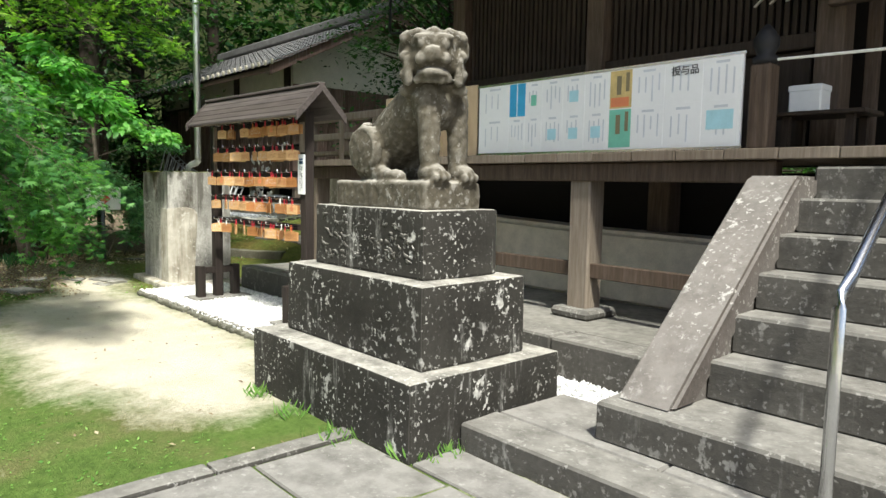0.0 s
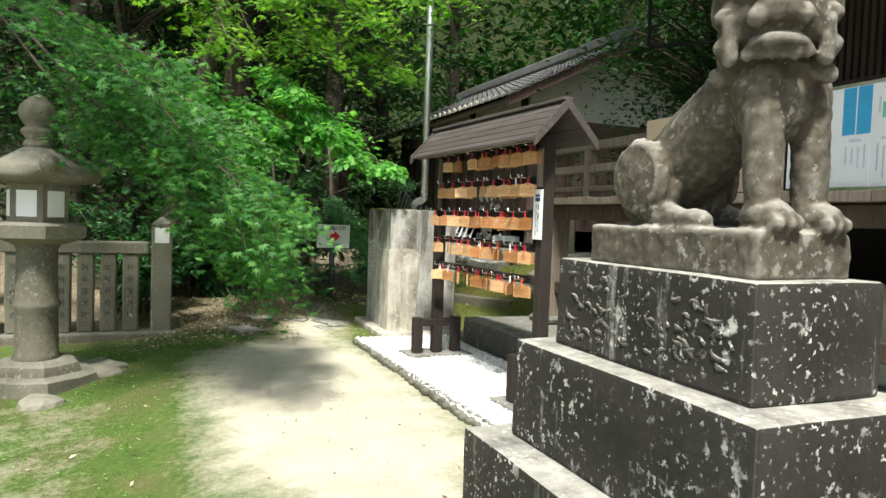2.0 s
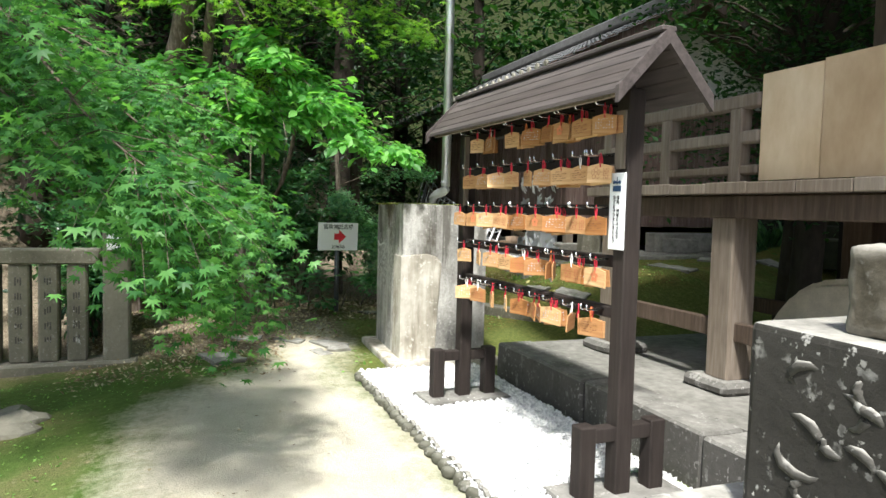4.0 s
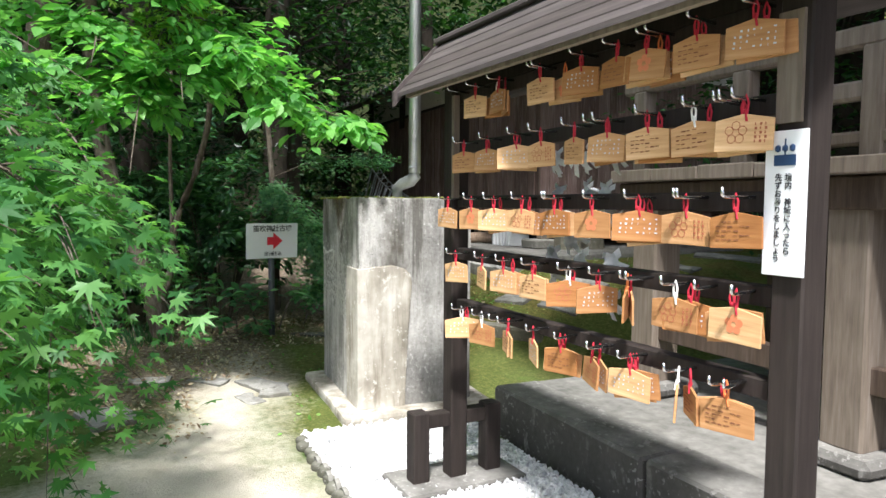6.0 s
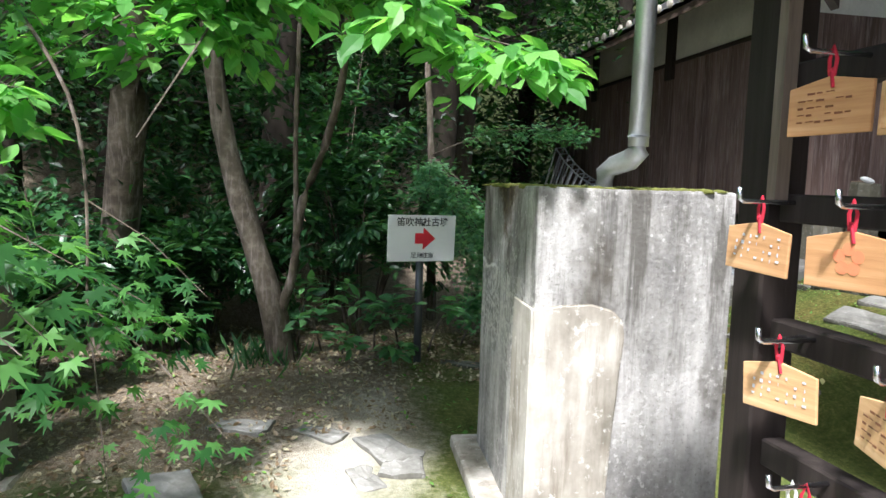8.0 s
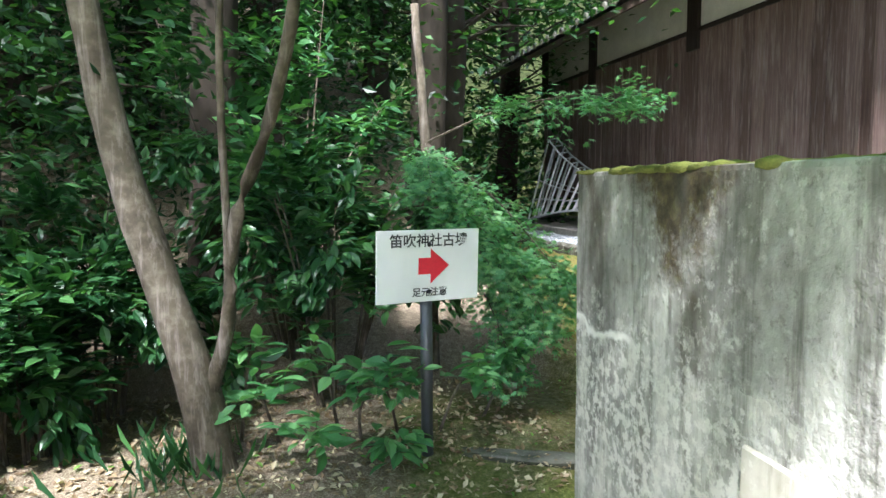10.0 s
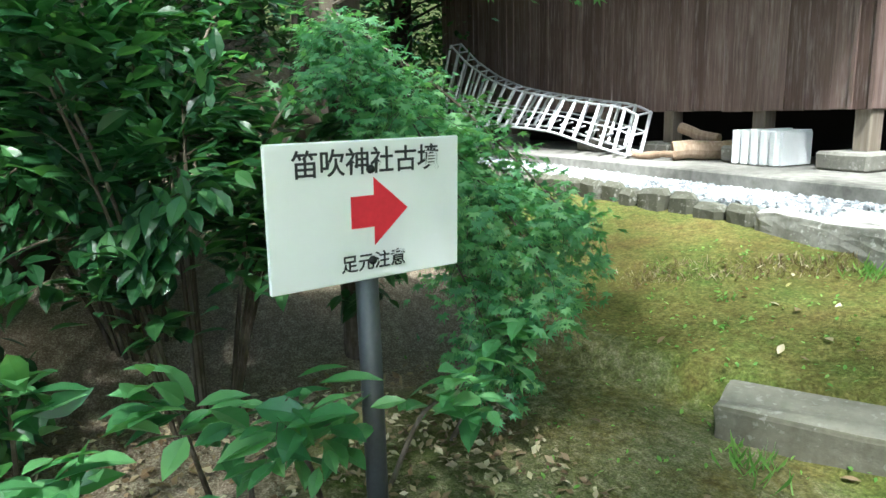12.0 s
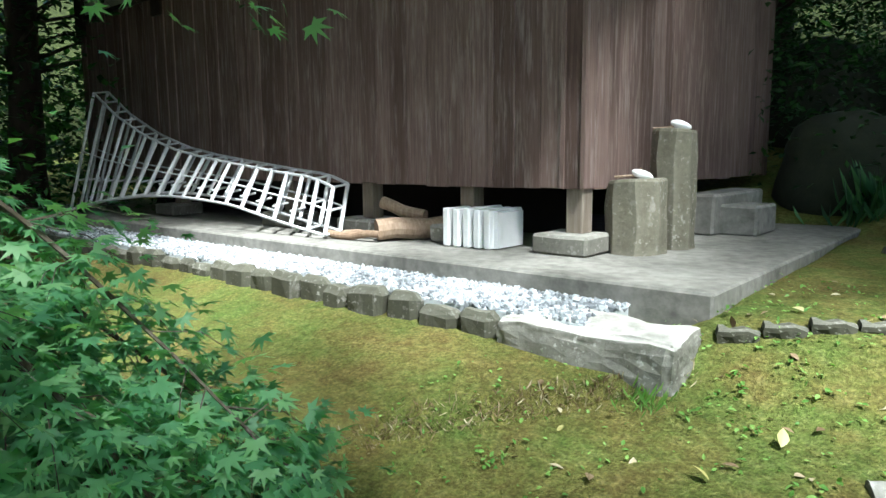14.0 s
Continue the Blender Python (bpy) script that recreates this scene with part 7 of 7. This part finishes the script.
# tall trees added for their high crowns, which shade woods and storehouse wall
for i, (x, y, h, r0, c, n) in enumerate(((-11.9, 0.3, 12, 0.17, 2.6, 9000), (-12.3, 2.7, 13, 0.19, 2.8, 9000), (-12.6, -2.6, 12, 0.18, 2.6, 8000), (-14.4, 0.6, 14, 0.22, 3.0, 9000), (-13.6, 4.6, 13, 0.2, 2.4, 8000), (-9.0, 12.4, 12, 0.2, 2.8, 8000), (-7.6, 8.7, 12, 0.18, 2.6, 9000))):
    wood_tree(x, y, h, r0, c, n, 160 + i, 0.17, LEAF_WOOD, random.Random(40 + i).uniform(-0.3, 0.4), 0.5)

# undergrowth and far woods
def leaf_stuff(name, pos, size, mat, label, cat, seed, tv=SMALL_V, tf=SMALL_F, up=0.5):
    g = np.random.default_rng(seed)
    nn = np.array((0, 0, 1.0)) + g.normal(size=pos.shape) * up
    v, f = scatter(tv, tf, pos, frames_from(g.normal(size=pos.shape) * (1, 1, 0.5), nn), size * g.uniform(0.6, 1.3, len(pos)))
    return tagged(new(name, quick(name, v, f, mat)), label, cat, kind="stuff")


g = np.random.default_rng(77)
pts = []
for k in range(520):
    x, y = g.uniform(-16, -10.6), g.uniform(-7, 4.6)
    if x > -12.6 and y > 2.6:
        continue
    c = np.array((x, y, ground_z(x, y) + g.uniform(0.1, 2.2)))
    pts.append(c + g.normal(size=(75, 3)) * (0.3, 0.3, 0.16))
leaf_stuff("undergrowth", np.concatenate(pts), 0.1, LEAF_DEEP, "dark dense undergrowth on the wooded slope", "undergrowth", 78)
pts = []
for k in range(200):
    x, y = g.uniform(-23, -17.6), g.uniform(2.5, 11)
    pts.append(np.array((x, y, ground_z(x, y) + g.uniform(0.05, 2.4))) + g.normal(size=(70, 3)) * (0.35, 0.35, 0.18))
leaf_stuff("undergrowth", np.concatenate(pts), 0.12, LEAF_WOOD, "dark undergrowth beyond the leaning frame", "undergrowth", 87)
pts = []
for k in range(380):
    x, y = g.uniform(-13.5, -4.5), g.uniform(11.6, 17)
    if -10.1 < x < -7.5 and y < 14.5:
        continue
    pts.append(np.array((x, y, ground_z(x, y) + g.uniform(0.05, 1.4))) + g.normal(size=(75, 3)) * (0.3, 0.3, 0.16))
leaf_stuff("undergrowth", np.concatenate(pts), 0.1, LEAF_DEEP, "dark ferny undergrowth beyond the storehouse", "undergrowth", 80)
pts = []
for k in range(750):
    a = g.uniform(radians(62), radians(232))
    rr = g.uniform(17, 27)
    x, y = -5 + rr * math.cos(a), 4 + rr * math.sin(a)
    c = np.array((x, y, ground_z(x, y) + g.uniform(0, 13)))
    pts.append(c + g.normal(size=(60, 3)) * (0.9, 0.9, 0.5))
leaf_stuff("far_woods", np.concatenate(pts), 0.42, LEAF_WOOD, "dense wood closing the view behind the shrine", "woods", 79)
# wooded hillside behind all
hv, hf = [], []
NA, NR = 60, 10
for j in range(NR):
    for i in range(NA + 1):
        a = radians(55 + 185 * i / NA)
        rr = 26 + j * 5
        x, y = -5 + rr * math.cos(a), 4 + rr * math.sin(a)
        hv.append((x, y, -1 + j * 3.6 + 1.2 * noise.noise(Vector((x * 0.2, y * 0.2, 0)))))
for j in range(NR - 1):
    for i in range(NA):
        hf.append((j * (NA + 1) + i, j * (NA + 1) + i + 1, (j + 1) * (NA + 1) + i + 1, (j + 1) * (NA + 1) + i))
tagged(new("backdrop", quick("backdrop", hv, hf, WOODFLOOR, True)), "dark wooded hillside rising behind the shrine", "hillside", kind="structure")

# small weeds, grass and fallen leaves
def sand_far(x, y):
    return np.array([sand_amount(a, b) < -0.05 for a, b in zip(x, y)])


def on_ground(x, y, dz=0.0):
    return np.array([(a, b, ground_z(a, b) + dz) for a, b in zip(x, y)])


x, y = g.uniform(-11.4, -9.0, 1300), g.uniform(4.4, 8.4, 1300)
ok = (y > 4.9) | (x < -9.9)
leaf_stuff("moss_weeds", on_ground(x[ok], y[ok], 0.012), 0.022, LEAF_WEED, "tiny green weeds growing in the moss", "weeds", 81, BROAD_V, BROAD_F, 0.35)
cx_, cy_ = g.uniform(-11.2, -8.9, 50), g.uniform(5.3, 8.2, 50)
x, y = np.repeat(cx_, 10) + g.normal(size=500) * 0.04, np.repeat(cy_, 10) + g.normal(size=500) * 0.04
leaf_stuff("moss_weeds", on_ground(x, y, 0.02), 0.027, LEAF_WEED, "little clumps of clover-like weeds in the moss", "weeds", 88, BROAD_V, BROAD_F, 0.5)
x, y = g.uniform(-8.2, -1.9, 2600), g.uniform(0.4, 2.4, 2600)
ok = np.array([sand_amount(a, b) < -0.3 for a, b in zip(x, y)])
leaf_stuff("moss_weeds", on_ground(x[ok], y[ok], 0.006), 0.024, LEAF_WEED, "small green weeds in the mossy yard", "weeds", 82, SMALL_V, SMALL_F, 0.4)
x, y = g.uniform(-11.2, -7.6, 9000), g.uniform(1.2, 4.6, 9000)
ok = ~((y > 3.75) & (x > -9.6)) & ~((x > -8.9) & (y > 3.05)) & (g.random(9000) < 0.25 + 0.75 * np.clip((-7.4 - x) / 1.6, 0, 1))
x, y = x[ok], y[ok]
leaf_stuff("leaf_litter", on_ground(x, y, 0.012), 0.04, LEAF_DRY, "brown fallen leaves under the trees", "leaf litter", 83, SMALL_V, SMALL_F, 0.45)
x, y = g.uniform(-10.4, -7.4, 420), g.uniform(2.0, 4.2, 420)
ok = sand_far(x, y) & ~((x > -8.75) & (y > 3.8))
leaf_stuff("moss_weeds", on_ground(x[ok], y[ok], 0.012), 0.035, LEAF_WEED, "small green seedlings in the leaf litter", "weeds", 93, BROAD_V, BROAD_F, 0.5)
x, y = g.uniform(-11.0, -9.0, 90), g.uniform(4.6, 8.4, 90)
leaf_stuff("fallen_leaves", on_ground(x, y, 0.014), 0.045, LEAF_DRY, "scattered pale fallen leaves on the moss", "fallen leaves", 84, BROAD_V, BROAD_F, 0.25)
x, y = g.uniform(-10.9, -8.9, 30), g.uniform(5.2, 8.0, 30)
leaf_stuff("fallen_leaves", on_ground(x, y, 0.018), 0.06, LEAF_PALE, "few cream and yellow fallen leaves on the moss", "fallen leaves", 89, BROAD_V, BROAD_F, 0.35)
x, y = g.uniform(-7.5, -2.0, 110), g.uniform(0.8, 3.3, 110)
leaf_stuff("fallen_leaves", on_ground(x, y, 0.01), 0.035, LEAF_DRY, "few small fallen leaves on the yard", "fallen leaves", 85, SMALL_V, SMALL_F, 0.25)
GRASS_V = np.array([(-0.03, 0, 0), (0.03, 0, 0), (0.02, 0.6, 0.12), (0, 1, 0.0)])
GRASS_F = np.array([(0, 1, 2), (0, 2, 3)])


def tuft(cx, cy, n, ln, rad, seed, label):
    gg = np.random.default_rng(seed)
    a = gg.uniform(0, 6.28, n)
    p = np.stack([cx + rad * gg.normal(size=n), cy + rad * gg.normal(size=n)], 1)
    pos = on_ground(p[:, 0], p[:, 1])
    d = np.stack([np.cos(a) * 0.6, np.sin(a) * 0.6, np.full(n, 1.0)], 1)
    nn = np.stack([np.cos(a), np.sin(a), np.full(n, -0.3)], 1)
    v, f = scatter(GRASS_V, GRASS_F, pos, frames_from(d, nn), ln * gg.uniform(0.5, 1.2, n))
    tagged(new("grass_tuft", quick("grass_tuft", v, f, LEAF_WEED if rad < 0.1 else LEAF_SHRUB)), label, "grass", kind="stuff")


t_ = np.random.default_rng(94)
u_ = t_.uniform(0, 1, 900)
x, y = -11.4 + 0.85 * u_ + t_.normal(size=900) * 0.035, 5.78 + 1.1 * u_ + t_.normal(size=900) * 0.035
v, f = scatter(GRASS_V, GRASS_F, on_ground(x, y), frames_from(np.stack([t_.normal(size=900) * 0.5 + 0.3, t_.normal(size=900) * 0.5 - 0.3, np.full(900, 0.6)], 1), t_.normal(size=(900, 3))), t_.uniform(0.02, 0.06, 900))
tagged(new("dry_grass", quick("dry_grass", v, f, LEAF_DRY)), "thin dry grass hanging over a low ledge in the moss", "grass", kind="stuff")
tuft(-10.55, 11.3, 200, 0.45, 0.18, 91, "clump of long dark grass by the boulder")
tuft(-10.1, 2.75, 120, 0.2, 0.14, 92, "clump of dark grass at the tree foot")
for k, (x, y) in enumerate(((-1.5, 3.02), (-1.95, 2.86), (-2.4, 2.85), (-2.9, 2.88), (-0.25, 3.22), (-1.42, 3.2), (-10.6, 6.6), (-9.9, 5.1))):
    tuft(x, y, 40, 0.09, 0.05, 100 + k, "small tuft of green grass in a stone joint")
